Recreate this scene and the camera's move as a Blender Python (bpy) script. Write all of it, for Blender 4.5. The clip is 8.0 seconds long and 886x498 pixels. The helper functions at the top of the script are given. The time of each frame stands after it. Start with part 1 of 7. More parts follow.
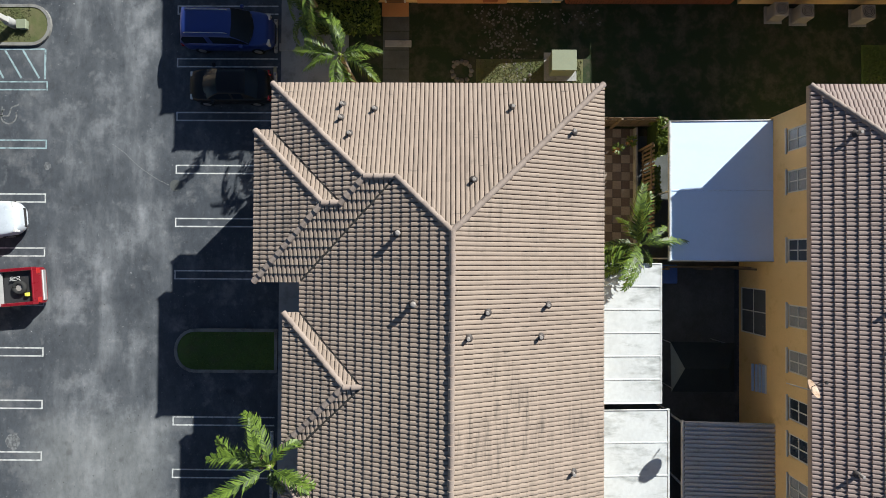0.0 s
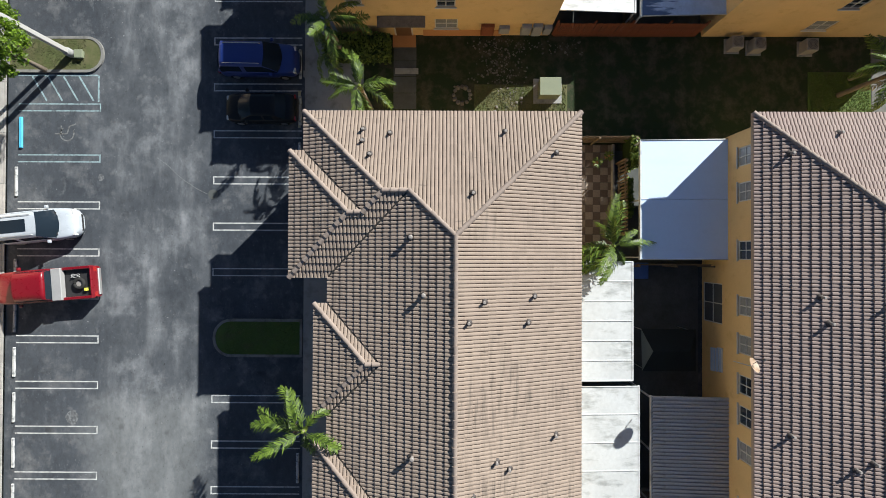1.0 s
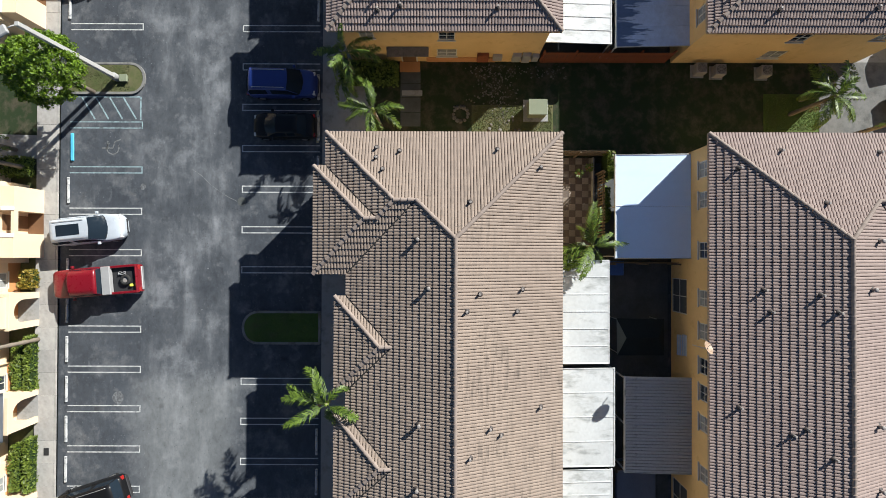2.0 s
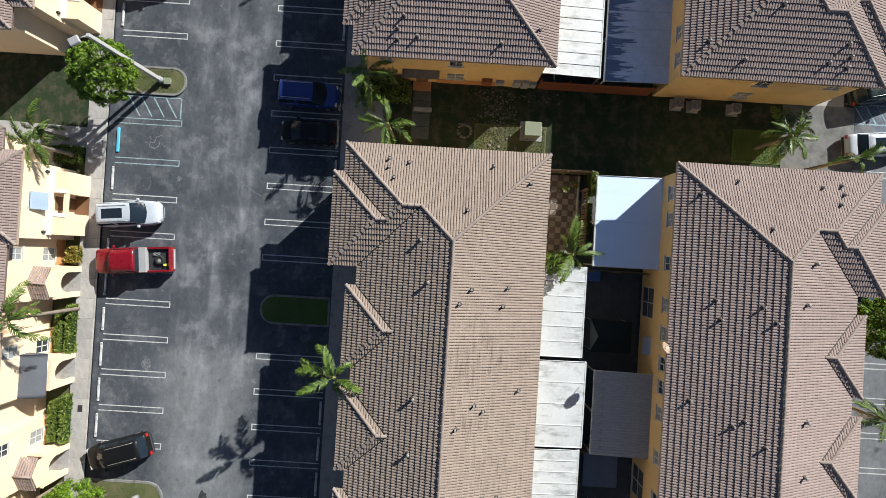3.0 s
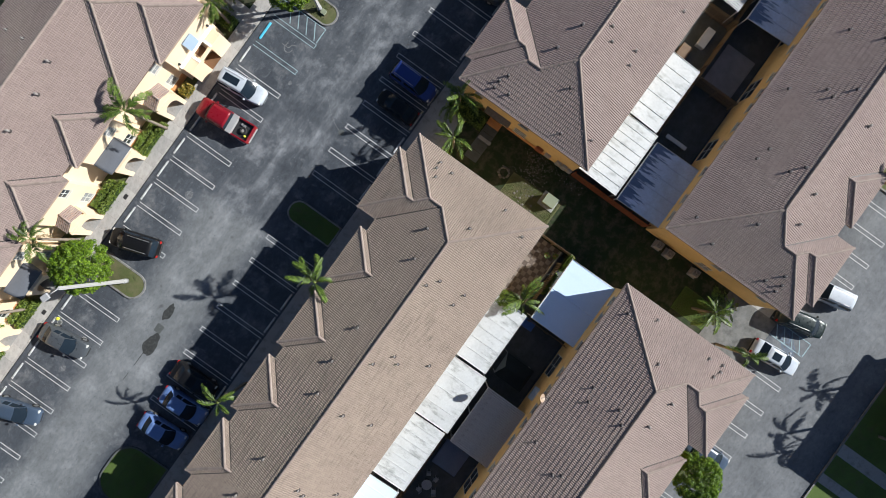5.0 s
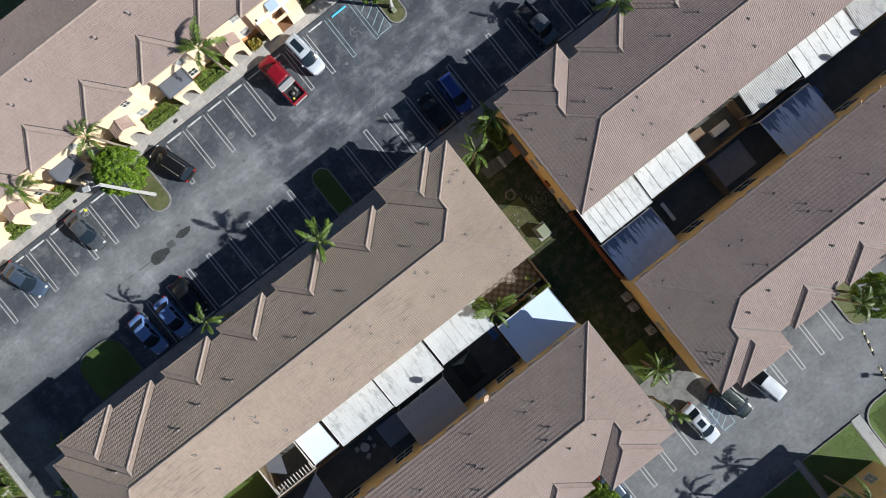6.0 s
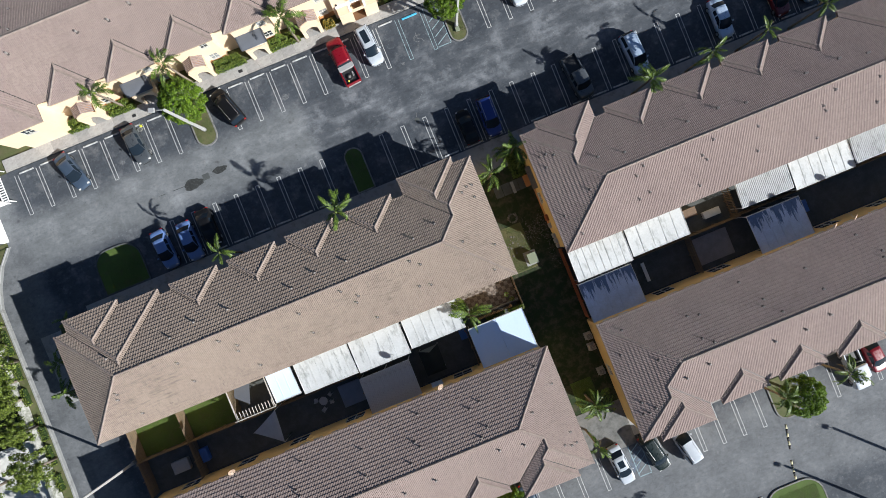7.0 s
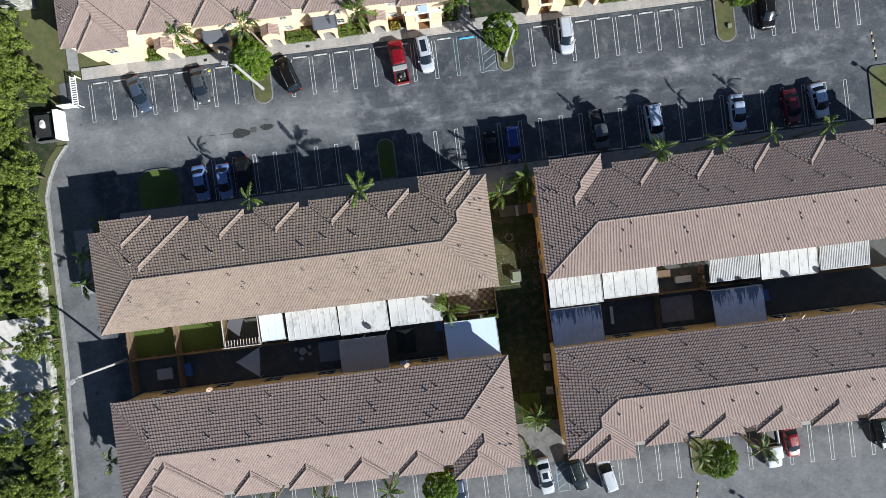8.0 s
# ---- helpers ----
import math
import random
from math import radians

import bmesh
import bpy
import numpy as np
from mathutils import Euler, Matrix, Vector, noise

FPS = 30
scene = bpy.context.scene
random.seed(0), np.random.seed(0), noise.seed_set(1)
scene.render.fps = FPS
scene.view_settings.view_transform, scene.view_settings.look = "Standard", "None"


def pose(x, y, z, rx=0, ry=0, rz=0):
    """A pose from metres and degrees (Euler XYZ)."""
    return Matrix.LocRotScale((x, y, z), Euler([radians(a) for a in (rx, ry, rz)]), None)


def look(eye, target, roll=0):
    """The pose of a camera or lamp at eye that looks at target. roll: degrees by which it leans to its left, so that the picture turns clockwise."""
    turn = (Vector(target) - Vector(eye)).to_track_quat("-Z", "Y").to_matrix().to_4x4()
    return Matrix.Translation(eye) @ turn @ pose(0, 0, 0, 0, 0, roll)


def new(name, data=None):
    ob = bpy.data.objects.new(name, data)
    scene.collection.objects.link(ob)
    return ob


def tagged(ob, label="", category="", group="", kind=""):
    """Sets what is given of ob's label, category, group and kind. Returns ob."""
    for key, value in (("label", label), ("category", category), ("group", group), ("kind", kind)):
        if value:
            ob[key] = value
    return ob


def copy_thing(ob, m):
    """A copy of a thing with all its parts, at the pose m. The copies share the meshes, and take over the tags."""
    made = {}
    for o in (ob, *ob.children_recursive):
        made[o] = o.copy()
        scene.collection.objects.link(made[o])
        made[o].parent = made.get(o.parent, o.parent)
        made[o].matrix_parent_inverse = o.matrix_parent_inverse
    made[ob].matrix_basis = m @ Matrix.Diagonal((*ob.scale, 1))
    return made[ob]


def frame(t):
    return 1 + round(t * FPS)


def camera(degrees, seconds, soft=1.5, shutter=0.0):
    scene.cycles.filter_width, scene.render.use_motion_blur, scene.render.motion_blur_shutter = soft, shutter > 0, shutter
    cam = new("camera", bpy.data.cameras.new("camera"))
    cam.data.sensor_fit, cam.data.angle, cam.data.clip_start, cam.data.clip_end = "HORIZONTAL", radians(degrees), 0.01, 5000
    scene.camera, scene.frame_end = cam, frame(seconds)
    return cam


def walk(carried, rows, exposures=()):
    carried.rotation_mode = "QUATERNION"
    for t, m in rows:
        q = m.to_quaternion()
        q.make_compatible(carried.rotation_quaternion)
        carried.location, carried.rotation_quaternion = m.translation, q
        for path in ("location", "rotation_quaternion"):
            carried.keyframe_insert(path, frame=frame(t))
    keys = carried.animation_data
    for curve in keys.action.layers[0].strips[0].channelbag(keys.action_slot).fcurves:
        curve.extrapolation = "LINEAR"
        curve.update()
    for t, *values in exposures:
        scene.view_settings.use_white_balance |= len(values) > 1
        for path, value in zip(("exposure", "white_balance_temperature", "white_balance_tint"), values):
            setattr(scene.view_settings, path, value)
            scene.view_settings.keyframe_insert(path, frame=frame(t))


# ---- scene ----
cam = camera(83.0, 8.0, soft=0.7)
# seconds, x, y, z of the eye, then its turn in degrees (looking down, up is +y)
PATH = [
    (0, 1.083, 0.793, 26.240, 0.751, 0.411, -89.684),
    (0.5, 1.117, 0.917, 28.177, 0.656, 0.241, -89.674),
    (1, 1.149, 1.075, 30.242, 0.567, 0.169, -89.769),
    (1.5, 1.143, 1.202, 32.366, 0.540, 0.080, -89.788),
    (2.45, 1.168, 1.289, 36.433, 0.556, -0.135, -89.850),
    (2.8, 1.177, 1.321, 37.932, 0.562, -0.215, -88.869),
    (3, 1.155, 1.326, 38.854, 0.470, -0.271, -86.518),
    (3.5, 1.139, 1.326, 41.223, 0.207, -0.421, -76.453),
    (4, 1.197, 1.250, 43.656, -0.018, -0.538, -68.113),
    (4.5, 1.245, 1.144, 46.062, -0.202, -0.545, -61.635),
    (5, 1.249, 1.053, 48.655, -0.331, -0.534, -54.301),
    (5.2, 1.259, 1.000, 49.683, -0.349, -0.497, -50.990),
    (6.3, 1.471, 0.381, 55.334, -0.405, -0.435, -33.314),
    (6.5, 1.552, 0.329, 56.521, -0.396, -0.334, -29.946),
    (7, 1.820, 0.249, 59.405, -0.432, -0.084, -22.220),
    (7.5, 2.126, 0.247, 62.593, -0.538, 0.178, -13.989),
    (8, 2.476, 0.286, 66.137, -0.643, 0.415, -7.116),
]
walk(cam, [(t, pose(x, y, z, a, b, c)) for t, x, y, z, a, b, c in PATH],
     [(0.0, 1.00, 6520, 8), (1.5, 0.99, 6500, 9), (3.0, 0.90, 6480, 10), (4.5, 0.85, 6340, 11), (8.0, 0.85, 6260, 11)])

# ---- light ----
SUN_EL, SUN_X, SUN_Y = 29.6, 0.714, -0.700
sun = new("sun", bpy.data.lights.new("sun", "SUN"))
sun.data.energy, sun.data.angle, sun.data.color = 4.75, radians(0.53), (0.985, 0.978, 0.925)
sun.matrix_world = look((SUN_X * 60, SUN_Y * 60, 60 * math.tan(radians(SUN_EL))), (0, 0, 0))
world = bpy.data.worlds.new("sky")
scene.world = world
world.use_nodes = True
sky = world.node_tree.nodes.new("ShaderNodeTexSky")
sky.sky_type, sky.sun_disc = "NISHITA", False
sky.ozone_density, sky.dust_density = 4.0, 0.4
sky.sun_elevation, sky.sun_rotation = radians(SUN_EL), math.atan2(SUN_X, SUN_Y)
world.node_tree.links.new(sky.outputs[0], world.node_tree.nodes["Background"].inputs[0])
world.node_tree.nodes["Background"].inputs[1].default_value = 0.040


# ---- materials ----
def nodes(name):
    m = bpy.data.materials.new(name)
    m.use_nodes = True
    nt = m.node_tree
    return m, nt, nt.nodes["Principled BSDF"]


def noise_node(nt, scale, detail=4.0, rough=0.6, stretch=(1, 1, 1)):
    tc = nt.nodes.new("ShaderNodeTexCoord")
    mp = nt.nodes.new("ShaderNodeMapping")
    mp.inputs["Scale"].default_value = stretch
    n = nt.nodes.new("ShaderNodeTexNoise")
    n.inputs["Scale"].default_value = scale
    n.inputs["Detail"].default_value = detail
    n.inputs["Roughness"].default_value = rough
    nt.links.new(tc.outputs["Object"], mp.inputs[0])
    nt.links.new(mp.outputs[0], n.inputs["Vector"])
    return n.outputs["Fac"]


def ramp(nt, fac, stops):
    r = nt.nodes.new("ShaderNodeValToRGB")
    e = r.color_ramp.elements
    while len(e) < len(stops):
        e.new(0.5)
    for k, (p, c) in zip(e, stops):
        k.position, k.color = p, (*c, 1)
    nt.links.new(fac, r.inputs[0])
    return r.outputs[0]


def mix(nt, fac, a, b, mode="MIX"):
    m = nt.nodes.new("ShaderNodeMix")
    m.data_type, m.blend_type = "RGBA", mode
    for socket, value in ((m.inputs[0], fac), (m.inputs[6], a), (m.inputs[7], b)):
        if isinstance(value, (int, float)):
            socket.default_value = value
        elif isinstance(value, tuple):
            socket.default_value = (*value, 1)
        else:
            nt.links.new(value, socket)
    return m.outputs[2]


def bump(nt, bsdf, fac, strength=0.3, dist=0.02):
    b = nt.nodes.new("ShaderNodeBump")
    b.inputs["Strength"].default_value, b.inputs["Distance"].default_value = strength, dist
    nt.links.new(fac, b.inputs["Height"])
    nt.links.new(b.outputs[0], bsdf.inputs["Normal"])


def surface(name, base, rough=0.8, vary=0.25, big=0.4, fine=14.0, metal=0.0, relief=0.2, island=0.0, stain=None, stain_at=(0.55, 0.75), spec=0.3, streak=None):
    """A surface with a broad and a fine variation round its base colour, and stains of another colour."""
    m, nt, b = nodes(name)
    lo, hi = tuple(c * (1 - vary) for c in base), tuple(min(1, c * (1 + vary)) for c in base)
    f1, f2 = noise_node(nt, big), noise_node(nt, fine, 6)
    c = mix(nt, 0.5, ramp(nt, f1, [(0.35, lo), (0.65, hi)]), ramp(nt, f2, [(0.3, lo), (0.7, hi)]))
    if stain:
        f3 = noise_node(nt, big * 2.7, 5, 0.7)
        c = mix(nt, ramp(nt, f3, [(stain_at[0], (0, 0, 0)), (stain_at[1], (1, 1, 1))]), c, stain)
    if streak:
        f4 = noise_node(nt, streak[0], 6, 0.7, streak[1])
        c = mix(nt, ramp(nt, f4, [(0.54, (0, 0, 0)), (0.74, (0.75,) * 3)]), c, streak[2])
    if island:
        g = nt.nodes.new("ShaderNodeNewGeometry")
        c = mix(nt, 1.0, c, ramp(nt, g.outputs["Random Per Island"], [(0, (1 - island,) * 3), (1, (1.0,) * 3)]), "MULTIPLY")
    nt.links.new(c, b.inputs["Base Color"])
    b.inputs["Roughness"].default_value, b.inputs["Metallic"].default_value = rough, metal
    b.inputs["Specular IOR Level"].default_value = spec
    if relief:
        bump(nt, b, f2, relief)
    return m


def random_surface(name, colours, rough=0.8, relief=0.2, fine=20.0):
    """Each object that wears it takes its own tone between the colours."""
    m, nt, b = nodes(name)
    info = nt.nodes.new("ShaderNodeObjectInfo")
    f2 = noise_node(nt, fine, 6)
    k = len(colours) - 1
    c = ramp(nt, info.outputs["Random"], [(i / k, c) for i, c in enumerate(colours)])
    c = mix(nt, 0.7, c, ramp(nt, f2, [(0.3, (0.6,) * 3), (0.7, (1,) * 3)]), "MULTIPLY")
    nt.links.new(c, b.inputs["Base Color"])
    b.inputs["Roughness"].default_value = rough
    b.inputs["Specular IOR Level"].default_value = 0.3
    bump(nt, b, f2, relief)
    return m


def leafy(name, dark, light, rough=0.5):
    m, nt, b = nodes(name)
    g = nt.nodes.new("ShaderNodeNewGeometry")
    c = ramp(nt, g.outputs["Random Per Island"], [(0, dark), (1, light)])
    c = mix(nt, 0.6, c, ramp(nt, noise_node(nt, 0.9), [(0.35, (0.6,) * 3), (0.65, (1.0,) * 3)]), "MULTIPLY")
    nt.links.new(c, b.inputs["Base Color"])
    b.inputs["Roughness"].default_value = rough
    tr = nt.nodes.new("ShaderNodeBsdfTranslucent")
    nt.links.new(c, tr.inputs[0])
    ad = nt.nodes.new("ShaderNodeMixShader")
    ad.inputs[0].default_value = 0.3
    nt.links.new(b.outputs[0], ad.inputs[1])
    nt.links.new(tr.outputs[0], ad.inputs[2])
    nt.links.new(ad.outputs[0], nt.nodes["Material Output"].inputs[0])
    return m


def paint(name, colour, rough=0.25, metal=0.0, coat=0.3):
    m, nt, b = nodes(name)
    f = noise_node(nt, 1.7, 5)
    nt.links.new(ramp(nt, f, [(0.3, tuple(c * 0.88 for c in colour)), (0.7, colour)]), b.inputs["Base Color"])
    r = ramp(nt, noise_node(nt, 5.0, 6), [(0.35, (rough,) * 3), (0.75, (min(1, rough + 0.2),) * 3)])
    nt.links.new(r, b.inputs["Roughness"])
    b.inputs["Metallic"].default_value, b.inputs["Coat Weight"].default_value = metal, coat
    b.inputs["Coat Roughness"].default_value = 0.08
    return m


def asphalt_material():
    m, nt, b = nodes("asphalt")
    tc = nt.nodes.new("ShaderNodeTexCoord")
    sep = nt.nodes.new("ShaderNodeSeparateXYZ")
    nt.links.new(tc.outputs["Object"], sep.inputs[0])
    grain = noise_node(nt, 45.0, 5, 0.7)
    cloud = noise_node(nt, 0.16, 6, 0.62)
    drag = noise_node(nt, 0.5, 5, 0.6, (0.35, 1.0, 1.0))
    spots = noise_node(nt, 1.3, 3, 0.5)
    base = mix(nt, 0.5, ramp(nt, cloud, [(0.36, (0.033, 0.039, 0.049)), (0.64, (0.080, 0.090, 0.105))]),
               ramp(nt, grain, [(0.3, (0.033, 0.039, 0.048)), (0.7, (0.078, 0.088, 0.103))]))
    base = mix(nt, ramp(nt, noise_node(nt, 0.55, 7, 0.7), [(0.50, (0, 0, 0)), (0.70, (0.85,) * 3)]), base, (0.145, 0.152, 0.162))
    # the lanes, where tyres have rubbed dust into the surface
    def lane(y, half, axis=1):
        d = nt.nodes.new("ShaderNodeMath"); d.operation = "SUBTRACT"; d.inputs[1].default_value = y
        a = nt.nodes.new("ShaderNodeMath"); a.operation = "ABSOLUTE"
        w = nt.nodes.new("ShaderNodeMath"); w.operation = "MULTIPLY_ADD"; w.inputs[1].default_value = -3.4; w.inputs[2].default_value = 1.7
        s = nt.nodes.new("ShaderNodeMath"); s.operation = "ADD"
        r = nt.nodes.new("ShaderNodeMapRange"); r.inputs[1].default_value = half + 1.6; r.inputs[2].default_value = half - 1.2
        r.interpolation_type = "SMOOTHSTEP"
        nt.links.new(sep.outputs[axis], d.inputs[0]); nt.links.new(d.outputs[0], a.inputs[0])
        nt.links.new(cloud, w.inputs[0]); nt.links.new(a.outputs[0], s.inputs[0]); nt.links.new(w.outputs[0], s.inputs[1])
        nt.links.new(s.outputs[0], r.inputs[0])
        return r.outputs[0]
    mx = nt.nodes.new("ShaderNodeMath"); mx.operation = "MAXIMUM"
    nt.links.new(lane(-46.6, 2.9, 0), mx.inputs[0]); nt.links.new(lane(-36.4, 5.6), mx.inputs[1])
    swirl = noise_node(nt, 0.33, 8, 0.68)
    dust = mix(nt, 0.5, ramp(nt, drag, [(0.30, (0.046, 0.053, 0.064)), (0.5, (0.090, 0.099, 0.112)), (0.68, (0.265, 0.277, 0.296))]),
               ramp(nt, swirl, [(0.36, (0.040, 0.047, 0.057)), (0.52, (0.090, 0.099, 0.111)), (0.66, (0.285, 0.297, 0.316))]))
    dust = mix(nt, 0.28, dust, ramp(nt, grain, [(0.3, (0.45,) * 3), (0.7, (1.0,) * 3)]), "MULTIPLY")
    # a paler grey is mixed in over the lane's western stretch
    dust = mix(nt, ramp(nt, lane(-30.0, 22.0, 0), [(0, (0, 0, 0)), (1, (0.38,) * 3)]), dust, (0.265, 0.276, 0.276))
    c = mix(nt, lane(18.8, 2.9), base, dust)
    # the older, greyer surface of the two drives
    c = mix(nt, mx.outputs[0], c, mix(nt, 0.4, ramp(nt, swirl, [(0.34, (0.085, 0.092, 0.101)), (0.68, (0.195, 0.204, 0.216))]), ramp(nt, grain, [(0.3, (0.10, 0.106, 0.113)), (0.7, (0.165, 0.172, 0.180))])))
    c = mix(nt, ramp(nt, spots, [(0.62, (0, 0, 0)), (0.80, (0.5,) * 3)]), c, (0.24, 0.247, 0.255))
    c = mix(nt, ramp(nt, noise_node(nt, 0.7, 2, 0.4), [(0.70, (0, 0, 0)), (0.78, (0.6,) * 3)]), c, (0.02, 0.02, 0.022))
    # scuffs drawn by turning tyres, chips and grit
    scuff = noise_node(nt, 2.2, 7, 0.72, (0.8, 1.2, 1.0))
    c = mix(nt, 0.75, c, ramp(nt, scuff, [(0.34, (0.74,) * 3), (0.5, (1.0,) * 3), (0.66, (1.16,) * 3)]), "MULTIPLY")
    c = mix(nt, ramp(nt, scuff, [(0.60, (0, 0, 0)), (0.74, (0.30,) * 3)]), c, (0.26, 0.268, 0.28))
    chips = noise_node(nt, 7.5, 3, 0.6)
    patchy = ramp(nt, noise_node(nt, 0.45, 3, 0.5), [(0.45, (0, 0, 0)), (0.62, (1, 1, 1))])
    c = mix(nt, mix(nt, 1.0, ramp(nt, chips, [(0.66, (0, 0, 0)), (0.72, (0.7,) * 3)]), patchy, "MULTIPLY"), c, (0.36, 0.37, 0.38))
    c = mix(nt, ramp(nt, noise_node(nt, 6.0, 3, 0.6, (1.0, 1.0, 3.0)), [(0.28, (0.6,) * 3), (0.35, (0, 0, 0))]), c, (0.022, 0.024, 0.027))
    nt.links.new(c, b.inputs["Base Color"])
    b.inputs["Roughness"].default_value = 0.85
    b.inputs["Specular IOR Level"].default_value = 0.25
    bump(nt, b, grain, 0.35, 0.01)
    return m


ASPHALT = asphalt_material()


def tile_material(name, base, dirt, stain=0.5):
    """Fired tiles: every tile its own tone, broad fading, and dark growth drawn out along the courses and down the channels."""
    m, nt, b = nodes(name)
    g = nt.nodes.new("ShaderNodeNewGeometry")

    def field(scale, stretch, detail=5, rough=0.65):
        mp = nt.nodes.new("ShaderNodeMapping")
        mp.inputs["Scale"].default_value = stretch
        n = nt.nodes.new("ShaderNodeTexNoise")
        n.inputs["Scale"].default_value, n.inputs["Detail"].default_value, n.inputs["Roughness"].default_value = scale, detail, rough
        nt.links.new(g.outputs["Position"], mp.inputs[0])
        nt.links.new(mp.outputs[0], n.inputs["Vector"])
        return n.outputs["Fac"]

    grain, fade = field(22.0, (1, 1, 1), 6), field(0.22, (1, 1, 1), 4)
    c = ramp(nt, g.outputs["Random Per Island"], [(0.0, tuple(v * 0.92 for v in base)), (0.5, base), (1.0, tuple(v * 1.05 for v in base))])
    c = mix(nt, 0.55, c, ramp(nt, grain, [(0.3, (0.72,) * 3), (0.68, (1.0,) * 3)]), "MULTIPLY")
    c = mix(nt, 0.7, c, ramp(nt, fade, [(0.36, (0.86, 0.85, 0.85)), (0.64, (1.0, 1.0, 0.98))]), "MULTIPLY")
    where = ramp(nt, field(0.17, (1, 1, 1), 4), [(0.42, (0.12,) * 3), (0.60, (1, 1, 1))])
    along = ramp(nt, field(1.5, (0.40, 3.4, 1.0), 6, 0.7), [(0.50, (0, 0, 0)), (0.68, (stain,) * 3)])
    c = mix(nt, mix(nt, 1.0, along, where, "MULTIPLY"), c, dirt)
    run = ramp(nt, field(2.6, (3.0, 0.45, 1.0), 6, 0.75), [(0.60, (0, 0, 0)), (0.70, (min(1.0, stain * 1.4),) * 3)])
    c = mix(nt, run, c, dirt)
    nt.links.new(c, b.inputs["Base Color"])
    b.inputs["Roughness"].default_value, b.inputs["Specular IOR Level"].default_value = 0.82, 0.25
    bump(nt, b, grain, 0.25)
    return m


TILE = tile_material("roof_tile", (0.332, 0.258, 0.233), (0.15, 0.118, 0.105), 0.30)
TILE_TAN = tile_material("tan_roof_tile", (0.342, 0.270, 0.222), (0.120, 0.100, 0.085), 0.80)
CAP = random_surface("ridge_tile", [(0.26, 0.207, 0.178), (0.30, 0.24, 0.207), (0.325, 0.262, 0.225)], 0.8, 0.25)
DECK = surface("roof_underlay", (0.135, 0.092, 0.078), 0.9, 0.2, 0.8, 20)
VALLEY = surface("valley_metal", (0.05, 0.045, 0.04), 0.6, 0.2, 1, 20)
OCHRE = surface("ochre_stucco", (0.68, 0.475, 0.22), 0.9, 0.10, 0.5, 30, relief=0.3, stain=(0.50, 0.31, 0.11), stain_at=(0.55, 0.85))
CREAM = surface("cream_stucco", (0.74, 0.585, 0.41), 0.9, 0.07, 0.5, 30, relief=0.3, stain=(0.62, 0.48, 0.30), stain_at=(0.6, 0.9))
TERRA = surface("terracotta_stucco", (0.50, 0.24, 0.10), 0.9, 0.12, 0.8, 30)
TRIM = surface("fascia_paint", (0.36, 0.27, 0.20), 0.7, 0.12, 0.8, 20)
WHITE = surface("white_paint", (0.80, 0.80, 0.78), 0.6, 0.06, 1.2, 20, relief=0.05)
FRAME = surface("window_frame", (0.55, 0.54, 0.50), 0.5, 0.06, 2, 20, relief=0.0)
GLASS = paint("window_glass", (0.035, 0.045, 0.055), 0.06, 0.0, 0.5)
DOORGLASS = paint("door_glass", (0.10, 0.11, 0.12), 0.1, 0.0, 0.3)
CURTAIN = surface("curtained_glass", (0.27, 0.28, 0.28), 0.25, 0.2, 1.5, 12, relief=0.0, spec=0.6)
LINE = surface("road_paint", (0.50, 0.51, 0.51), 0.8, 0.2, 1.5, 22, relief=0.1, stain=(0.17, 0.18, 0.19), stain_at=(0.48, 0.68))
TEAL = surface("teal_road_paint", (0.27, 0.37, 0.40), 0.8, 0.2, 1.5, 22, relief=0.1, stain=(0.10, 0.12, 0.13), stain_at=(0.48, 0.68))
FADED = surface("faded_road_paint", (0.19, 0.20, 0.205), 0.85, 0.2, 1.5, 22, relief=0.1, stain=(0.08, 0.083, 0.087), stain_at=(0.40, 0.60))
YELLOW = surface("yellow_road_paint", (0.46, 0.43, 0.28), 0.8, 0.2, 1.5, 22, stain=(0.2, 0.17, 0.08))
BLACK = surface("black_paint", (0.02, 0.02, 0.02), 0.7, 0.2, 2, 22)
BLUESTOP = surface("blue_paint", (0.08, 0.42, 0.62), 0.7, 0.15, 2, 22)
CONCRETE = surface("concrete", (0.29, 0.292, 0.288), 0.9, 0.10, 0.5, 45, relief=0.3, stain=(0.16, 0.157, 0.15), stain_at=(0.5, 0.75))
KERB = surface("kerb_concrete", (0.20, 0.198, 0.19), 0.9, 0.15, 0.6, 40, relief=0.3, stain=(0.10, 0.098, 0.09), stain_at=(0.48, 0.7))
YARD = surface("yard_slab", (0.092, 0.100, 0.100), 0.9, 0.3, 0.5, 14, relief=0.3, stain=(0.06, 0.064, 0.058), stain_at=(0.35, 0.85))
SOIL = surface("bare_soil", (0.060, 0.055, 0.036), 0.95, 0.35, 0.4, 10, relief=0.6, stain=(0.018, 0.032, 0.012), stain_at=(0.36, 0.54))
GRASS = surface("lawn", (0.078, 0.094, 0.034), 0.9, 0.3, 0.35, 16, relief=0.6, stain=(0.135, 0.118, 0.066), stain_at=(0.42, 0.72))
GREENLAWN = surface("green_lawn", (0.070, 0.112, 0.024), 0.9, 0.3, 0.35, 16, relief=0.6, stain=(0.085, 0.080, 0.040), stain_at=(0.5, 0.8))
GREENBLADE = leafy("green_grass_blades", (0.065, 0.10, 0.020), (0.125, 0.17, 0.042), 0.7)
BLADE = leafy("grass_blades", (0.070, 0.080, 0.028), (0.110, 0.115, 0.045), 0.7)
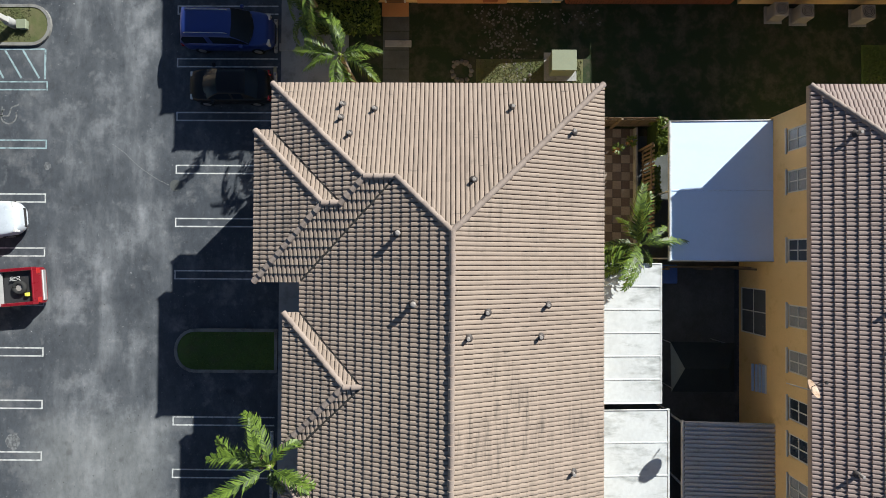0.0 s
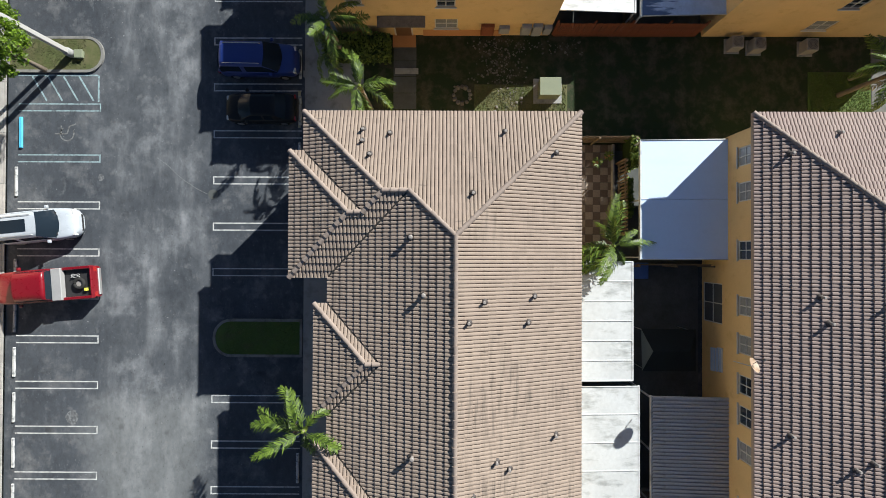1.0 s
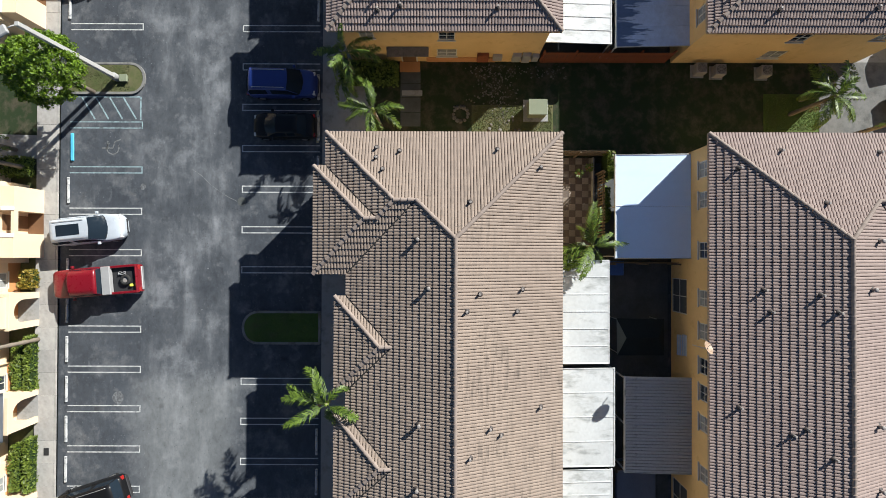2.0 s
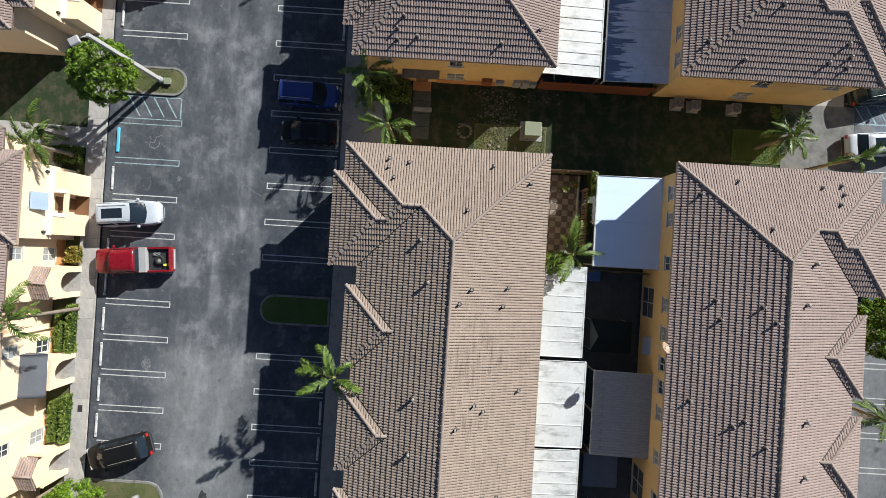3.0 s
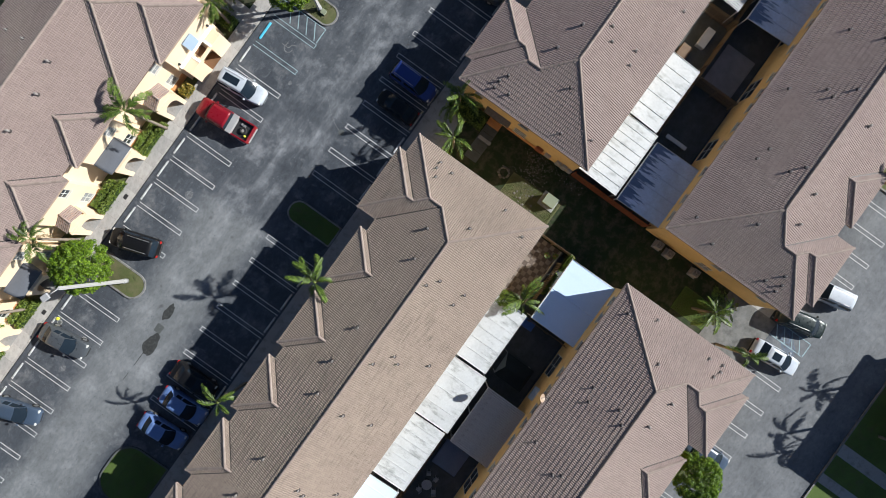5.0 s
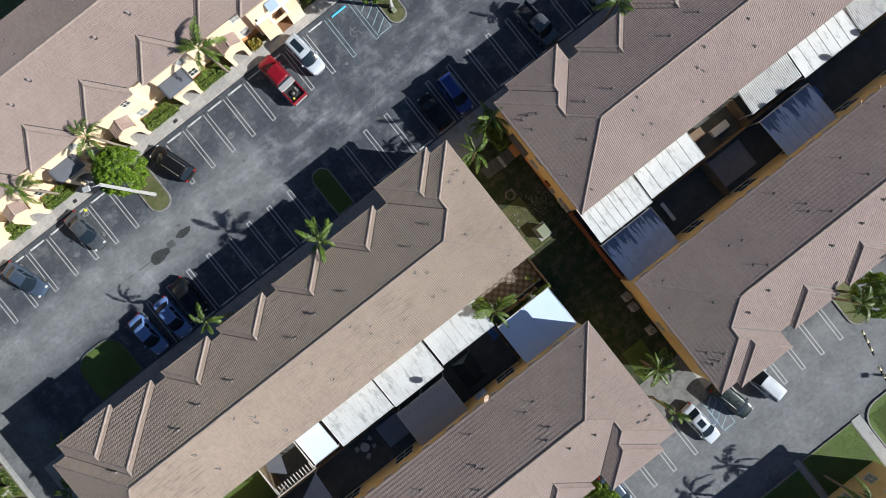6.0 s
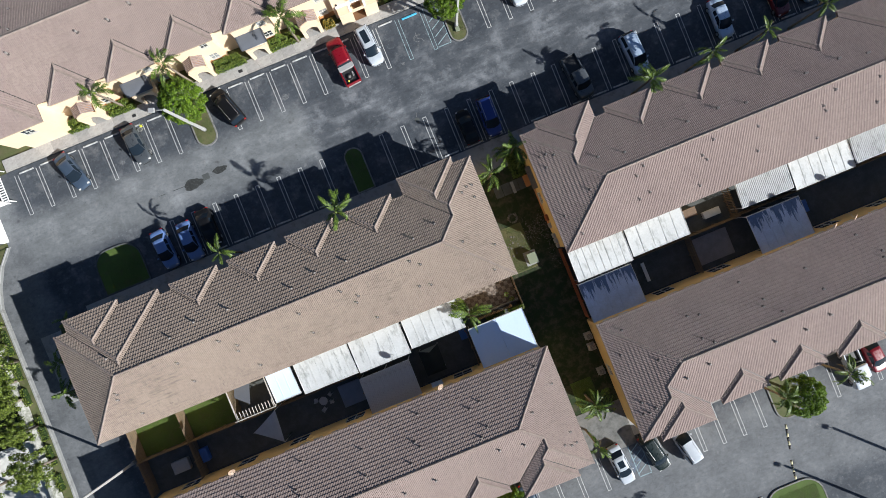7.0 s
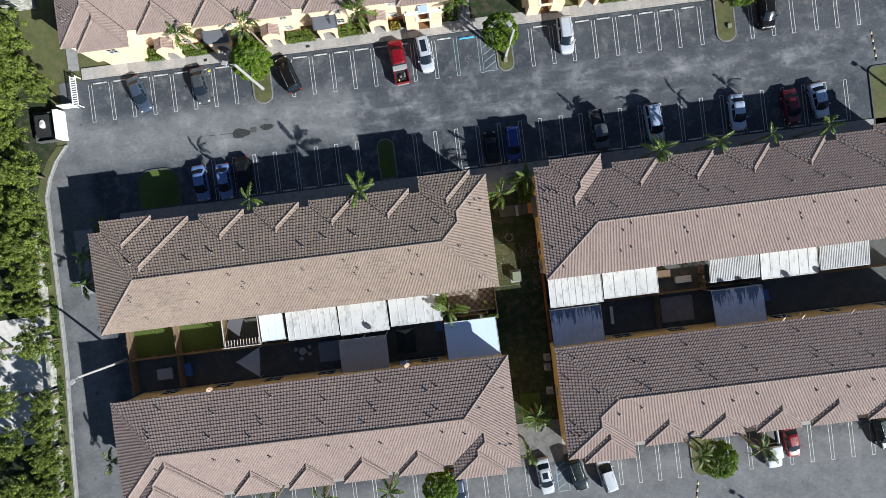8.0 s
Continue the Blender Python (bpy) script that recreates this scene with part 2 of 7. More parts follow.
def streaked(name, base, stain, at, rough=0.45, along=(2.2, 0.30, 1.0), scale=1.0, grime=0.72, edge=None):
    """Sheet metal with dirt drawn out along the fall of the roof; edge: the line from which it drips, and how fast it thins out."""
    m, nt, b = nodes(name)
    g = nt.nodes.new("ShaderNodeNewGeometry")

    def field(sc, stretch, detail):
        mp = nt.nodes.new("ShaderNodeMapping")
        mp.inputs["Scale"].default_value = stretch
        n = nt.nodes.new("ShaderNodeTexNoise")
        n.inputs["Scale"].default_value, n.inputs["Detail"].default_value, n.inputs["Roughness"].default_value = sc, detail, 0.65
        nt.links.new(g.outputs["Position"], mp.inputs[0])
        nt.links.new(mp.outputs[0], n.inputs["Vector"])
        return n.outputs["Fac"]

    f1, f2, f3 = field(scale, along, 6), field(5.0, (1, 1, 1), 6), field(0.5, (1, 1, 1), 3)
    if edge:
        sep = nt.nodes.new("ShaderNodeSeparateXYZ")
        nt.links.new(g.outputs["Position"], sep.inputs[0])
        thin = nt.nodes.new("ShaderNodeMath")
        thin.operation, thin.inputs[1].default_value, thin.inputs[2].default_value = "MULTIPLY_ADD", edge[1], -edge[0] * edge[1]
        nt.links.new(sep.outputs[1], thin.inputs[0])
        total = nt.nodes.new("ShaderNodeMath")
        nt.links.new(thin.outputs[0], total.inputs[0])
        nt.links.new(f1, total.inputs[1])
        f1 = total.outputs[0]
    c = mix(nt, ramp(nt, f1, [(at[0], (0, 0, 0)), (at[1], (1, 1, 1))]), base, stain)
    c = mix(nt, 0.6, c, ramp(nt, f2, [(0.3, (grime,) * 3), (0.65, (1,) * 3)]), "MULTIPLY")
    c = mix(nt, 0.6, c, ramp(nt, f3, [(0.35, (grime + 0.03,) * 3), (0.6, (1,) * 3)]), "MULTIPLY")
    nt.links.new(c, b.inputs["Base Color"])
    b.inputs["Roughness"].default_value, b.inputs["Specular IOR Level"].default_value = rough, 0.5
    bump(nt, b, f2, 0.08)
    return m


METAL_W = streaked("white_metal_panel", (0.54, 0.56, 0.57), (0.33, 0.345, 0.345), (0.52, 0.68), along=(1.5, 0.55, 1.0), scale=1.3, grime=0.80)
# the sky's blue on shaded metal is put into these two base colours
METAL_C = streaked("clean_metal_panel", (0.60, 0.74, 0.97), (0.57, 0.71, 0.94), (0.5, 0.8), 0.32, grime=0.95)
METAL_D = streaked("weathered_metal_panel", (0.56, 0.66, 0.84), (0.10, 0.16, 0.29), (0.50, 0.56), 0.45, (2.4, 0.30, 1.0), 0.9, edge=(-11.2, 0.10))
METAL_G = surface("grey_corrugated_sheet", (0.46, 0.46, 0.47), 0.6, 0.14, 0.6, 8, relief=0.1, stain=(0.26, 0.255, 0.25))
GREYFAB = surface("grey_awning", (0.095, 0.102, 0.118), 0.6, 0.12, 0.8, 12)
STEEL = surface("galvanised_steel", (0.50, 0.50, 0.50), 0.45, 0.1, 2, 20, metal=0.7, relief=0.05)
POLE = surface("pole_paint", (0.42, 0.415, 0.40), 0.5, 0.06, 1, 20, relief=0.05)
WOOD = surface("fence_wood", (0.20, 0.150, 0.10), 0.85, 0.25, 1.2, 12, island=0.3)
REDWOOD = surface("red_fence_wood", (0.26, 0.085, 0.04), 0.85, 0.25, 1.2, 12, island=0.3)
BARK = surface("bark", (0.20, 0.165, 0.13), 0.9, 0.3, 1.5, 16, relief=0.8)
PALMLEAF = leafy("palm_leaf", (0.030, 0.062, 0.009), (0.165, 0.25, 0.034))
DRYLEAF = leafy("dry_palm_leaf", (0.16, 0.12, 0.06), (0.26, 0.20, 0.10), 0.8)
LEAF = leafy("tree_leaf", (0.045, 0.10, 0.006), (0.23, 0.37, 0.018))
LEAF2 = leafy("hedge_leaf", (0.07, 0.115, 0.014), (0.22, 0.29, 0.045))
BELT = leafy("belt_leaf", (0.045, 0.08, 0.010), (0.26, 0.33, 0.05))
FLOWER = leafy("croton_leaf", (0.10, 0.10, 0.012), (0.42, 0.30, 0.04))
RUBBER = surface("tyre_rubber", (0.022, 0.022, 0.022), 0.8, 0.2, 4, 30)
RIM = surface("alloy_rim", (0.45, 0.45, 0.45), 0.3, 0.1, 4, 30, metal=0.8, relief=0.0)
CARGLASS = paint("car_glass", (0.014, 0.022, 0.032), 0.08, 0.0, 0.0)
CARGLASS.node_tree.nodes["Principled BSDF"].inputs["Specular IOR Level"].default_value = 0.16
LAMPGLASS = paint("lamp_glass", (0.6, 0.6, 0.58), 0.1, 0.0, 0.6)
TAILGLASS = paint("tail_lamp_glass", (0.35, 0.015, 0.012), 0.15, 0.0, 0.6)
PLASTIC = surface("black_plastic", (0.03, 0.03, 0.032), 0.5, 0.15, 2, 20, relief=0.0)
PALEROOF = surface("pale_roof_sheet", (0.60, 0.59, 0.565), 0.8, 0.15, 0.2, 8, stain=(0.36, 0.35, 0.325), stain_at=(0.45, 0.75))


# ---- mesh helpers ----
def part(name, bm, material, parent=None, label="", matrix=None):
    me = bpy.data.meshes.new(name)
    bm.to_mesh(me)
    bm.free()
    me.materials.append(material)
    ob = new(name, me)
    if parent:
        ob.parent = parent
    if matrix is not None:
        ob.matrix_local = matrix
    if label:
        ob["label"] = label
    return ob


def raw(name, verts, faces, material, parent=None, label="", kind=""):
    me = bpy.data.meshes.new(name)
    me.from_pydata([tuple(v) for v in verts], [], faces)
    me.materials.append(material)
    ob = new(name, me)
    ob.parent = parent
    return tagged(ob, label=label, kind=kind)


def shared(name, mesh, parent, matrix, label=""):
    ob = new(name, mesh)
    ob.parent = parent
    ob.matrix_local = matrix
    if label:
        ob["label"] = label
    return ob


def mesh_of(name, bm, material):
    me = bpy.data.meshes.new(name)
    bm.to_mesh(me)
    bm.free()
    me.materials.append(material)
    return me


def thing(name, label, category, group="", kind="", at=None):
    ob = new(name)
    ob.empty_display_size = 0.2
    if at is not None:
        ob.matrix_world = at
    return tagged(ob, label, category, group, kind)


def box(bm, x0, x1, y0, y1, z0, z1, bevel=0.0, m=None):
    r = bmesh.ops.create_cube(bm, size=1)
    vs = r["verts"]
    for v in vs:
        v.co = Vector(((x0 + x1) / 2 + v.co.x * (x1 - x0), (y0 + y1) / 2 + v.co.y * (y1 - y0), (z0 + z1) / 2 + v.co.z * (z1 - z0)))
    if bevel:
        es = list({e for v in vs for e in v.link_edges})
        vs = bmesh.ops.bevel(bm, geom=es, offset=bevel, segments=1, affect="EDGES")["verts"]
    if m is not None:
        bmesh.ops.transform(bm, matrix=m, verts=vs)
    return vs


def boxed(x0, x1, y0, y1, z0, z1, bevel=0.0):
    bm = bmesh.new()
    box(bm, x0, x1, y0, y1, z0, z1, bevel)
    return bm


def tube(bm, pts, radii, sides=8, cap=True):
    """A tube along the points."""
    rings = []
    for i, p in enumerate(pts):
        a, b = Vector(pts[max(i - 1, 0)]), Vector(pts[min(i + 1, len(pts) - 1)])
        q = (b - a).to_track_quat("Z", "Y")
        rings.append([bm.verts.new(Vector(p) + q @ Vector((radii[i] * math.cos(k * math.tau / sides), radii[i] * math.sin(k * math.tau / sides), 0))) for k in range(sides)])
    for r, s in zip(rings, rings[1:]):
        for k in range(sides):
            bm.faces.new((r[k], r[(k + 1) % sides], s[(k + 1) % sides], s[k])).smooth = True
    if cap:
        bm.faces.new(rings[0][::-1])
        bm.faces.new(rings[-1])


def slab(bm, pts, z0, z1):
    """A flat piece with the outline pts, anticlockwise, from z0 to z1."""
    lo = [bm.verts.new((x, y, z0)) for x, y in pts]
    hi = [bm.verts.new((x, y, z1)) for x, y in pts]
    bm.faces.new(hi)
    bm.faces.new(lo[::-1])
    n = len(pts)
    for i in range(n):
        bm.faces.new((lo[i], lo[(i + 1) % n], hi[(i + 1) % n], hi[i]))


def slabbed(pts, z0, z1):
    bm = bmesh.new()
    slab(bm, pts, z0, z1)
    return bm


def rect(x0, x1, y0, y1):
    return [(x0, y0), (x1, y0), (x1, y1), (x0, y1)]


def rounded(x0, x1, y0, y1, r_lo, r_hi, steps=6):
    """A rectangle whose low-y corners have the radius r_lo and whose high-y corners r_hi."""
    out = []
    for cx, cy, r, a in ((x0 + r_lo, y0 + r_lo, r_lo, 180), (x1 - r_lo, y0 + r_lo, r_lo, 270), (x1 - r_hi, y1 - r_hi, r_hi, 0), (x0 + r_hi, y1 - r_hi, r_hi, 90)):
        for k in range(steps + 1):
            t = radians(a + 90 * k / steps)
            out.append((cx + r * math.cos(t), cy + r * math.sin(t)))
    return out


def inset(pts, d):
    c = Vector((sum(p[0] for p in pts) / len(pts), sum(p[1] for p in pts) / len(pts)))
    n, out = len(pts), []
    for i in range(n):
        a, b, e = Vector(pts[i - 1]), Vector(pts[i]), Vector(pts[(i + 1) % n])
        t = (e - a).normalized() if (e - a).length > 1e-6 else Vector((1, 0))
        out.append(tuple(b + Vector((-t.y, t.x)) * d))
    return out


# ---- ground ----
def ground_piece(name, pts, z0, z1, material, label, category):
    return tagged(part(name, slabbed(pts, z0, z1), material), label, category, kind="structure")


bm = bmesh.new()
bmesh.ops.create_grid(bm, x_segments=24, y_segments=24, size=1500)
bmesh.ops.translate(bm, verts=bm.verts, vec=(0, 0, -0.06))
tagged(part("ground", bm, GRASS), "green lawn and bare soil spreading all round the houses", "ground", kind="structure")
WEST = [(-45.84, 19.4), (-47.5, 17.5), (-48.7, 15.2), (-49.4, 12.9), (-49.5, 5.6), (-49.56, -1.6), (-49.75, -9.8), (-50.4, -19.6), (-50.75, -27.0), (-54.5, -90.0)]


def west_edge(y):
    """The line of the kerb on the west side of the drive."""
    return float(np.interp(-y, [-p[1] for p in WEST], [p[0] for p in WEST]))


def west_strip(d0, d1, first=0):
    """A strip along the kerb, from d0 to d1 metres west of its line."""
    pts = WEST[first:]
    return [(x - d1, y) for x, y in pts] + [(x - d0, y) for x, y in pts[::-1]]


ground_piece("road", [*WEST, (90, -90), (90, 27.6), (-45.84, 27.6)], -0.055, 0.0, ASPHALT, "dark worn asphalt car park and drive with dusty lanes", "road")


def kerbed(name, outline, label, category, material=GRASS, kerb_material=KERB, z=0.13, width=0.16):
    """A raised bed with a kerb round it."""
    ob = tagged(part(name, slabbed(inset(outline, width), 0.0, z - 0.03), material), label, category, kind="structure")
    bm = bmesh.new()
    n = len(outline)
    inner = inset(outline, width)
    for i in range(n):
        a, b, c, d = outline[i], outline[(i + 1) % n], inner[(i + 1) % n], inner[i]
        if (Vector(a) - Vector(b)).length < 1e-4:
            continue
        lo = [bm.verts.new((*p, 0.0)) for p in (a, b, c, d)]
        hi = [bm.verts.new((*p, z)) for p in (a, b, c, d)]
        bm.faces.new(hi)
        for k in range(4):
            bm.faces.new((lo[k], lo[(k + 1) % 4], hi[(k + 1) % 4], hi[k]))
    part("kerb", bm, kerb_material, ob, "pale concrete kerb")
    return ob


def blades(name, pts_box, count, seed, height=0.05, material=BLADE):
    """Grass blades over a rectangle."""
    rng = np.random.default_rng(seed)
    count *= 2
    x0, x1, y0, y1, z = pts_box
    xs, ys = rng.uniform(x0, x1, count), rng.uniform(y0, y1, count)
    a = rng.uniform(0, math.tau, count)
    h, w = rng.uniform(0.5, 1.2, count) * height, rng.uniform(0.018, 0.04, count)
    lean = rng.uniform(0.3, 1.0, count) * height
    c, s = np.cos(a), np.sin(a)
    v = np.empty((count, 3, 3))
    v[:, 0] = np.stack([xs - c * w, ys - s * w, np.full(count, z)], 1)
    v[:, 1] = np.stack([xs + c * w, ys + s * w, np.full(count, z)], 1)
    v[:, 2] = np.stack([xs - s * lean, ys + c * lean, z + h], 1)
    ob = raw(name, v.reshape(-1, 3).tolist(), [(3 * i, 3 * i + 1, 3 * i + 2) for i in range(count)], material)
    return tagged(ob, "short green lawn grass blades", "grass", kind="stuff")


# islands and beds of the car parks
kerbed("planting_island", rounded(-5.1, -2.8, 9.6, 15.0, 0.1, 1.1), "grass island in a concrete kerb between parking bays", "island", GREENLAWN)
kerbed("planting_island", rounded(12.05, 14.25, 21.75, 27.6, 1.05, 0.1), "grass island in a concrete kerb with a lamp post and tree", "island")
kerbed("planting_island", rounded(-20.35, -17.75, 21.55, 27.6, 1.25, 0.1), "grass island in a concrete kerb with a lamp post and tree", "island")
kerbed("planting_island", rounded(40.9, 43.5, 21.9, 27.6, 1.2, 0.1), "grass island in a concrete kerb in the car park", "island")
# dark slab colour on this kerb stands in for the houses' shade
kerbed("planting_island", rounded(-37.2, -31.5, 9.6, 14.8, 0.2, 2.0), "grass island between parking bays, its kerb coloured dark for shade", "island", GREENLAWN, YARD)
kerbed("planting_island", rounded(31.0, 34.2, -34.4, -29.0, 1.4, 0.1), "grass island in a concrete kerb with a clipped tree", "island")
kerbed("planting_island", rounded(-3.6, -0.9, -34.4, -29.0, 1.3, 0.1), "grass island in a concrete kerb with a clipped tree", "island")
kerbed("planting_island", rounded(59.9, 66, 4.0, 16.4, 0.2, 0.8), "lawn in a dark kerb at the end of the car park", "island", kerb_material=YARD)
kerbed("lawn_bed", rounded(25.8, 33.0, -47.0, -41.7, 0.4, 2.2), "mown lawn bed in a pale concrete kerb", "lawn", GREENLAWN)
kerbed("lawn_bed", rect(17.6, 24.6, -60, -42.0), "mown lawn strip behind a pale concrete kerb", "lawn", GREENLAWN)
kerbed("lawn_bed", rect(-50, 16.9, -60, -42.35), "mown lawn strip behind a pale concrete kerb", "lawn", GREENLAWN)
ground_piece("footpath", rect(24.62, 25.78, -60, -41.9), 0.0, 0.08, CONCRETE, "pale concrete footpath between the lawn beds", "footpath")
for x0, x1 in ((7.4, 8.7), (4.2, 5.2)):
    ground_piece("footpath", rect(x0, x1, -60, -42.52), 0.05, 0.125, CONCRETE, "pale concrete footpath across the shaded lawn", "footpath")
ground_piece("footpath", rect(16.92, 17.58, -60, -41.6), 0.0, 0.08, CONCRETE, "pale concrete footpath between the lawn beds", "footpath")
for k, (bx, n) in enumerate([((-4.9, -3.0, 9.8, 14.3, 0.1), 700), ((12.3, 14.0, 22.8, 27.4, 0.1), 700), ((-20.1, -18.0, 22.8, 27.4, 0.1), 700), ((41.2, 43.3, 23.0, 27.4, 0.1), 500), ((-36.1, -31.9, 9.8, 13.2, 0.1), 900),
                             ((26.4, 32.2, -46.5, -42.6, 0.1), 2600), ((17.9, 24.4, -50, -42.3, 0.1), 2500)]):
    blades("grass_blades", bx, n, 40 + k, 0.05, GREENBLADE if bx[2] < 20 else BLADE)


def pavement(x0, x1, y0, y1, joint, z=0.12, label="pale concrete pavement of separate slabs beside the car park"):
    """A run of slabs with open joints, on a bed."""
    ob = ground_piece("pavement", rect(x0, x1, y0, y1), -0.05, z - 0.02, YARD, label, "pavement")
    n = max(1, round((x1 - x0) / joint))
    w = (x1 - x0) / n
    bm = bmesh.new()
    box(bm, 0.006, w - 0.006, y0 + 0.17, y1, z - 0.06, z, 0.008)
    slab_mesh = mesh_of("paving_slab", bm, SLAB)
    bm = bmesh.new()
    box(bm, 0.004, w - 0.004, y0, y0 + 0.16, -0.03, z + 0.005, 0.012)
    kerb_mesh = mesh_of("kerb_stone", bm, SLAB)
    for i in range(n):
        shared("paving_slab", slab_mesh, ob, pose(x0 + i * w, 0, 0))
        shared("kerb_stone", kerb_mesh, ob, pose(x0 + i * w, 0, 0))
    return ob


SLAB = random_surface("paving_concrete", [(0.36, 0.345, 0.33), (0.41, 0.395, 0.375), (0.46, 0.44, 0.415)], 0.9, 0.3, 3.0)
pavement(-42.6, 64, 27.62, 29.15, 1.55)


APRON = surface("stained_concrete", (0.16, 0.16, 0.155), 0.9, 0.2, 0.5, 30, relief=0.3, stain=(0.09, 0.092, 0.088), stain_at=(0.42, 0.68))


def front_path(y0, y1, x0, x1):
    return ground_piece("pavement", rect(x0, x1, y0, y1), -0.05, 0.1, CONCRETE, "concrete pavement in the shade of the houses", "pavement")


front_path(6.0, 9.55, -40.0, 66)
front_path(-29.3, -26.0, -41.0, 66)
# passage between the two pairs of houses, and the ground behind the cream row
ground_piece("passage_ground", rect(7.4, 14.6, -26.0, 6.0), -0.05, 0.05, SOIL, "shaded bare soil and thin grass between the houses", "ground")
ground_piece("passage_ground", rect(6.5, 15.5, 29.15, 60), -0.05, 0.05, SOIL, "bare soil and thin grass between the cream houses", "ground")
ground_piece("footpath", [(7.6, 29.15), (9.2, 29.15), (9.6, 46), (8.0, 46)], 0.0, 0.09, CONCRETE, "concrete footpath leading between the cream houses", "footpath")
ground_piece("lawn", rect(7.9, 11.4, -6.3, -0.7), 0.0, 0.075, GRASS, "small patch of sunlit lawn beside the house end", "lawn")
blades("grass_blades", (8.1, 11.35, -6.2, -0.75, 0.075), 3200, 81, 0.055)
ground_piece("footpath", rect(7.6, 14.4, -30.2, -24.6), 0.0, 0.11, APRON, "concrete apron at the end of the passage", "footpath")
ground_piece("lawn", rect(9.6, 12.2, -24.6, -20.8), 0.0, 0.085, GREENLAWN, "small lawn at the end of the passage", "lawn")
blades("grass_blades", (9.7, 12.1, -24.5, -20.9, 0.085), 1600, 82, 0.055, GREENBLADE)
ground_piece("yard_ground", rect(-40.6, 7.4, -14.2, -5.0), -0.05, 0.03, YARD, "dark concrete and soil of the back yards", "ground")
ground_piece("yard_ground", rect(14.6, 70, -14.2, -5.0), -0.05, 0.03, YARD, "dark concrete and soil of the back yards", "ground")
ground_piece("lawn", rect(-34.0, -27.7, -9.75, -5.0), 0.0, 0.05, GREENLAWN, "green lawn of a back yard", "lawn")
ground_piece("lawn", rect(-40.3, -34.1, -9.75, -5.0), 0.0, 0.05, GREENLAWN, "green lawn of a back yard", "lawn")
blades("grass_blades", (-34.0, -27.8, -9.7, -5.5, 0.05), 2500, 83, 0.055, GREENBLADE)
blades("grass_blades", (-40.3, -34.2, -9.7, -5.5, 0.05), 2500, 84, 0.055, GREENBLADE)
# west edge of the drive
ground_piece("kerb", west_strip(0.02, 0.20), -0.05, 0.13, CONCRETE, "pale concrete kerb along the west drive", "kerb")
ground_piece("gutter", west_strip(-0.32, 0.015), -0.02, 0.012, CONCRETE, "pale concrete gutter along the west kerb", "gutter")
ground_piece("verge", west_strip(0.205, 1.30), -0.05, 0.06, GRASS, "rough green verge beside the drive", "verge")
ground_piece("verge", rect(-46.4, -43.9, -0.5, 8.0), 0.0, 0.1, CONCRETE, "pale concrete apron beside the drive", "pavement")
ground_piece("lawn", rect(-43.8, -40.0, -3.5, 8.6), 0.0, 0.08, GRASS, "planted lawn strip at the end of the house row", "lawn")
ground_piece("footpath", rect(-44.3, -42.9, 29.0, 32.6), 0.0, 0.05, CONCRETE, "short pale concrete path across the lawn", "footpath")
ground_piece("belt_ground", [(-90, 60), (-90, -90), *[(x - 1.31, y) for x, y in WEST[::-1]], (-45.84 - 1.31, 27.5), (-50.0, 29.0), (-50.0, 60)], -0.05, 0.03, SOIL, "dark soil and leaf litter under the trees", "ground")
ground_piece("pale_yard", rect(-75, -51.9, -19.5, -2.6), -0.05, 0.06, PALEROOF, "very pale concrete yard behind the trees", "ground")


# ---- parking bays ----
def hairpin(x, y_open, y_tip, material=LINE, gap=0.42, w=0.07, parent=None):
    """Two painted lines, joined at the lane's end."""
    bm = bmesh.new()
    s = 1 if y_tip > y_open else -1
    for dx in (-gap / 2, gap / 2):
        box(bm, x + dx - w / 2, x + dx + w / 2, min(y_open, y_tip), max(y_open, y_tip), 0.0005, 0.005)
    box(bm, x - gap / 2 + w / 2, x + gap / 2 - w / 2, min(y_tip, y_tip - s * w), max(y_tip, y_tip - s * w), 0.0005, 0.005)
    return tagged(part("parking_line", bm, material), "double painted white line between two parking bays", "road marking", "parking lines", "structure")


A_LINES = [14.0, 11.2, 8.35, 5.55, 2.75, 0.0] + [-7.65 - 2.735 * i for i in range(8)]
B_LINES = [16.65, 19.4, 22.0, 24.7, 27.2, 29.8, 32.4, 35.1, 37.9, 40.6, 43.2, 45.9, 48.6, 51.3, 54.1, 56.8]
E_LINES = [9.95, 6.85, 4.0, 1.15, -1.45, -4.1, -6.85, -9.55, -12.3, -15.05] + [-22.65 - 2.73 * i for i in range(8)]
F_LINES = [16.75, 19.5, 22.2, 25.1, 27.9, 30.7, 33.4, 36.1, 39.0, 45.6, 48.4, 51.0, 54.0, 56.7, 59.5]
D_LINES = [16.6, 19.1, 21.6, 24.1, 26.7, 29.3, 36.1, 38.8, 41.5, 44.2, 46.9, 49.6, 52.3, 55.0]
C_LINES = [9.3, 6.4, 3.7, 1.0, -5.6, -8.3, -11.0, -13.7, -16.4, -19.1, -21.8, -24.5, -27.2, -29.9]
for x in A_LINES + B_LINES:
    hairpin(x, 9.75, 15.1)
for x in E_LINES + F_LINES:
    hairpin(x, 26.95, 21.95, TEAL if x in (9.95, 6.85) else LINE)
for x in D_LINES + C_LINES:
    hairpin(x, -29.4, -34.35)

bm = bmesh.new()
box(bm, -0.9, 0.9, -0.09, 0.09, 0.0, 0.115, 0.035)
STOP = mesh_of("wheel_stop", bm, LINE)
STOP_BLUE = mesh_of("wheel_stop_blue", boxed(-0.95, 0.95, -0.11, 0.11, 0.0, 0.12, 0.035), BLUESTOP)


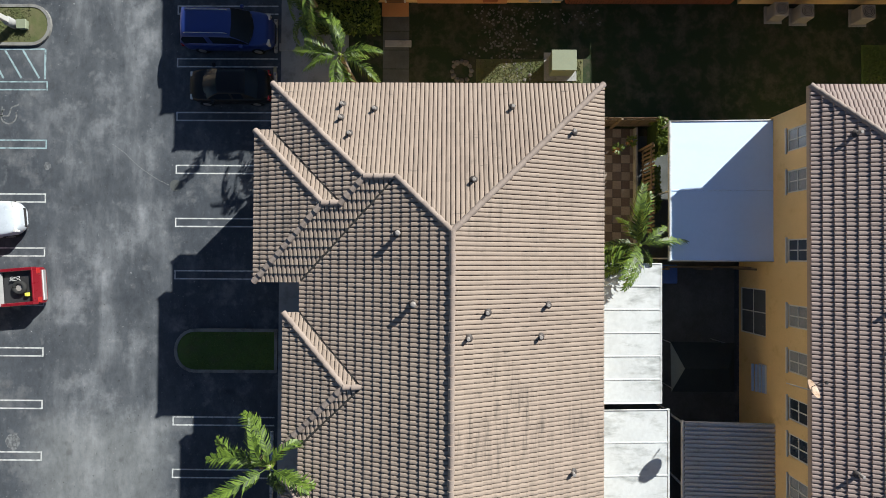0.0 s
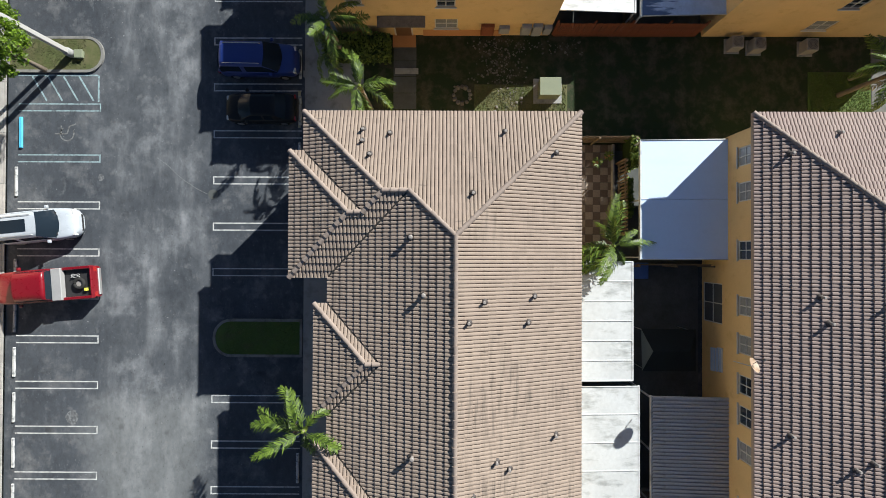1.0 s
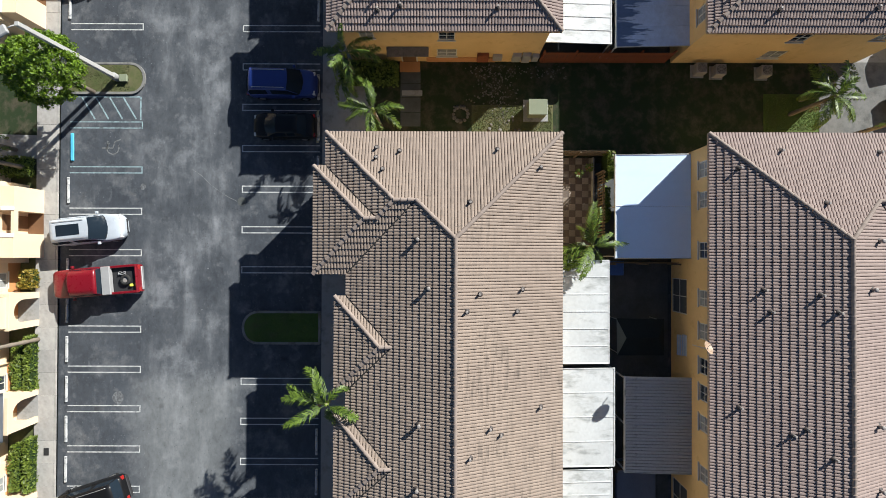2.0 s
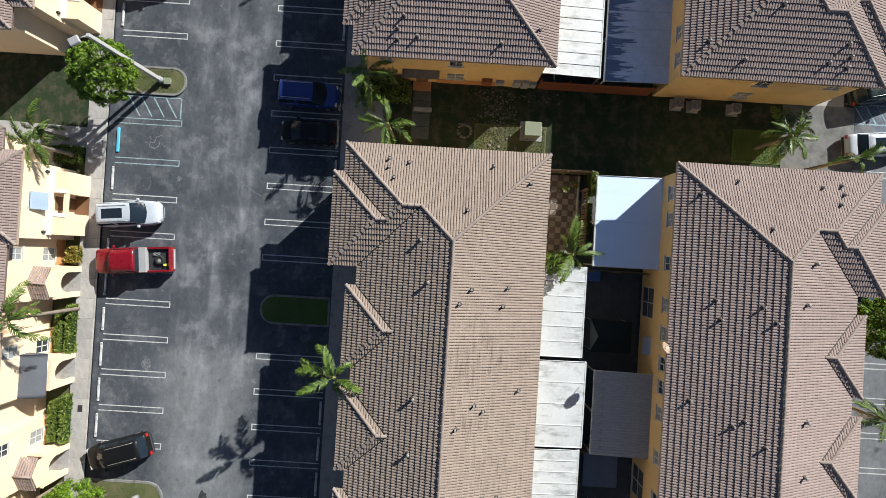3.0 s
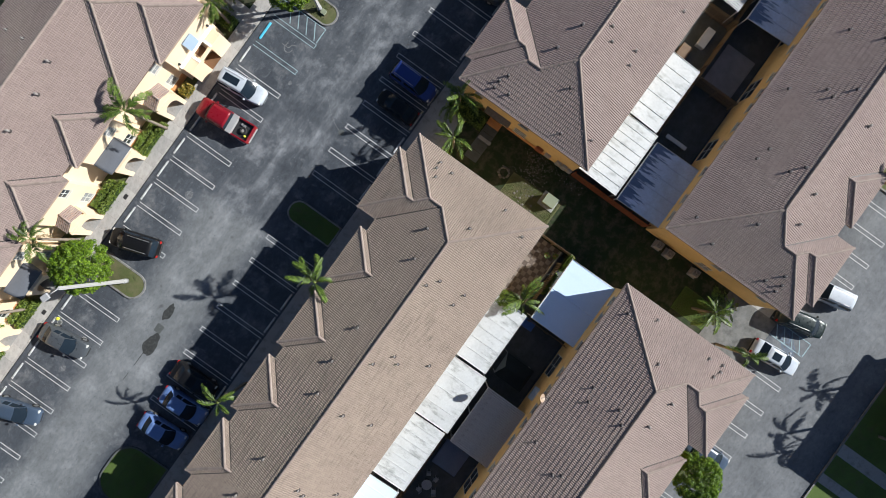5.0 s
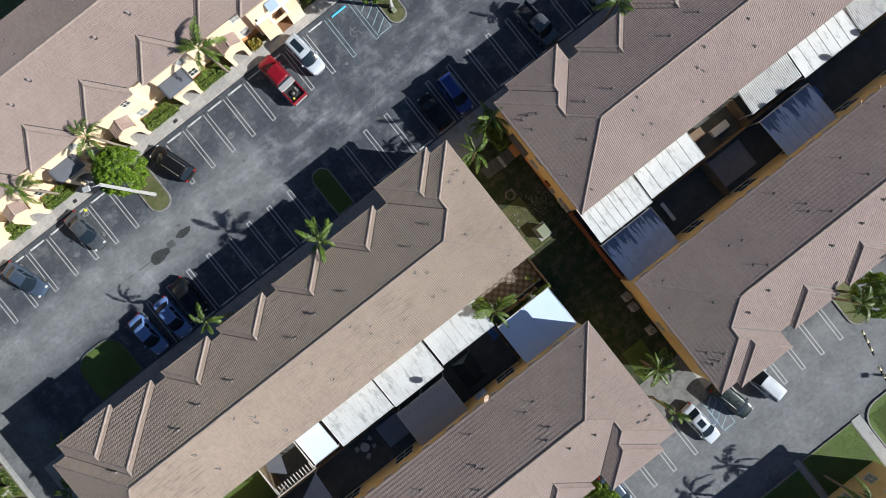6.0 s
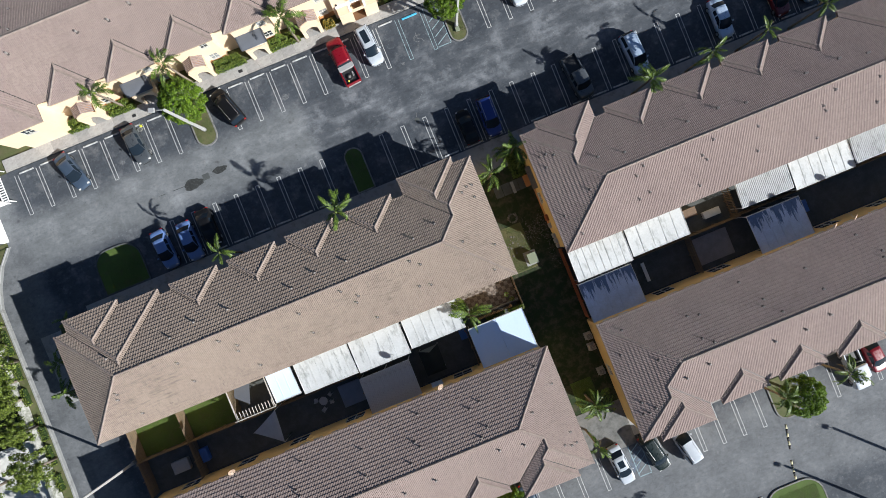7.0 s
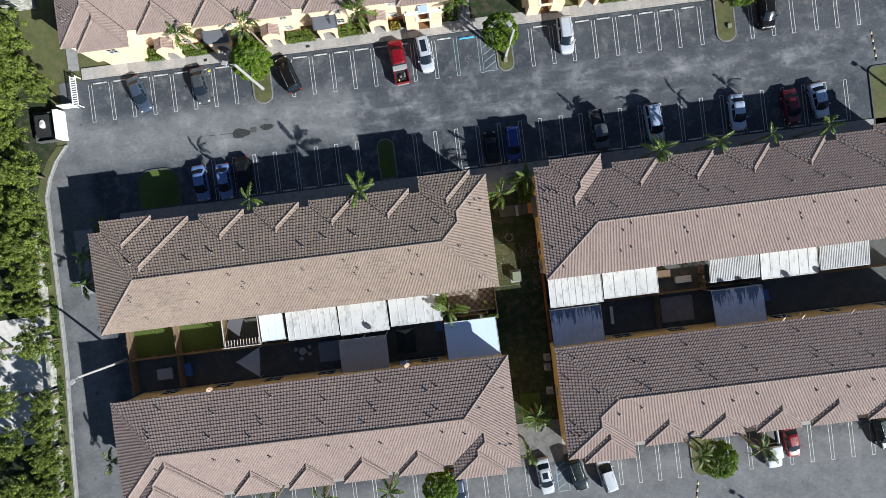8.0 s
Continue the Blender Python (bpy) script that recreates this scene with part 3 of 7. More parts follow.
def wheel_stop(x, y, mesh=STOP, label="white painted concrete wheel stop at the head of a bay"):
    return tagged(shared("wheel_stop", mesh, None, pose(x, y, 0, 0, 0, random.uniform(-0.8, 0.8))), label, "wheel stop", "wheel stops")


for row, y in ((E_LINES, 27.0), (F_LINES, 27.0)):
    for a, b in zip(row, row[1:]):
        if abs(a - b) < 4 and a != 9.95:
            wheel_stop((a + b) / 2, y)
for row in (A_LINES, B_LINES):
    for a, b in zip(row, row[1:]):
        if abs(a - b) < 4:
            wheel_stop((a + b) / 2, 9.85)
wheel_stop(8.4, 26.75, STOP_BLUE, "bright blue painted wheel stop of the accessible bay")


def painted(name, pieces, material, label, z=0.006):
    bm = bmesh.new()
    for a, b, w in pieces:
        a, b = Vector((*a, 0)), Vector((*b, 0))
        d = (b - a).length
        box(bm, 0, d, -w / 2, w / 2, z, z + 0.003, 0, Matrix.Translation(a) @ Matrix.Rotation(math.atan2(b.y - a.y, b.x - a.x), 4, "Z"))
    return tagged(part(name, bm, material), label, "road marking", kind="structure")


painted("access_hatching", [((10.3, 22.1), (11.9, 22.1), 0.1), ((11.9, 22.15), (11.9, 27.0), 0.1)] +
        [((10.35, 22.4 + 0.95 * i), (11.85, 23.3 + 0.95 * i), 0.1) for i in range(4)], TEAL, "worn teal hatching beside the accessible bay")
ring = [(8.35 + 0.42 * math.cos(a), 24.0 + 0.42 * math.sin(a)) for a in np.linspace(0.6, 5.2, 12)]
painted("access_symbol", [(p, q, 0.08) for p, q in zip(ring, ring[1:])] + [((8.35, 24.0), (8.35, 24.75), 0.09), ((8.35, 24.35), (8.85, 24.35), 0.08), ((8.35, 24.0), (8.8, 23.85), 0.08), ((8.8, 23.85), (8.95, 23.45), 0.08)], FADED, "worn painted wheelchair symbol on the accessible bay")
painted("access_hatching", [((13.2, -34.2), (14.7, -34.2), 0.1), ((13.2, -34.1), (13.2, -29.5), 0.1), ((14.7, -34.1), (14.7, -29.5), 0.1)] +
        [((13.25, -33.8 + 0.9 * i), (14.65, -32.9 + 0.9 * i), 0.1) for i in range(4)], TEAL, "faded blue hatching beside the accessible bay")
painted("patch_paint", [((12.6, -33.2), (14.9, -30.6), 1.3)], surface("faded_blue", (0.13, 0.17, 0.23), 0.9, 0.3, 1.2, 12, stain=(0.10, 0.10, 0.105), stain_at=(0.4, 0.6)), "faded blue paint patch on the asphalt", 0.001)
painted("yellow_line", [((8.75, 9.9), (11.0, 9.9), 0.16)], YELLOW, "yellow line at the head of a bay")
# wet patches and a drain in the lane
OIL = surface("oil_stain", (0.034, 0.036, 0.035), 0.7, 0.3, 1.4, 8, stain=(0.085, 0.088, 0.09), stain_at=(0.5, 0.75))
painted("seam", [((-23.7, 18.22), (-25.3, 18.24), 0.06), ((-26.2, 18.26), (-27.0, 18.28), 0.05)], OIL, "dark worn seam along the lane")
for pts in ([(-22.7, 18.1, 1.2, 0.62)], [(-19.15, 18.5, 0.9, 0.40)]):
    for cx, cy, rx, ry in pts:
        out = [(cx + rx * (1 + 0.10 * math.sin(3 * a + cx) + 0.07 * math.sin(7 * a)) * math.cos(a), cy + ry * (1 + 0.12 * math.cos(3 * a) + 0.06 * math.sin(8 * a)) * math.sin(a)) for a in np.linspace(0, math.tau, 40)[:-1]]
        tagged(part("oil_stain", slabbed(out, 0.0005, 0.003), OIL), "dark oily stain on the lane", "stain", kind="structure")
bm = bmesh.new()
for k in range(6):
    box(bm, -0.3, 0.3, -0.25 + k * 0.09, -0.20 + k * 0.09, 0.004, 0.02)
box(bm, -0.42, 0.42, -0.36, 0.36, 0.0, 0.006)
tagged(part("drain_grate", bm, YARD, None, "", pose(-21.0, 18.35, 0)), "dark steel drain grate in the lane", "drain")


def speed_bump(x0, y0, x1, y1):
    """A low hump in alternate black and yellow pieces."""
    ob = thing("speed_bump", "low black and yellow striped speed bump", "speed bump", "speed bumps")
    d = Vector((x1 - x0, y1 - y0))
    n = max(3, round(d.length / 0.5))
    for i in range(n):
        p = Vector((x0, y0)) + d * (i + 0.5) / n
        bm = bmesh.new()
        tube(bm, [(-d.length / n / 2, 0, -0.1), (d.length / n / 2, 0, -0.1)], [0.17, 0.17], 10)
        part("segment", bm, BLACK if i % 2 else YELLOW, ob, "", pose(p.x, p.y, 0, 0, 0, math.degrees(math.atan2(d.y, d.x))))


SPILL = surface("pale_spill", (0.17, 0.178, 0.187), 0.9, 0.3, 2.5, 20, stain=(0.08, 0.086, 0.094), stain_at=(0.42, 0.58))
for cx, cy, r in ((-8.8, 23.5, 0.46), (5.7, 21.9, 0.22), (-29.5, 23.6, 0.3)):
    out = [(cx + r * (1 + 0.10 * math.sin(3 * a + cx) + 0.05 * math.sin(7 * a + cy)) * math.cos(a), cy + r * 0.8 * (1 + 0.08 * math.cos(4 * a) + 0.05 * math.sin(9 * a)) * math.sin(a)) for a in np.linspace(0, math.tau, 36)[:-1]]
    tagged(part("pale_spill", slabbed(out, 0.0004, 0.0025), SPILL), "pale dried spill on the asphalt", "stain", kind="structure")
bm = bmesh.new()
CRACK = [(6.9, 18.5), (6.44, 17.84), (6.05, 17.45), (5.62, 16.95), (5.3, 16.5), (5.01, 16.04), (4.7, 15.4), (4.5, 15.1)]
for k in range(len(CRACK) - 1):
    p, q = Vector((*CRACK[k], 0.004)), Vector((*CRACK[k + 1], 0.004))
    for j in range(4):
        a, b = p.lerp(q, j / 4), p.lerp(q, (j + 0.75) / 4)
        n = Vector((-(b - a).y, (b - a).x, 0)).normalized() * (0.009 + 0.004 * (j % 2))
        bm.faces.new([bm.verts.new(v) for v in (a - n, b - n * 0.6, b + n * 0.7, a + n)])
tagged(part("surface_crack", bm, CONCRETE), "pale filled crack running across the asphalt", "crack", kind="structure")
speed_bump(31.6, -35.0, 31.0, -37.9)
speed_bump(30.6, -39.2, 30.3, -41.5)
speed_bump(60.9, 21.0, 61.2, 17.0)


# ---- house rows ----
EAVE, PITCH = 5.8, 0.41
X0, X1, Y0, Y1 = -40.4, 8.1, -5.57, 6.75
BAYS = [-4.0, -10.7, -17.4, -24.1]
HALF = 2.7
# blocks of the roof: west, east, back and front eaves
BLOCKS = [(X0, X1, Y0, Y1), (0.0, X1, -5.0, 7.95), (0.0, 6.16, -1.0, 8.65), (-38.9, -28.2, -5.0, 7.45), (-38.9, -32.7, -1.0, 8.05)] + [(c - HALF, c + HALF, 0.0, 7.42) for c in BAYS]


# the slopes: side (0 west, 1 east, 2 back, 3 front) and the line of the eave; slopes in one plane are one
PLANES = []
for blk in BLOCKS:
    for side, line in enumerate(blk):
        if (side, line) not in PLANES:
            PLANES.append((side, line))


def owner(x, y):
    """Which slope is uppermost at the plan points, and how far in from its eave they lie."""
    best = np.full(x.shape, -1e9)
    who = np.full(x.shape, -1)
    for blk in BLOCKS:
        a, b, c, d = blk
        sides = np.stack([x - a, b - x, y - c, d - y])
        h = sides.min(0)
        ids = np.array([PLANES.index((s, blk[s])) for s in range(4)])[sides.argmin(0)]
        up = h > best + 1e-6
        best = np.where(up, h, best)
        who = np.where(up, ids, who)
    return who, best


BARREL, COURSE, LIFT = 0.178, 0.36, 0.052
PROFILE = [(-0.078, 0.0), (-0.066, 0.037), (-0.031, 0.050), (0.031, 0.050), (0.066, 0.037), (0.078, 0.0)]
NP = len(PROFILE)
TILE_FACES = [(i, i + 1, NP + i + 1, NP + i) for i in range(NP - 1)] + [(*range(NP - 1, -1, -1), 2 * NP + 1, 2 * NP), (0, NP, 2 * NP + 1), (NP - 1, 2 * NP, 2 * NP - 1)]


def tile_verts(u, c0, lows, highs, place, rng):
    """A barrel tile of the course that starts at c0, cut to the lows and highs up the slope; place() turns along, up-slope and height into a point."""
    lift, sway = LIFT + rng.uniform(-0.006, 0.008), rng.uniform(-0.004, 0.004)
    up = lambda d, h: h * (1 - 0.08 * (d - c0) / COURSE) + lift * (1 - 0.92 * (d - c0) / COURSE)
    lo = [place(u + a + sway, d, up(d, h)) for (a, h), d in zip(PROFILE, lows)]
    hi = [place(u + a, d, up(d, h)) for (a, h), d in zip(PROFILE, highs)]
    return lo + hi + [place(u + 0.070, lows[-1], 0.0), place(u - 0.070, lows[0], 0.0)]


def slope_place(s, line):
    """Turns along, up-slope and height on the slope into a point."""
    if s == 0:
        return lambda u, q, h: (line + q, u, EAVE + q * PITCH + h)
    if s == 1:
        return lambda u, q, h: (line - q, u, EAVE + q * PITCH + h)
    if s == 2:
        return lambda u, q, h: (u, line + q, EAVE + q * PITCH + h)
    return lambda u, q, h: (u, line - q, EAVE + q * PITCH + h)


def slope_run(mask, mid):
    """The stretch of True round mid: its first and its last index, or None."""
    if not mask[mid]:
        return None
    off = np.flatnonzero(~mask)
    lo, hi = off[off < mid], off[off > mid]
    return (lo[-1] + 1 if len(lo) else 0), (hi[0] - 1 if len(hi) else len(mask) - 1)


def roof_tiles(house):
    rng = np.random.default_rng(7)
    verts, faces, near, extra = [], [], [], []
    step, side = 0.02, 0.07
    for k, (s, line) in enumerate(PLANES):
        mates = [blk for blk in BLOCKS if blk[s] == line]
        start = min(blk[2 if s < 2 else 0] for blk in mates)
        stop = max(blk[3 if s < 2 else 1] for blk in mates)
        reach = max(min(blk[1] - blk[0], blk[3] - blk[2]) for blk in mates) / 2 + 0.01
        us = start + np.arange(BARREL / 2, stop - start, BARREL)
        ds = np.arange(0.0, reach, step)
        place = slope_place(s, line)
        masks = []
        for off in (-side, 0.0, side):
            uu, dd = np.meshgrid(us + off, ds, indexing="ij")
            xs, ys, _ = place(uu, dd, 0.0)
            masks.append(owner(xs + 0 * uu, ys + 0 * uu)[0] == k)
        for i, u in enumerate(us):
            edges = np.flatnonzero(np.diff(np.concatenate([[0], masks[1][i].astype(int), [0]])))
            for e0, e1 in zip(edges[::2], edges[1::2]):
                q0, q1 = ds[e0], ds[e1 - 1] + step
                if q1 - q0 < 0.08:
                    continue
                # how the lower and the upper end run across the tile
                west, east = (slope_run(mk[i], (e0 + e1 - 1) // 2) for mk in (masks[0], masks[2]))
                w0, w1 = (ds[west[0]], ds[west[1]] + step) if west else (q0, q1)
                x0, x1 = (ds[east[0]], ds[east[1]] + step) if east else (q0, q1)
                t0 = max(-1.1, min(1.1, (x0 - w0) / (2 * side)))
                t1 = max(-1.1, min(1.1, (x1 - w1) / (2 * side)))
                at_eave = q0 < 0.01
                foot = (lambda a: -0.06) if at_eave else (lambda a: q0 + t0 * a + 0.045)
                for j in range(max(0, int((q0 - 0.1) // COURSE)), int((q1 + 0.1) // COURSE) + 1):
                    c0 = j * COURSE - 0.04
                    highs = [min((j + 1) * COURSE, q1 + t1 * a) for a, _ in PROFILE]
                    lows = [max(c0, foot(a)) for a, _ in PROFILE]
                    if max(h - l for h, l in zip(highs, lows)) < 0.05:
                        continue
                    lows = [min(l, h - 0.004) for h, l in zip(highs, lows)]
                    v = tile_verts(u, c0, lows, highs, place, rng)
                    if s == 2 and line == Y0 and -1.2 < u < 3.1 and len(near) < 290 and at_eave and min(highs) - max(lows) > 0.4:
                        near.append((u, max(c0, -0.06)))
                        extra.append(v)
                        continue
                    n = len(verts)
                    verts.extend(v)
                    faces.extend(tuple(n + f for f in face) for face in TILE_FACES)
    raw("roof_tiling", verts, faces, TILE_TAN, house, "weathered tan barrel roof tiles with dark streaks", "stuff")
    # the same with no tile left out, for the other rows
    for v in extra:
        n = len(verts)
        verts.extend(v)
        faces.extend(tuple(n + f for f in face) for face in TILE_FACES)
    me = bpy.data.meshes.new("whole_roof_tiling")
    me.from_pydata(verts, [], faces)
    me.materials.append(TILE)
    # the tiles that the camera rises from, each one a piece
    meshes = []
    for _ in range(4):
        me = bpy.data.meshes.new("roof_tile")
        me.from_pydata(tile_verts(0.0, 0.0, [0.0] * NP, [COURSE + 0.04] * NP, lambda u, q, h: (u, q, q * PITCH + h), rng), [], TILE_FACES)
        me.materials.append(TILE_TAN)
        meshes.append(me)
    for i, (u, t0) in enumerate(near):
        shared("roof_tile", meshes[(i * 7) % 4], house, pose(u, Y0 + t0, EAVE + t0 * PITCH))


def roof_deck(house):
    for k, (a, b, c, d) in enumerate(BLOCKS):
        bm = bmesh.new()
        drop = 0.004 * k
        r = min(b - a, d - c) / 2
        z0, z1, z2 = EAVE - 0.2 - drop, EAVE - drop, EAVE + r * PITCH - drop
        lo = [bm.verts.new((x, y, z0)) for x, y in rect(a + 0.02, b - 0.02, c + 0.02, d - 0.02)]
        hi = [bm.verts.new((x, y, z1)) for x, y in rect(a, b, c, d)]
        if b - a > d - c:
            p, q = bm.verts.new((a + r, c + r, z2)), bm.verts.new((b - r, c + r, z2))
            tops = [(hi[0], hi[1], q, p), (hi[1], hi[2], q), (hi[2], hi[3], p, q), (hi[3], hi[0], p)]
        else:
            p, q = bm.verts.new((a + r, c + r, z2)), bm.verts.new((a + r, d - r, z2))
            tops = [(hi[0], hi[1], p), (hi[1], hi[2], q, p), (hi[2], hi[3], q), (hi[3], hi[0], p, q)]
        for f in tops:
            bm.faces.new(f)
        bm.faces.new(lo[::-1])
        for i in range(4):
            bm.faces.new((lo[i], lo[(i + 1) % 4], hi[(i + 1) % 4], hi[i]))
        deck = part("roof", bm, DECK, house, "roof deck with dark underlay and eaves")
    bm = bmesh.new()
    for a, b, c, d in BLOCKS:
        for x0, x1, y0, y1 in ((a - 0.02, b + 0.02, c - 0.02, c + 0.0), (a - 0.02, b + 0.02, d, d + 0.02), (a - 0.02, a, c, d), (b, b + 0.02, c, d)):
            inside = owner(np.array([(x0 + x1) / 2]), np.array([(y0 + y1) / 2]))[1][0] > 0.3
            if not inside:
                box(bm, x0, x1, y0, y1, EAVE - 0.2, EAVE + 0.02)
    part("fascia", bm, TRIM, deck, "brown painted fascia board")
    return deck


def P3(x, y):
    w, h = owner(np.array([x]), np.array([y]))
    return Vector((x, y, EAVE + max(h[0], 0) * PITCH))


HIPS = [((8.1, -5.57), (1.94, 0.59)), ((-40.4, -5.57), (-34.24, 0.59)), ((-40.4, 6.75), (-34.24, 0.59)), ((8.1, 7.95), (4.05, 3.9)), ((4.05, 3.9), (4.05, 2.7)), ((4.05, 2.7), (1.94, 0.59)),
        ((0.0, 8.65), (3.08, 5.57)), ((6.16, 8.65), (3.08, 5.57)), ((3.08, 5.57), (3.08, 4.87)), ((3.08, 4.87), (4.05, 3.9)), ((1.94, 0.59), (-34.24, 0.59)),
        ((-28.2, 7.45), (-33.55, 2.1)), ((-33.55, 2.1), (-33.55, 1.4)), ((-38.9, 8.05), (-35.8, 4.95)), ((-32.7, 8.05), (-35.8, 4.95)), ((-35.8, 4.95), (-35.8, 4.35)), ((-35.8, 4.35), (-33.55, 2.1))]
VALLEYS = [((6.16, 7.95), (3.08, 4.87)), ((0.0, 6.75), (4.05, 2.7)), ((-32.7, 7.45), (-35.8, 4.35)), ((-38.9, 6.75), (-33.55, 1.4)), ((-28.2, 6.75), (-33.55, 1.4))]
for c in BAYS:
    HIPS += [((c - HALF, 7.42), (c, 4.72)), ((c + HALF, 7.42), (c, 4.72)), ((c, 4.72), (c, 4.05))]
    VALLEYS += [((c - HALF, 6.75), (c, 4.05)), ((c + HALF, 6.75), (c, 4.05))]


def ridge_tiles(house):
    bm = bmesh.new()
    n, out, inn = 8, [], []
    for s, (y, r, dz) in enumerate(((-0.03, 0.132, 0.012), (0.43, 0.098, -0.012))):
        for k in range(n + 1):
            t = math.pi * k / n
            (out if s == 0 else inn).append(bm.verts.new((r * math.cos(t), y, r * 0.95 * math.sin(t) - 0.03 + dz)))
    for k in range(n):
        bm.faces.new((out[k], out[k + 1], inn[k + 1], inn[k])).smooth = True
    bm.faces.new([bm.verts.new(v.co) for v in out[::-1]])
    mesh = mesh_of("ridge_tile", bm, CAP)
    rng = random.Random(3)
    for a, b in HIPS:
        p, q = P3(*a) + Vector((0, 0, 0.05)), P3(*b) + Vector((0, 0, 0.05))
        d = q - p
        m = max(1, round(d.length / 0.40))
        turn = d.to_track_quat("Y", "Z").to_matrix().to_4x4()
        for i in range(m):
            shared("ridge_tile", mesh, house, Matrix.Translation(p + d * i / m) @ turn @ pose(rng.uniform(-0.008, 0.008), 0, rng.uniform(-0.004, 0.008), 0, 0, rng.uniform(-1.0, 1.0)) @ Matrix.Diagonal((1, d.length / m / 0.40, 1, 1)))
    for a, b in VALLEYS:
        p, q = P3(*a), P3(*b)
        p.z, q.z = EAVE + 0.05, q.z + 0.05
        d = q - p
        bm = bmesh.new()
        box(bm, -0.07, 0.07, 0, d.length, -0.01, 0.012)
        part("valley_flashing", bm, VALLEY, house, "dark metal valley flashing", Matrix.Translation(p) @ d.to_track_quat("Y", "Z").to_matrix().to_4x4())


def wall_run(bm, p, q, z0, z1, openings, depth=0.12):
    """A wall face from p to q, its outside on the right hand, with openings cut through to the depth."""
    p, q = Vector((*p, 0)), Vector((*q, 0))
    length = (q - p).length
    along = (q - p).normalized()
    inward = Vector((-along.y, along.x, 0))
    us = sorted({0.0, length, *[v for o in openings for v in o[:2]]})
    zs = sorted({z0, z1, *[v for o in openings for v in o[2:4]]})
    at = lambda u, z, k=0.0: bm.verts.new(p + along * u + inward * k + Vector((0, 0, z)))
    for u0, u1 in zip(us, us[1:]):
        for a, b in zip(zs, zs[1:]):
            um, zm = (u0 + u1) / 2, (a + b) / 2
            if any(o[0] < um < o[1] and o[2] < zm < o[3] for o in openings):
                continue
            bm.faces.new((at(u0, a), at(u1, a), at(u1, b), at(u0, b)))
    for u0, u1, a, b in openings:
        for s, t in (((u0, a), (u1, a)), ((u1, a), (u1, b)), ((u1, b), (u0, b)), ((u0, b), (u0, a))):
            bm.faces.new((at(*t), at(*s), at(*s, depth), at(*t, depth)))
    return p, along, inward


def window(house, p, along, inward, o, panes=2, glass=None, name="window", sill=True, label=""):
    """A framed window in the opening o of a wall run."""
    u0, u1, z0, z1 = o
    m = Matrix.Identity(4)
    m.col[0][:3], m.col[1][:3], m.col[3][:3] = along, inward, p + along * u0 + Vector((0, 0, z0))
    w, h = u1 - u0, z1 - z0
    bm = bmesh.new()
    us = [0, 0.06] + [w * k / panes + e for k in range(1, panes) for e in (-0.025, 0.025)] + [w - 0.06, w]
    zs = [0, 0.06, h / 2 - 0.02, h / 2 + 0.02, h - 0.06, h]
    grid = [[bm.verts.new((u, 0.03, z)) for z in zs] for u in us]
    for i in range(len(us) - 1):
        for j in range(len(zs) - 1):
            if i % 2 == 0 or j % 2 == 0:
                bm.faces.new((grid[i][j], grid[i + 1][j], grid[i + 1][j + 1], grid[i][j + 1]))
    bm.normal_update()
    bmesh.ops.solidify(bm, geom=bm.faces[:], thickness=0.065)
    ob = part(name, bm, FRAME, house, label, m)
    part("pane", boxed(0.05, w - 0.05, 0.06, 0.075, 0.05, h - 0.05), glass or GLASS, ob)
    if sill:
        part("sill", boxed(-0.08, w + 0.08, -0.07, 0.04, -0.08, 0.0, 0.01), FRAME, ob)
    return ob


def outline():
    """The wall line, anticlockwise, 0.45 m in from the eaves."""
    i = 0.45
    pts = [(X0 + i, Y0 + i), (X1 - i, Y0 + i), (X1 - i, 7.95 - i), (6.16 - i, 7.95 - i), (6.16 - i, 8.65 - i), (i, 8.65 - i), (i, Y1 - i)]
    for c in BAYS:
        pts += [(c + HALF - i, Y1 - i), (c + HALF - i, 7.42 - i), (c - HALF + i, 7.42 - i), (c - HALF + i, Y1 - i)]
    pts += [(-28.2 - i, Y1 - i), (-28.2 - i, 7.45 - i), (-32.7 - i, 7.45 - i), (-32.7 - i, 8.05 - i), (-38.9 + i, 8.05 - i), (-38.9 + i, Y1 - i), (X0 + i, Y1 - i)]
    return pts


BACK_WINDOWS = [6.3, 4.45, 1.4, -1.5, -3.5, -5.6]


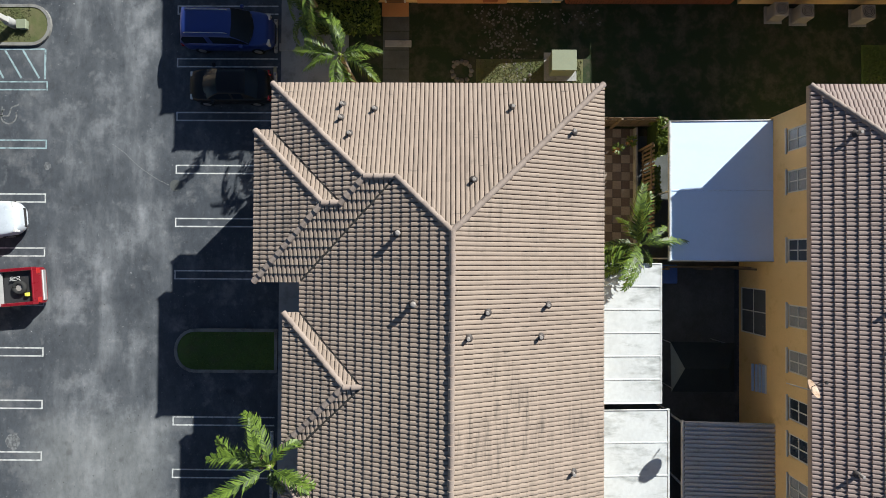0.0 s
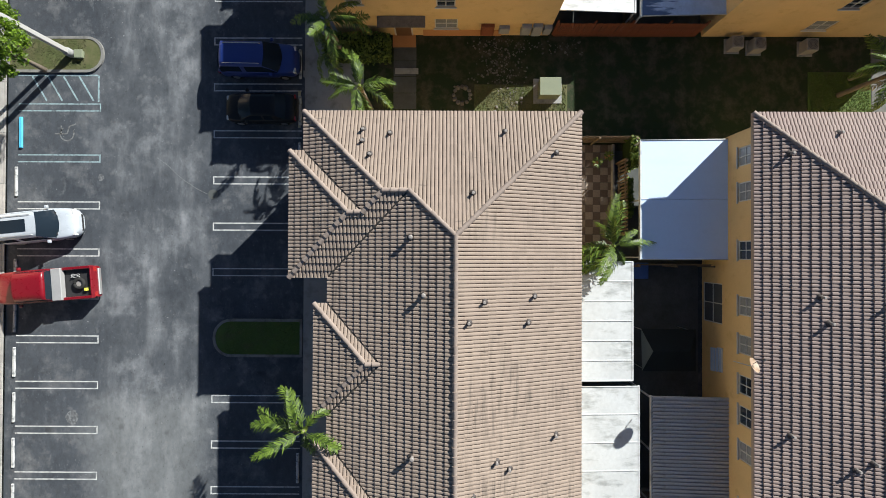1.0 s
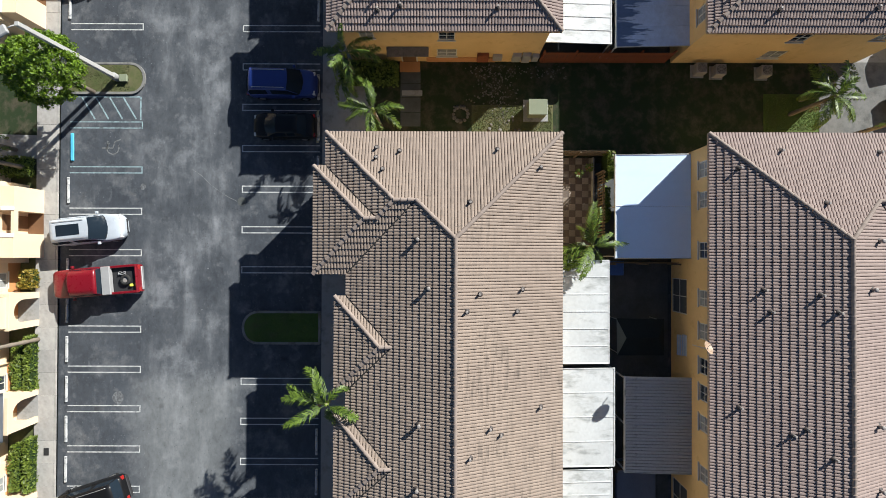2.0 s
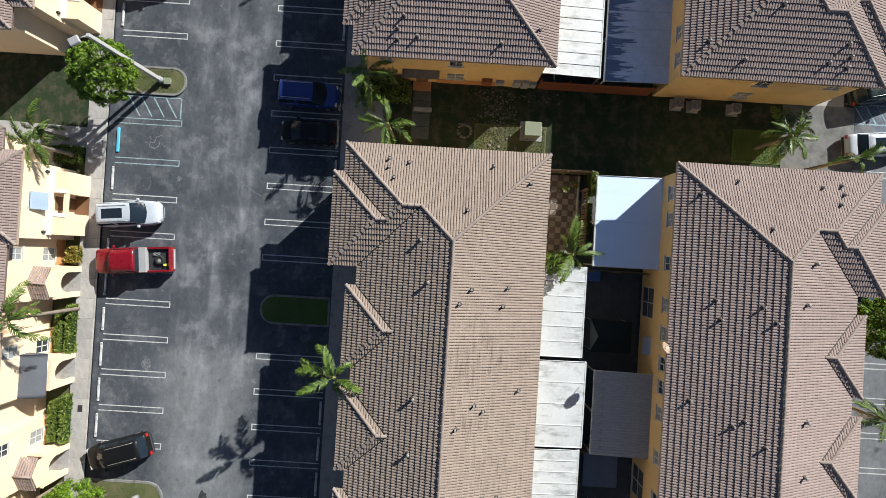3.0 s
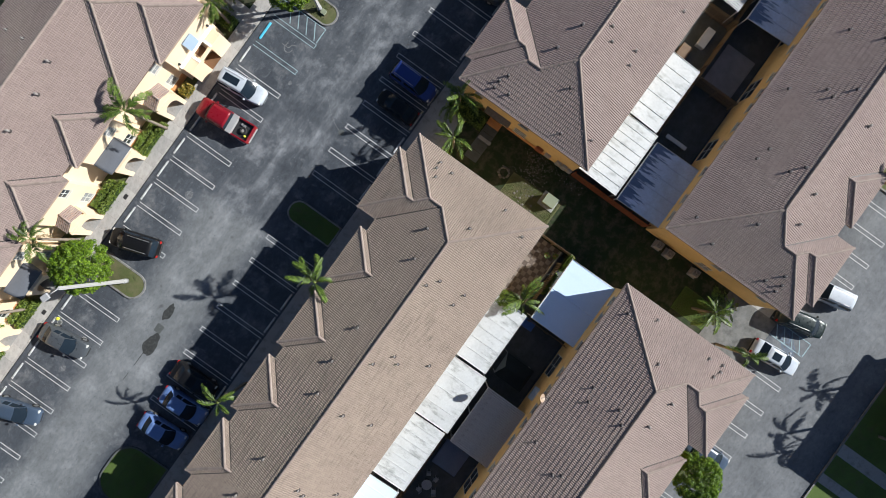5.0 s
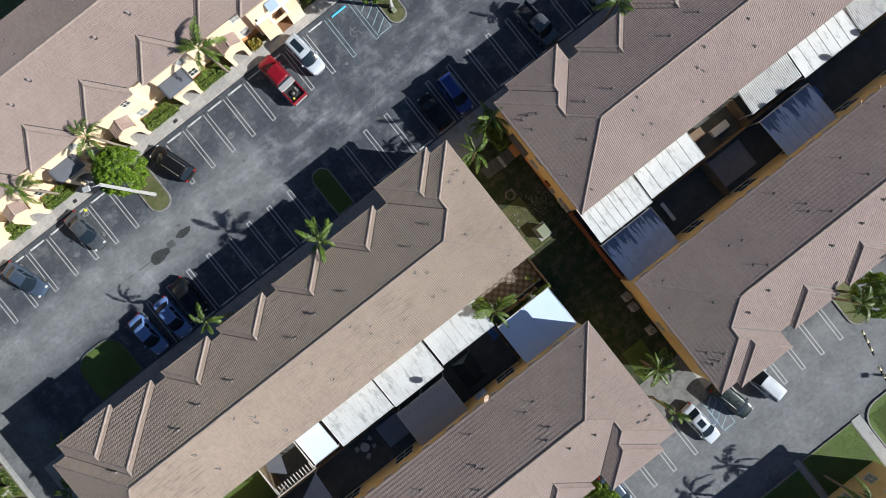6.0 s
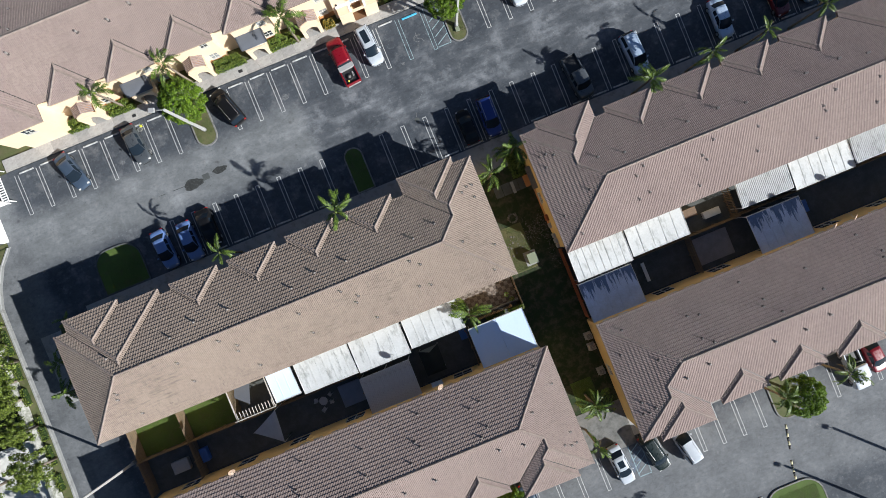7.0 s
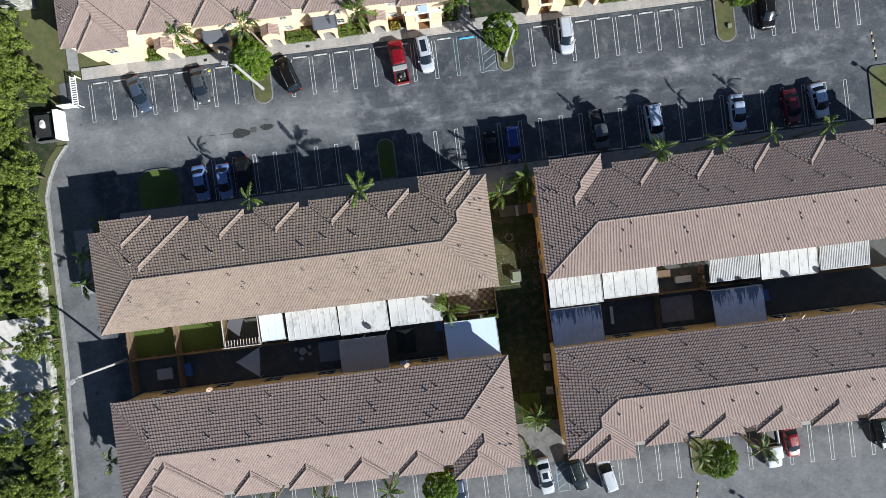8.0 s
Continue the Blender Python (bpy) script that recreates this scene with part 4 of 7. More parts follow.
def house_walls(house, material):
    pts = outline()
    n = len(pts)
    runs = []
    bm = bmesh.new()
    for k in range(n):
        p, q = pts[k], pts[(k + 1) % n]
        length = (Vector(q) - Vector(p)).length
        ops = []
        if k == 0:  # the back
            for j in range(4):
                for x in BACK_WINDOWS:
                    u = x - 13.5 * j - p[0]
                    if 0.8 < u < length - 0.8:
                        ops.append((u - 0.5, u + 0.5, 3.75, 4.95))
                for x in (-1.6, -8.6):
                    u = x - 13.5 * j - p[0]
                    if 1.4 < u < length - 1.4 and not any(abs(u - (o[0] + o[1]) / 2) < 1.7 and o[2] < 1 for o in ops):
                        ops.append((u - 1.15, u + 1.15, 0.15, 2.2))
        elif k == 1:  # the end wall beside the passage
            ops = [(5.66, 6.68, 3.5, 4.6), (5.48, 6.81, 0.95, 2.1), (10.6, 11.5, 3.75, 4.7)]
        elif q[0] < p[0] and length > 4 and k < n - 1:  # fronts of bays and wings
            if length > 5:
                ops = [(length / 2 - 0.6, length / 2 + 0.6, 3.35, 4.5)]
            else:
                ops = [(2.95, 3.85, 3.95, 5.0), (2.85, 3.85, 1.0, 2.15)]
        runs.append((wall_run(bm, p, q, 0.0, EAVE - 0.19, ops), ops, k))
    wall = part("wall", bm, material, house)
    for (p, along, inward), ops, k in runs:
        for j, o in enumerate(ops):
            window(wall, p, along, inward, o, 2, (CURTAIN if (j * 5 + k) % 3 != 1 and o[2] > 0.5 else GLASS if o[2] > 0.5 else DOORGLASS), "window" if o[2] > 0.5 else "sliding_door", o[2] > 0.5)
    return wall


VENTS = [(-0.7, 2.0), (1.9, 2.6), (6.5, 5.0), (5.8, 4.6), (6.9, 3.7), (7.1, 5.0), (3.9, -0.2), (7.0, -1.8), (6.0, -4.2), (-1.0, -0.7), (-0.8, -3.1), (-1.9, 0.0), (-2.0, -2.8),
         (-7.4, -4.2), (-8.0, 2.5), (-8.2, -1.3), (-8.6, -1.9)]


def vent_pipe(house, x, y, tall):
    """A pale pipe on a sheet metal skirt; the tall ones have a cap."""
    r, h = (0.07, 0.33) if not tall else (0.08, 0.37)
    bm = bmesh.new()
    tube(bm, [(0, 0, -0.05), (0, 0, h), (0, 0, h + 0.012)], [r, r, r - 0.015], 12)
    if tall:
        tube(bm, [(0, 0, h - 0.06), (0, 0, h + 0.03), (0, 0, h + 0.05)], [r + 0.028, r + 0.028, 0.05], 12)
    ob = part("vent_pipe", bm, VENT_STEEL, house, "pale metal vent pipe through the roof", Matrix.Translation(P3(x, y)))
    bm = bmesh.new()
    tube(bm, [(0, 0, 0.03), (0, 0, 0.085), (0, 0, 0.12)], [r + 0.11, r + 0.06, r + 0.006], 12, False)
    part("vent_skirt", bm, CAP_GREY, ob, "dark brown sheet metal skirt")


VENT_STEEL = surface("vent_steel", (0.27, 0.245, 0.23), 0.5, 0.2, 3, 20)
CAP_GREY = surface("vent_skirt_metal", (0.055, 0.045, 0.042), 0.6, 0.15, 3, 20)


def arch_face(bm, w, h, aw, ah, y0, y1):
    """A wall w wide and h high in the xz plane, with an arched opening aw wide whose top is at ah."""
    r = aw / 2
    pts = [(-w / 2, 0), (-r, 0), (-r, ah - r)] + [(-r * math.cos(t), ah - r + r * math.sin(t)) for t in np.linspace(0.2, math.pi - 0.2, 9)] + [(r, ah - r), (r, 0), (w / 2, 0), (w / 2, h), (-w / 2, h)]
    f = [bm.verts.new((x, y0, z)) for x, z in pts]
    g = [bm.verts.new((x, y1, z)) for x, z in pts]
    bm.faces.new(f)
    bm.faces.new(g[::-1])
    n = len(pts)
    for i in range(n):
        bm.faces.new((f[i], g[i], g[(i + 1) % n], f[(i + 1) % n]))


def small_tiles(bm, w, d, rise, pitch=0.17, course=0.36):
    """Barrel tiles over a sloping panel: w along x, from y=0 (high) to y=d (low)."""
    n = int(w / pitch)
    for i in range(n):
        x = -w / 2 + (i + 0.5) * w / n
        m = max(1, int(d / course))
        for j in range(m):
            y0, y1 = d * j / m, d * (j + 1) / m + 0.03
            z0, z1 = rise * (1 - y0 / d), rise * (1 - y1 / d)
            vs = []
            for y, z, k in ((y0, z0, 0.0), (y1, z1, 0.03)):
                vs.append([bm.verts.new((x + a * 0.95, y, z + h * 0.9 + k)) for a, h in PROFILE])
            for k in range(NP - 1):
                bm.faces.new((vs[0][k], vs[1][k], vs[1][k + 1], vs[0][k + 1]))
            bm.faces.new(vs[1])


def porch(house, x, y, material, canopy="tiles"):
    """An entrance porch in front of the wall at y, its arch facing +y, with a canopy over it."""
    bm = bmesh.new()
    arch_face(bm, 2.3, 2.5, 1.5, 2.15, 1.25, 1.47)
    box(bm, -1.15, -0.97, 0.0, 1.25, 0, 2.35)
    box(bm, 0.97, 1.15, 0.0, 1.25, 0, 2.35)
    ob = part("porch", bm, material, house, "rendered entrance porch with an arched opening", pose(x, y, 0))
    part("parapet", boxed(-1.19, 1.19, 1.22, 1.50, 2.5, 2.56, 0.015), material, ob)
    part("porch_floor", boxed(-0.96, 0.96, 0.02, 1.46, 0.0, 0.14), CONCRETE, ob)
    door = part("door", boxed(-0.46, 0.46, -0.03, 0.05, 0.14, 2.12, 0.01), TERRA, ob, "brown front door")
    for z0, z1 in ((0.3, 0.95), (1.1, 1.95)):
        for x0 in (-0.36, 0.05):
            part("door_panel", boxed(x0, x0 + 0.31, 0.045, 0.065, z0, z1, 0.008), TERRA, door)
    if canopy == "tiles":
        for s in (-1, 1):
            bm = bmesh.new()
            small_tiles(bm, 1.30, 1.15, 0.55)
            part("canopy_slope", bm, TILE, ob, "small tiled canopy slope", Matrix.Translation((0.0, 0.66, 2.92)) @ Matrix.Rotation(radians(-90 * s), 4, "Z"))
        bm = bmesh.new()
        tube(bm, [(0, 0.0, 3.50), (0, 1.32, 3.50)], [0.075, 0.075], 8)
        part("canopy_ridge", bm, TILE, ob)
        for y0 in (0.0, 1.28):
            bm = bmesh.new()
            v = [bm.verts.new(p) for p in ((-1.0, y0, 2.4), (1.0, y0, 2.4), (1.0, y0, 2.93), (0, y0, 3.43), (-1.0, y0, 2.93))]
            w = [bm.verts.new(p.co + Vector((0, 0.04, 0))) for p in v]
            bm.faces.new(v)
            bm.faces.new(w[::-1])
            for i in range(5):
                bm.faces.new((v[i], w[i], w[(i + 1) % 5], v[(i + 1) % 5]))
            part("canopy_gable", bm, material, ob)
    else:
        bm = bmesh.new()
        n = 12
        prof = [(0.0, 3.55), (0.5, 3.42), (0.95, 3.22), (1.25, 2.98), (1.34, 2.72)]
        grid = [[bm.verts.new((-1.55 + 3.1 * i / n, yy, zz - 0.02 * (i % 2))) for yy, zz in prof] for i in range(n + 1)]
        for i in range(n):
            for k in range(4):
                bm.faces.new((grid[i][k], grid[i][k + 1], grid[i + 1][k + 1], grid[i + 1][k])).smooth = True
        for side in (grid[0], grid[-1]):
            bm.faces.new(side + [bm.verts.new((side[0].co.x, 0.0, 2.72))])
        part("awning", bm, GREYFAB, ob, "grey fabric door awning")
        bm = bmesh.new()
        tube(bm, [(-1.5, 1.33, 2.71), (1.5, 1.33, 2.71)], [0.02, 0.02], 6)
        part("awning_bar", bm, STEEL, ob)
    return ob


def wing_porch(house, x, y, material):
    """The square porch of a corner house, with a broad white ledge and a shutter over it."""
    bm = bmesh.new()
    for x0, x1 in ((-2.3, -0.72), (0.72, 2.3)):
        box(bm, x0, x1, 0.0, 1.1, 0, 2.55)
    box(bm, -0.72, 0.72, 0.92, 1.1, 2.2, 2.55)
    ob = part("porch", bm, material, house, "rendered square porch of the corner house", pose(x, y, 0))
    part("ledge", boxed(-2.38, 2.38, 0.0, 0.30, 2.66, 2.78, 0.02), WHITE, ob, "white ledge with flaking paint")
    for k in range(14):
        part("ledge_bracket", boxed(-2.3 + 0.335 * k, -2.2 + 0.335 * k, 0.02, 0.22, 2.552, 2.66, 0.01), WHITE, ob)
    for x0, x1 in ((-1.0, -0.74), (0.74, 1.0)):
        part("jamb", boxed(x0, x1, 0.3, 1.14, 2.552, 2.60, 0.015), WHITE, ob, "white capping")
    part("door", boxed(-0.5, 0.5, -0.03, 0.05, 0.14, 2.12, 0.01), DOOR, ob, "dark brown front door")
    part("porch_floor", boxed(-0.71, 0.71, 0.02, 1.09, 0.0, 0.14), DOOR, ob, "dark tiled porch floor")
    shutter = part("shutter", boxed(-0.62, 0.62, 0.0, 0.03, 0.0, 0.06), FRAME, ob, "pale blue slatted window shutter", pose(0, 0.02, 4.5))
    for k in range(9):
        part("slat", boxed(-0.6, 0.6, 0.0, 0.12, -0.012, 0.012), SHUTTER, shutter, "", pose(0, 0.06 + 0.035 * k, -0.13 * k - 0.06, -28, 0, 0))
    for s in (-1, 1):
        bm = bmesh.new()
        box(bm, -0.10, 0.10, -0.03, 0.14, 0.0, 0.22, 0.02)
        tube(bm, [(0, 0.05, 0.22), (0, 0.05, 0.30)], [0.07, 0.03], 8)
        part("wall_lantern", bm, PLASTIC, ob, "black wall lantern", pose(2.15 * s, 0.0, 2.95))


DOOR = surface("brown_door", (0.16, 0.085, 0.045), 0.6, 0.15, 2, 20, relief=0.1)
SHUTTER = surface("shutter_paint", (0.30, 0.38, 0.48), 0.5, 0.1, 2, 20, relief=0.0)


def satellite_dish(x, y, z, turn, name="satellite_dish"):
    ob = thing(name, "pale satellite dish on an arm at the eaves", "satellite dish", "dishes", at=pose(x, y, z, 0, 0, turn))
    bm = bmesh.new()
    rings = []
    for k in range(6):
        r = 0.40 * k / 5
        rings.append([bm.verts.new((r * math.cos(a) * 0.9, r * math.sin(a), 0.28 * (r / 0.4) ** 2 * 0.4)) for a in np.linspace(0, math.tau, 17)[:-1]] if k else [bm.verts.new((0, 0, 0))])
    for k in range(16):
        bm.faces.new((rings[0][0], rings[1][k], rings[1][(k + 1) % 16]))
    for r, s in zip(rings[1:], rings[2:]):
        for k in range(16):
            bm.faces.new((r[k], s[k], s[(k + 1) % 16], r[(k + 1) % 16])).smooth = True
    part("reflector", bm, DISH, ob, "pale round reflector", pose(0, 0, 0.35, 48, 0, 0))
    bm = bmesh.new()
    tube(bm, [(0.35, 0.3, -0.4), (0.3, 0.25, -0.05), (0.05, 0.08, 0.15), (0, 0.02, 0.34)], [0.022] * 4, 6)
    part("mount", bm, STEEL, ob)
    bm = bmesh.new()
    tube(bm, [(0, 0.0, 0.2), (0, -0.45, 0.42), (0, -0.5, 0.62)], [0.012] * 3, 6)
    box(bm, -0.04, 0.04, -0.56, -0.46, 0.60, 0.70)
    part("feed_arm", bm, PLASTIC, ob)
    return ob


DISH = surface("dish_enamel", (0.36, 0.27, 0.20), 0.5, 0.2, 3, 14, stain=(0.22, 0.13, 0.08), stain_at=(0.45, 0.7))


def house_row(material, label):
    h = thing("townhouse_row", label, "house", "rows of townhouses")
    house_walls(h, material)
    roof_deck(h)
    roof_tiles(h)
    ridge_tiles(h)
    for k, (x, y) in enumerate(VENTS):
        vent_pipe(h, x, y, k in (0, 1, 14))
    for j in range(1, 3):
        for k, (x, y) in enumerate(VENTS):
            if k not in (11, 12) and (x < -0.5 or (x < 4 and -1 < y < 3)) and x - 13.5 * j > -36:
                vent_pipe(h, x - 13.5 * j + 0.15 * (k % 3), y, k in (0, 1, 14))
    for c in BAYS + [-30.9]:
        part("wall_base", boxed(c - HALF + 0.47, c - 0.3, 6.98, 7.03, 0.0, 0.95, 0.01), TERRA, h, "terracotta painted wall base")
    for k, c in enumerate((-2.8, -9.5, -16.4, -23.4, -30.0)):
        porch(h, c, 6.97, material, "awning" if k % 2 else "tiles")
    wing_porch(h, -35.8, 7.6, material)
    return h


ROW_A = house_row(OCHRE, "long row of ochre townhouses under a brown barrel tile roof")


def mirrored(sx, sy, dx, dy):
    return Matrix.Translation((dx, dy, 0)) @ Matrix.Diagonal((sx, sy, 1, 1))


ROW_B = copy_thing(ROW_A, mirrored(-1, 1, 22.05, 0))
ROW_C = copy_thing(ROW_A, mirrored(1, -1, 0, -19.57))
ROW_D = copy_thing(ROW_A, mirrored(-1, -1, 22.0, -19.5))
ROW_E = copy_thing(ROW_A, mirrored(-1, -1, -32.7, 37.3))
ROW_F = copy_thing(ROW_A, mirrored(1, -1, 54.6, 37.3))
for row in (ROW_B, ROW_C, ROW_D, ROW_E, ROW_F):
    for o in row.children[:]:
        if o.name.startswith("roof_tiling"):
            o.data = bpy.data.meshes["whole_roof_tiling"]
        elif o.name.startswith("roof_tile"):
            bpy.data.objects.remove(o)
# the ochre rows have flush fronts: only the cream rows keep their porches
for row in (ROW_A, ROW_B, ROW_C, ROW_D):
    for o in row.children[:]:
        if o.name.startswith("porch") or o.name.startswith("wall_base"):
            for piece in [*o.children_recursive[::-1], o]:
                bpy.data.objects.remove(piece)
for row in (ROW_E, ROW_F):
    tagged(row, "row of sunlit cream townhouses with arched porches and tiled roof")
    for o in row.children_recursive:
        if o.data and o.data.materials and o.data.materials[0] == OCHRE:
            key = o.data.name + "_cream"
            if key not in bpy.data.meshes:
                me = o.data.copy()
                me.name = key
                me.materials[0] = CREAM
            o.data = bpy.data.meshes[key]


# ---- the house beyond the far lane, which shades it ----
def plain_house(x0, x1, y0, y1):
    ob = thing("townhouse", "ochre house beyond the far lane under a hipped brown roof", "house")
    bm = bmesh.new()
    inner = rect(x0 + 0.45, x1 - 0.45, y0 + 0.45, y1 - 0.45)
    runs = []
    for k in range(4):
        p, q = inner[k], inner[(k + 1) % 4]
        length = (Vector(q) - Vector(p)).length
        ops = [(u - 0.5, u + 0.5, z, z + 1.15) for u in np.arange(2.0, length - 1.2, 3.3) for z in (1.0, 3.75)]
        runs.append((wall_run(bm, p, q, 0.0, EAVE - 0.19, ops), ops))
    wall = part("wall", bm, OCHRE, ob)
    for (p, along, inward), ops in runs:
        for o in ops:
            window(wall, p, along, inward, o, 2, CURTAIN)
    bm = bmesh.new()
    r = min(x1 - x0, y1 - y0) / 2
    lo = [bm.verts.new((x, y, EAVE - 0.2)) for x, y in rect(x0, x1, y0, y1)]
    hi = [bm.verts.new((x, y, EAVE + 0.09)) for x, y in rect(x0, x1, y0, y1)]
    top = [bm.verts.new(((x0 + x1) / 2, y, EAVE + r * PITCH)) for y in (y0 + r, y1 - r)]
    bm.faces.new(lo[::-1])
    for k in range(4):
        bm.faces.new((lo[k], lo[(k + 1) % 4], hi[(k + 1) % 4], hi[k]))
    for f in ((hi[0], hi[1], top[0]), (hi[1], hi[2], top[1], top[0]), (hi[2], hi[3], top[1]), (hi[3], hi[0], top[0], top[1])):
        bm.faces.new(f)
    part("roof", bm, TILE, ob, "hipped brown tile roof")


plain_house(11.0, 24.3, -62.0, -46.35)


# ---- back yards ----
def patio_roof(x0, x1, y_in, y_out, material, pan=1.05, style="pan", z_in=2.78, z_out=2.52, label="white sheet metal patio roof on slim posts"):
    """A lean-to roof of metal panels, from the house wall to a beam on posts."""
    ob = thing("patio_roof", label, "patio roof", "patio roofs")
    n = max(2, round((x1 - x0) / pan))
    w = (x1 - x0) / n
    length = abs(y_out - y_in)
    bm = bmesh.new()
    if style == "pan":
        prof = [(0.0, 0.0), (0.006, 0.032), (0.05, 0.032), (0.06, 0.0), (w - 0.012, 0.0), (w - 0.008, 0.02)]
    else:
        m = max(3, round(w / 0.30))
        prof = []
        for k in range(m):
            b = w * k / m
            prof += [(b, 0.0), (b + 0.35 * w / m, 0.0), (b + 0.42 * w / m, 0.10), (b + 0.92 * w / m, 0.10)]
        prof.append((w, 0.0))
    rows = []
    for v in (0.0, 1.0):
        rows.append([bm.verts.new((px, length * v, h)) for px, h in prof])
    for k in range(len(prof) - 1):
        bm.faces.new((rows[0][k], rows[0][k + 1], rows[1][k + 1], rows[1][k]))
    bm.normal_update()
    bmesh.ops.solidify(bm, geom=bm.faces[:], thickness=0.004)
    mesh = mesh_of("roof_panel", bm, material)
    s = 1 if y_out > y_in else -1
    tilt = math.degrees(math.atan2(z_out - z_in, length))
    rng = random.Random(int(x0 * 10))
    for i in range(n):
        flip = Matrix.Diagonal((1, s, 1, 1))
        shared("roof_panel", mesh, ob, Matrix.Translation((x0 + i * w, y_in, z_in + rng.uniform(-0.004, 0.006))) @ flip @ pose(0, 0, 0, tilt, 0, 0))
    yb = y_out - s * 0.02
    part("gutter_beam", boxed(x0 - 0.03, x1 + 0.03, min(yb, yb + s * 0.1), max(yb, yb + s * 0.1), z_out - 0.16, z_out + 0.02, 0.01), METAL_W, ob)
    for k in range(3):
        x = x0 + 0.1 + (x1 - x0 - 0.2) * k / 2
        part("post", boxed(x - 0.04, x + 0.04, min(yb, yb + s * 0.08), max(yb, yb + s * 0.08), 0.0, z_out - 0.16), METAL_W, ob)
    for x in (x0, x1):
        bm = bmesh.new()
        tube(bm, [(x, y_in, z_in + 0.02), (x, y_out, z_out + 0.02)], [0.03, 0.03], 6)
        part("side_trim", bm, METAL_W, ob)
    return ob


WEATHERED = "white sheet metal patio roof streaked with grey dirt"
patio_roof(-5.8, 0.75, -5.1, -9.3, METAL_W, 1.1, label=WEATHERED)
patio_roof(-12.3, -6.1, -5.1, -9.65, METAL_W, 1.55)
patio_roof(-19.0, -12.5, -5.1, -9.5, METAL_W, 0.8, label=WEATHERED)
patio_roof(-22.4, -19.4, -5.1, -9.2, METAL_C, 1.0, label="small grey metal patio roof beside a white pergola")
patio_roof(0.9, 7.5, -14.45, -9.8, METAL_C, 3.3, label="clean white flat patio roof, tinted with sky blue, half in shade")
patio_roof(-12.7, -6.65, -14.45, -10.4, METAL_G, 0.62, "corrugated", label="grey corrugated patio roof with a pale frame")
patio_roof(14.6, 21.3, -5.1, -9.45, METAL_W, 0.8, label=WEATHERED)
patio_roof(21.5, 28.4, -5.1, -9.15, METAL_W, 1.35, label=WEATHERED)
patio_roof(35.0, 41.3, -5.1, -8.75, METAL_W, 0.62, "corrugated", label="white ribbed metal patio roof")
patio_roof(41.5, 48.7, -5.1, -9.15, METAL_W, 1.2)
patio_roof(48.9, 55.2, -5.1, -8.9, METAL_W, 0.62, "corrugated", label="white ribbed metal patio roof")
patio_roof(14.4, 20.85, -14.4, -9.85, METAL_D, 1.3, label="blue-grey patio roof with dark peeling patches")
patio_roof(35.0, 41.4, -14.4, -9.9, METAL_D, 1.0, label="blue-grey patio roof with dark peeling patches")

OLDPAINT = surface("flaking_white_paint", (0.50, 0.49, 0.46), 0.8, 0.15, 1.5, 18, stain=(0.22, 0.19, 0.15), stain_at=(0.45, 0.7))
# the white pergola beside the lawns
ob = thing("pergola", "open white timber pergola with slim rafters", "pergola")
for x in (-27.3, -22.7):
    for y in (-5.6, -9.4):
        part("post", boxed(x - 0.06, x + 0.06, y - 0.06, y + 0.06, 0, 2.45, 0.01), OLDPAINT, ob)
    part("beam", boxed(x - 0.05, x + 0.05, -9.6, -5.3, 2.45, 2.6, 0.01), OLDPAINT, ob)
for k in range(12):
    x = -27.1 + k * 0.39
    part("slat", boxed(x - 0.03, x + 0.03, -9.6, -8.6, 2.6, 2.68), OLDPAINT, ob)
part("beam", boxed(-27.5, -22.5, -9.55, -9.45, 2.68, 2.78, 0.01), OLDPAINT, ob)
part("tarpaulin", slabbed([(-26.6, -6.9), (-25.2, -8.2), (-24.2, -5.3), (-26.0, -5.2)], 2.62, 2.65), GREYFAB, ob, "grey tarpaulin laid over the rafters")

bm = bmesh.new()
box(bm, -0.055, 0.055, -0.011, 0.011, 0.0, 1.75, 0.004)
BOARD = mesh_of("board", bm, WOOD)
bm = bmesh.new()
box(bm, -0.055, 0.055, -0.011, 0.011, 0.0, 1.75, 0.004)
REDBOARD = mesh_of("red_board", bm, REDWOOD)


def fence(x0, y0, x1, y1, mesh=BOARD, material=WOOD, gap=0.135, label="brown timber board fence between the yards"):
    d = Vector((x1 - x0, y1 - y0, 0))
    ob = thing("fence", label, "fence", "yard fences", at=pose(x0, y0, 0, 0, 0, math.degrees(math.atan2(d.y, d.x))))
    n = max(2, int(d.length / gap))
    rng = random.Random(int(x0 * 7 + y0 * 3))
    for i in range(n):
        shared("board", mesh, ob, pose((i + 0.5) * d.length / n, rng.uniform(-0.006, 0.006), rng.uniform(-0.03, 0.03), 0, rng.uniform(-0.8, 0.8), 0))
    for z in (0.35, 1.4):
        part("rail", boxed(0, d.length, 0.014, 0.06, z, z + 0.09), material, ob)
    for i in range(max(2, round(d.length / 2.4)) + 1):
        x = d.length * i / max(2, round(d.length / 2.4))
        part("post", boxed(x - 0.05, x + 0.05, 0.062, 0.16, 0, 1.85), material, ob)
    return ob


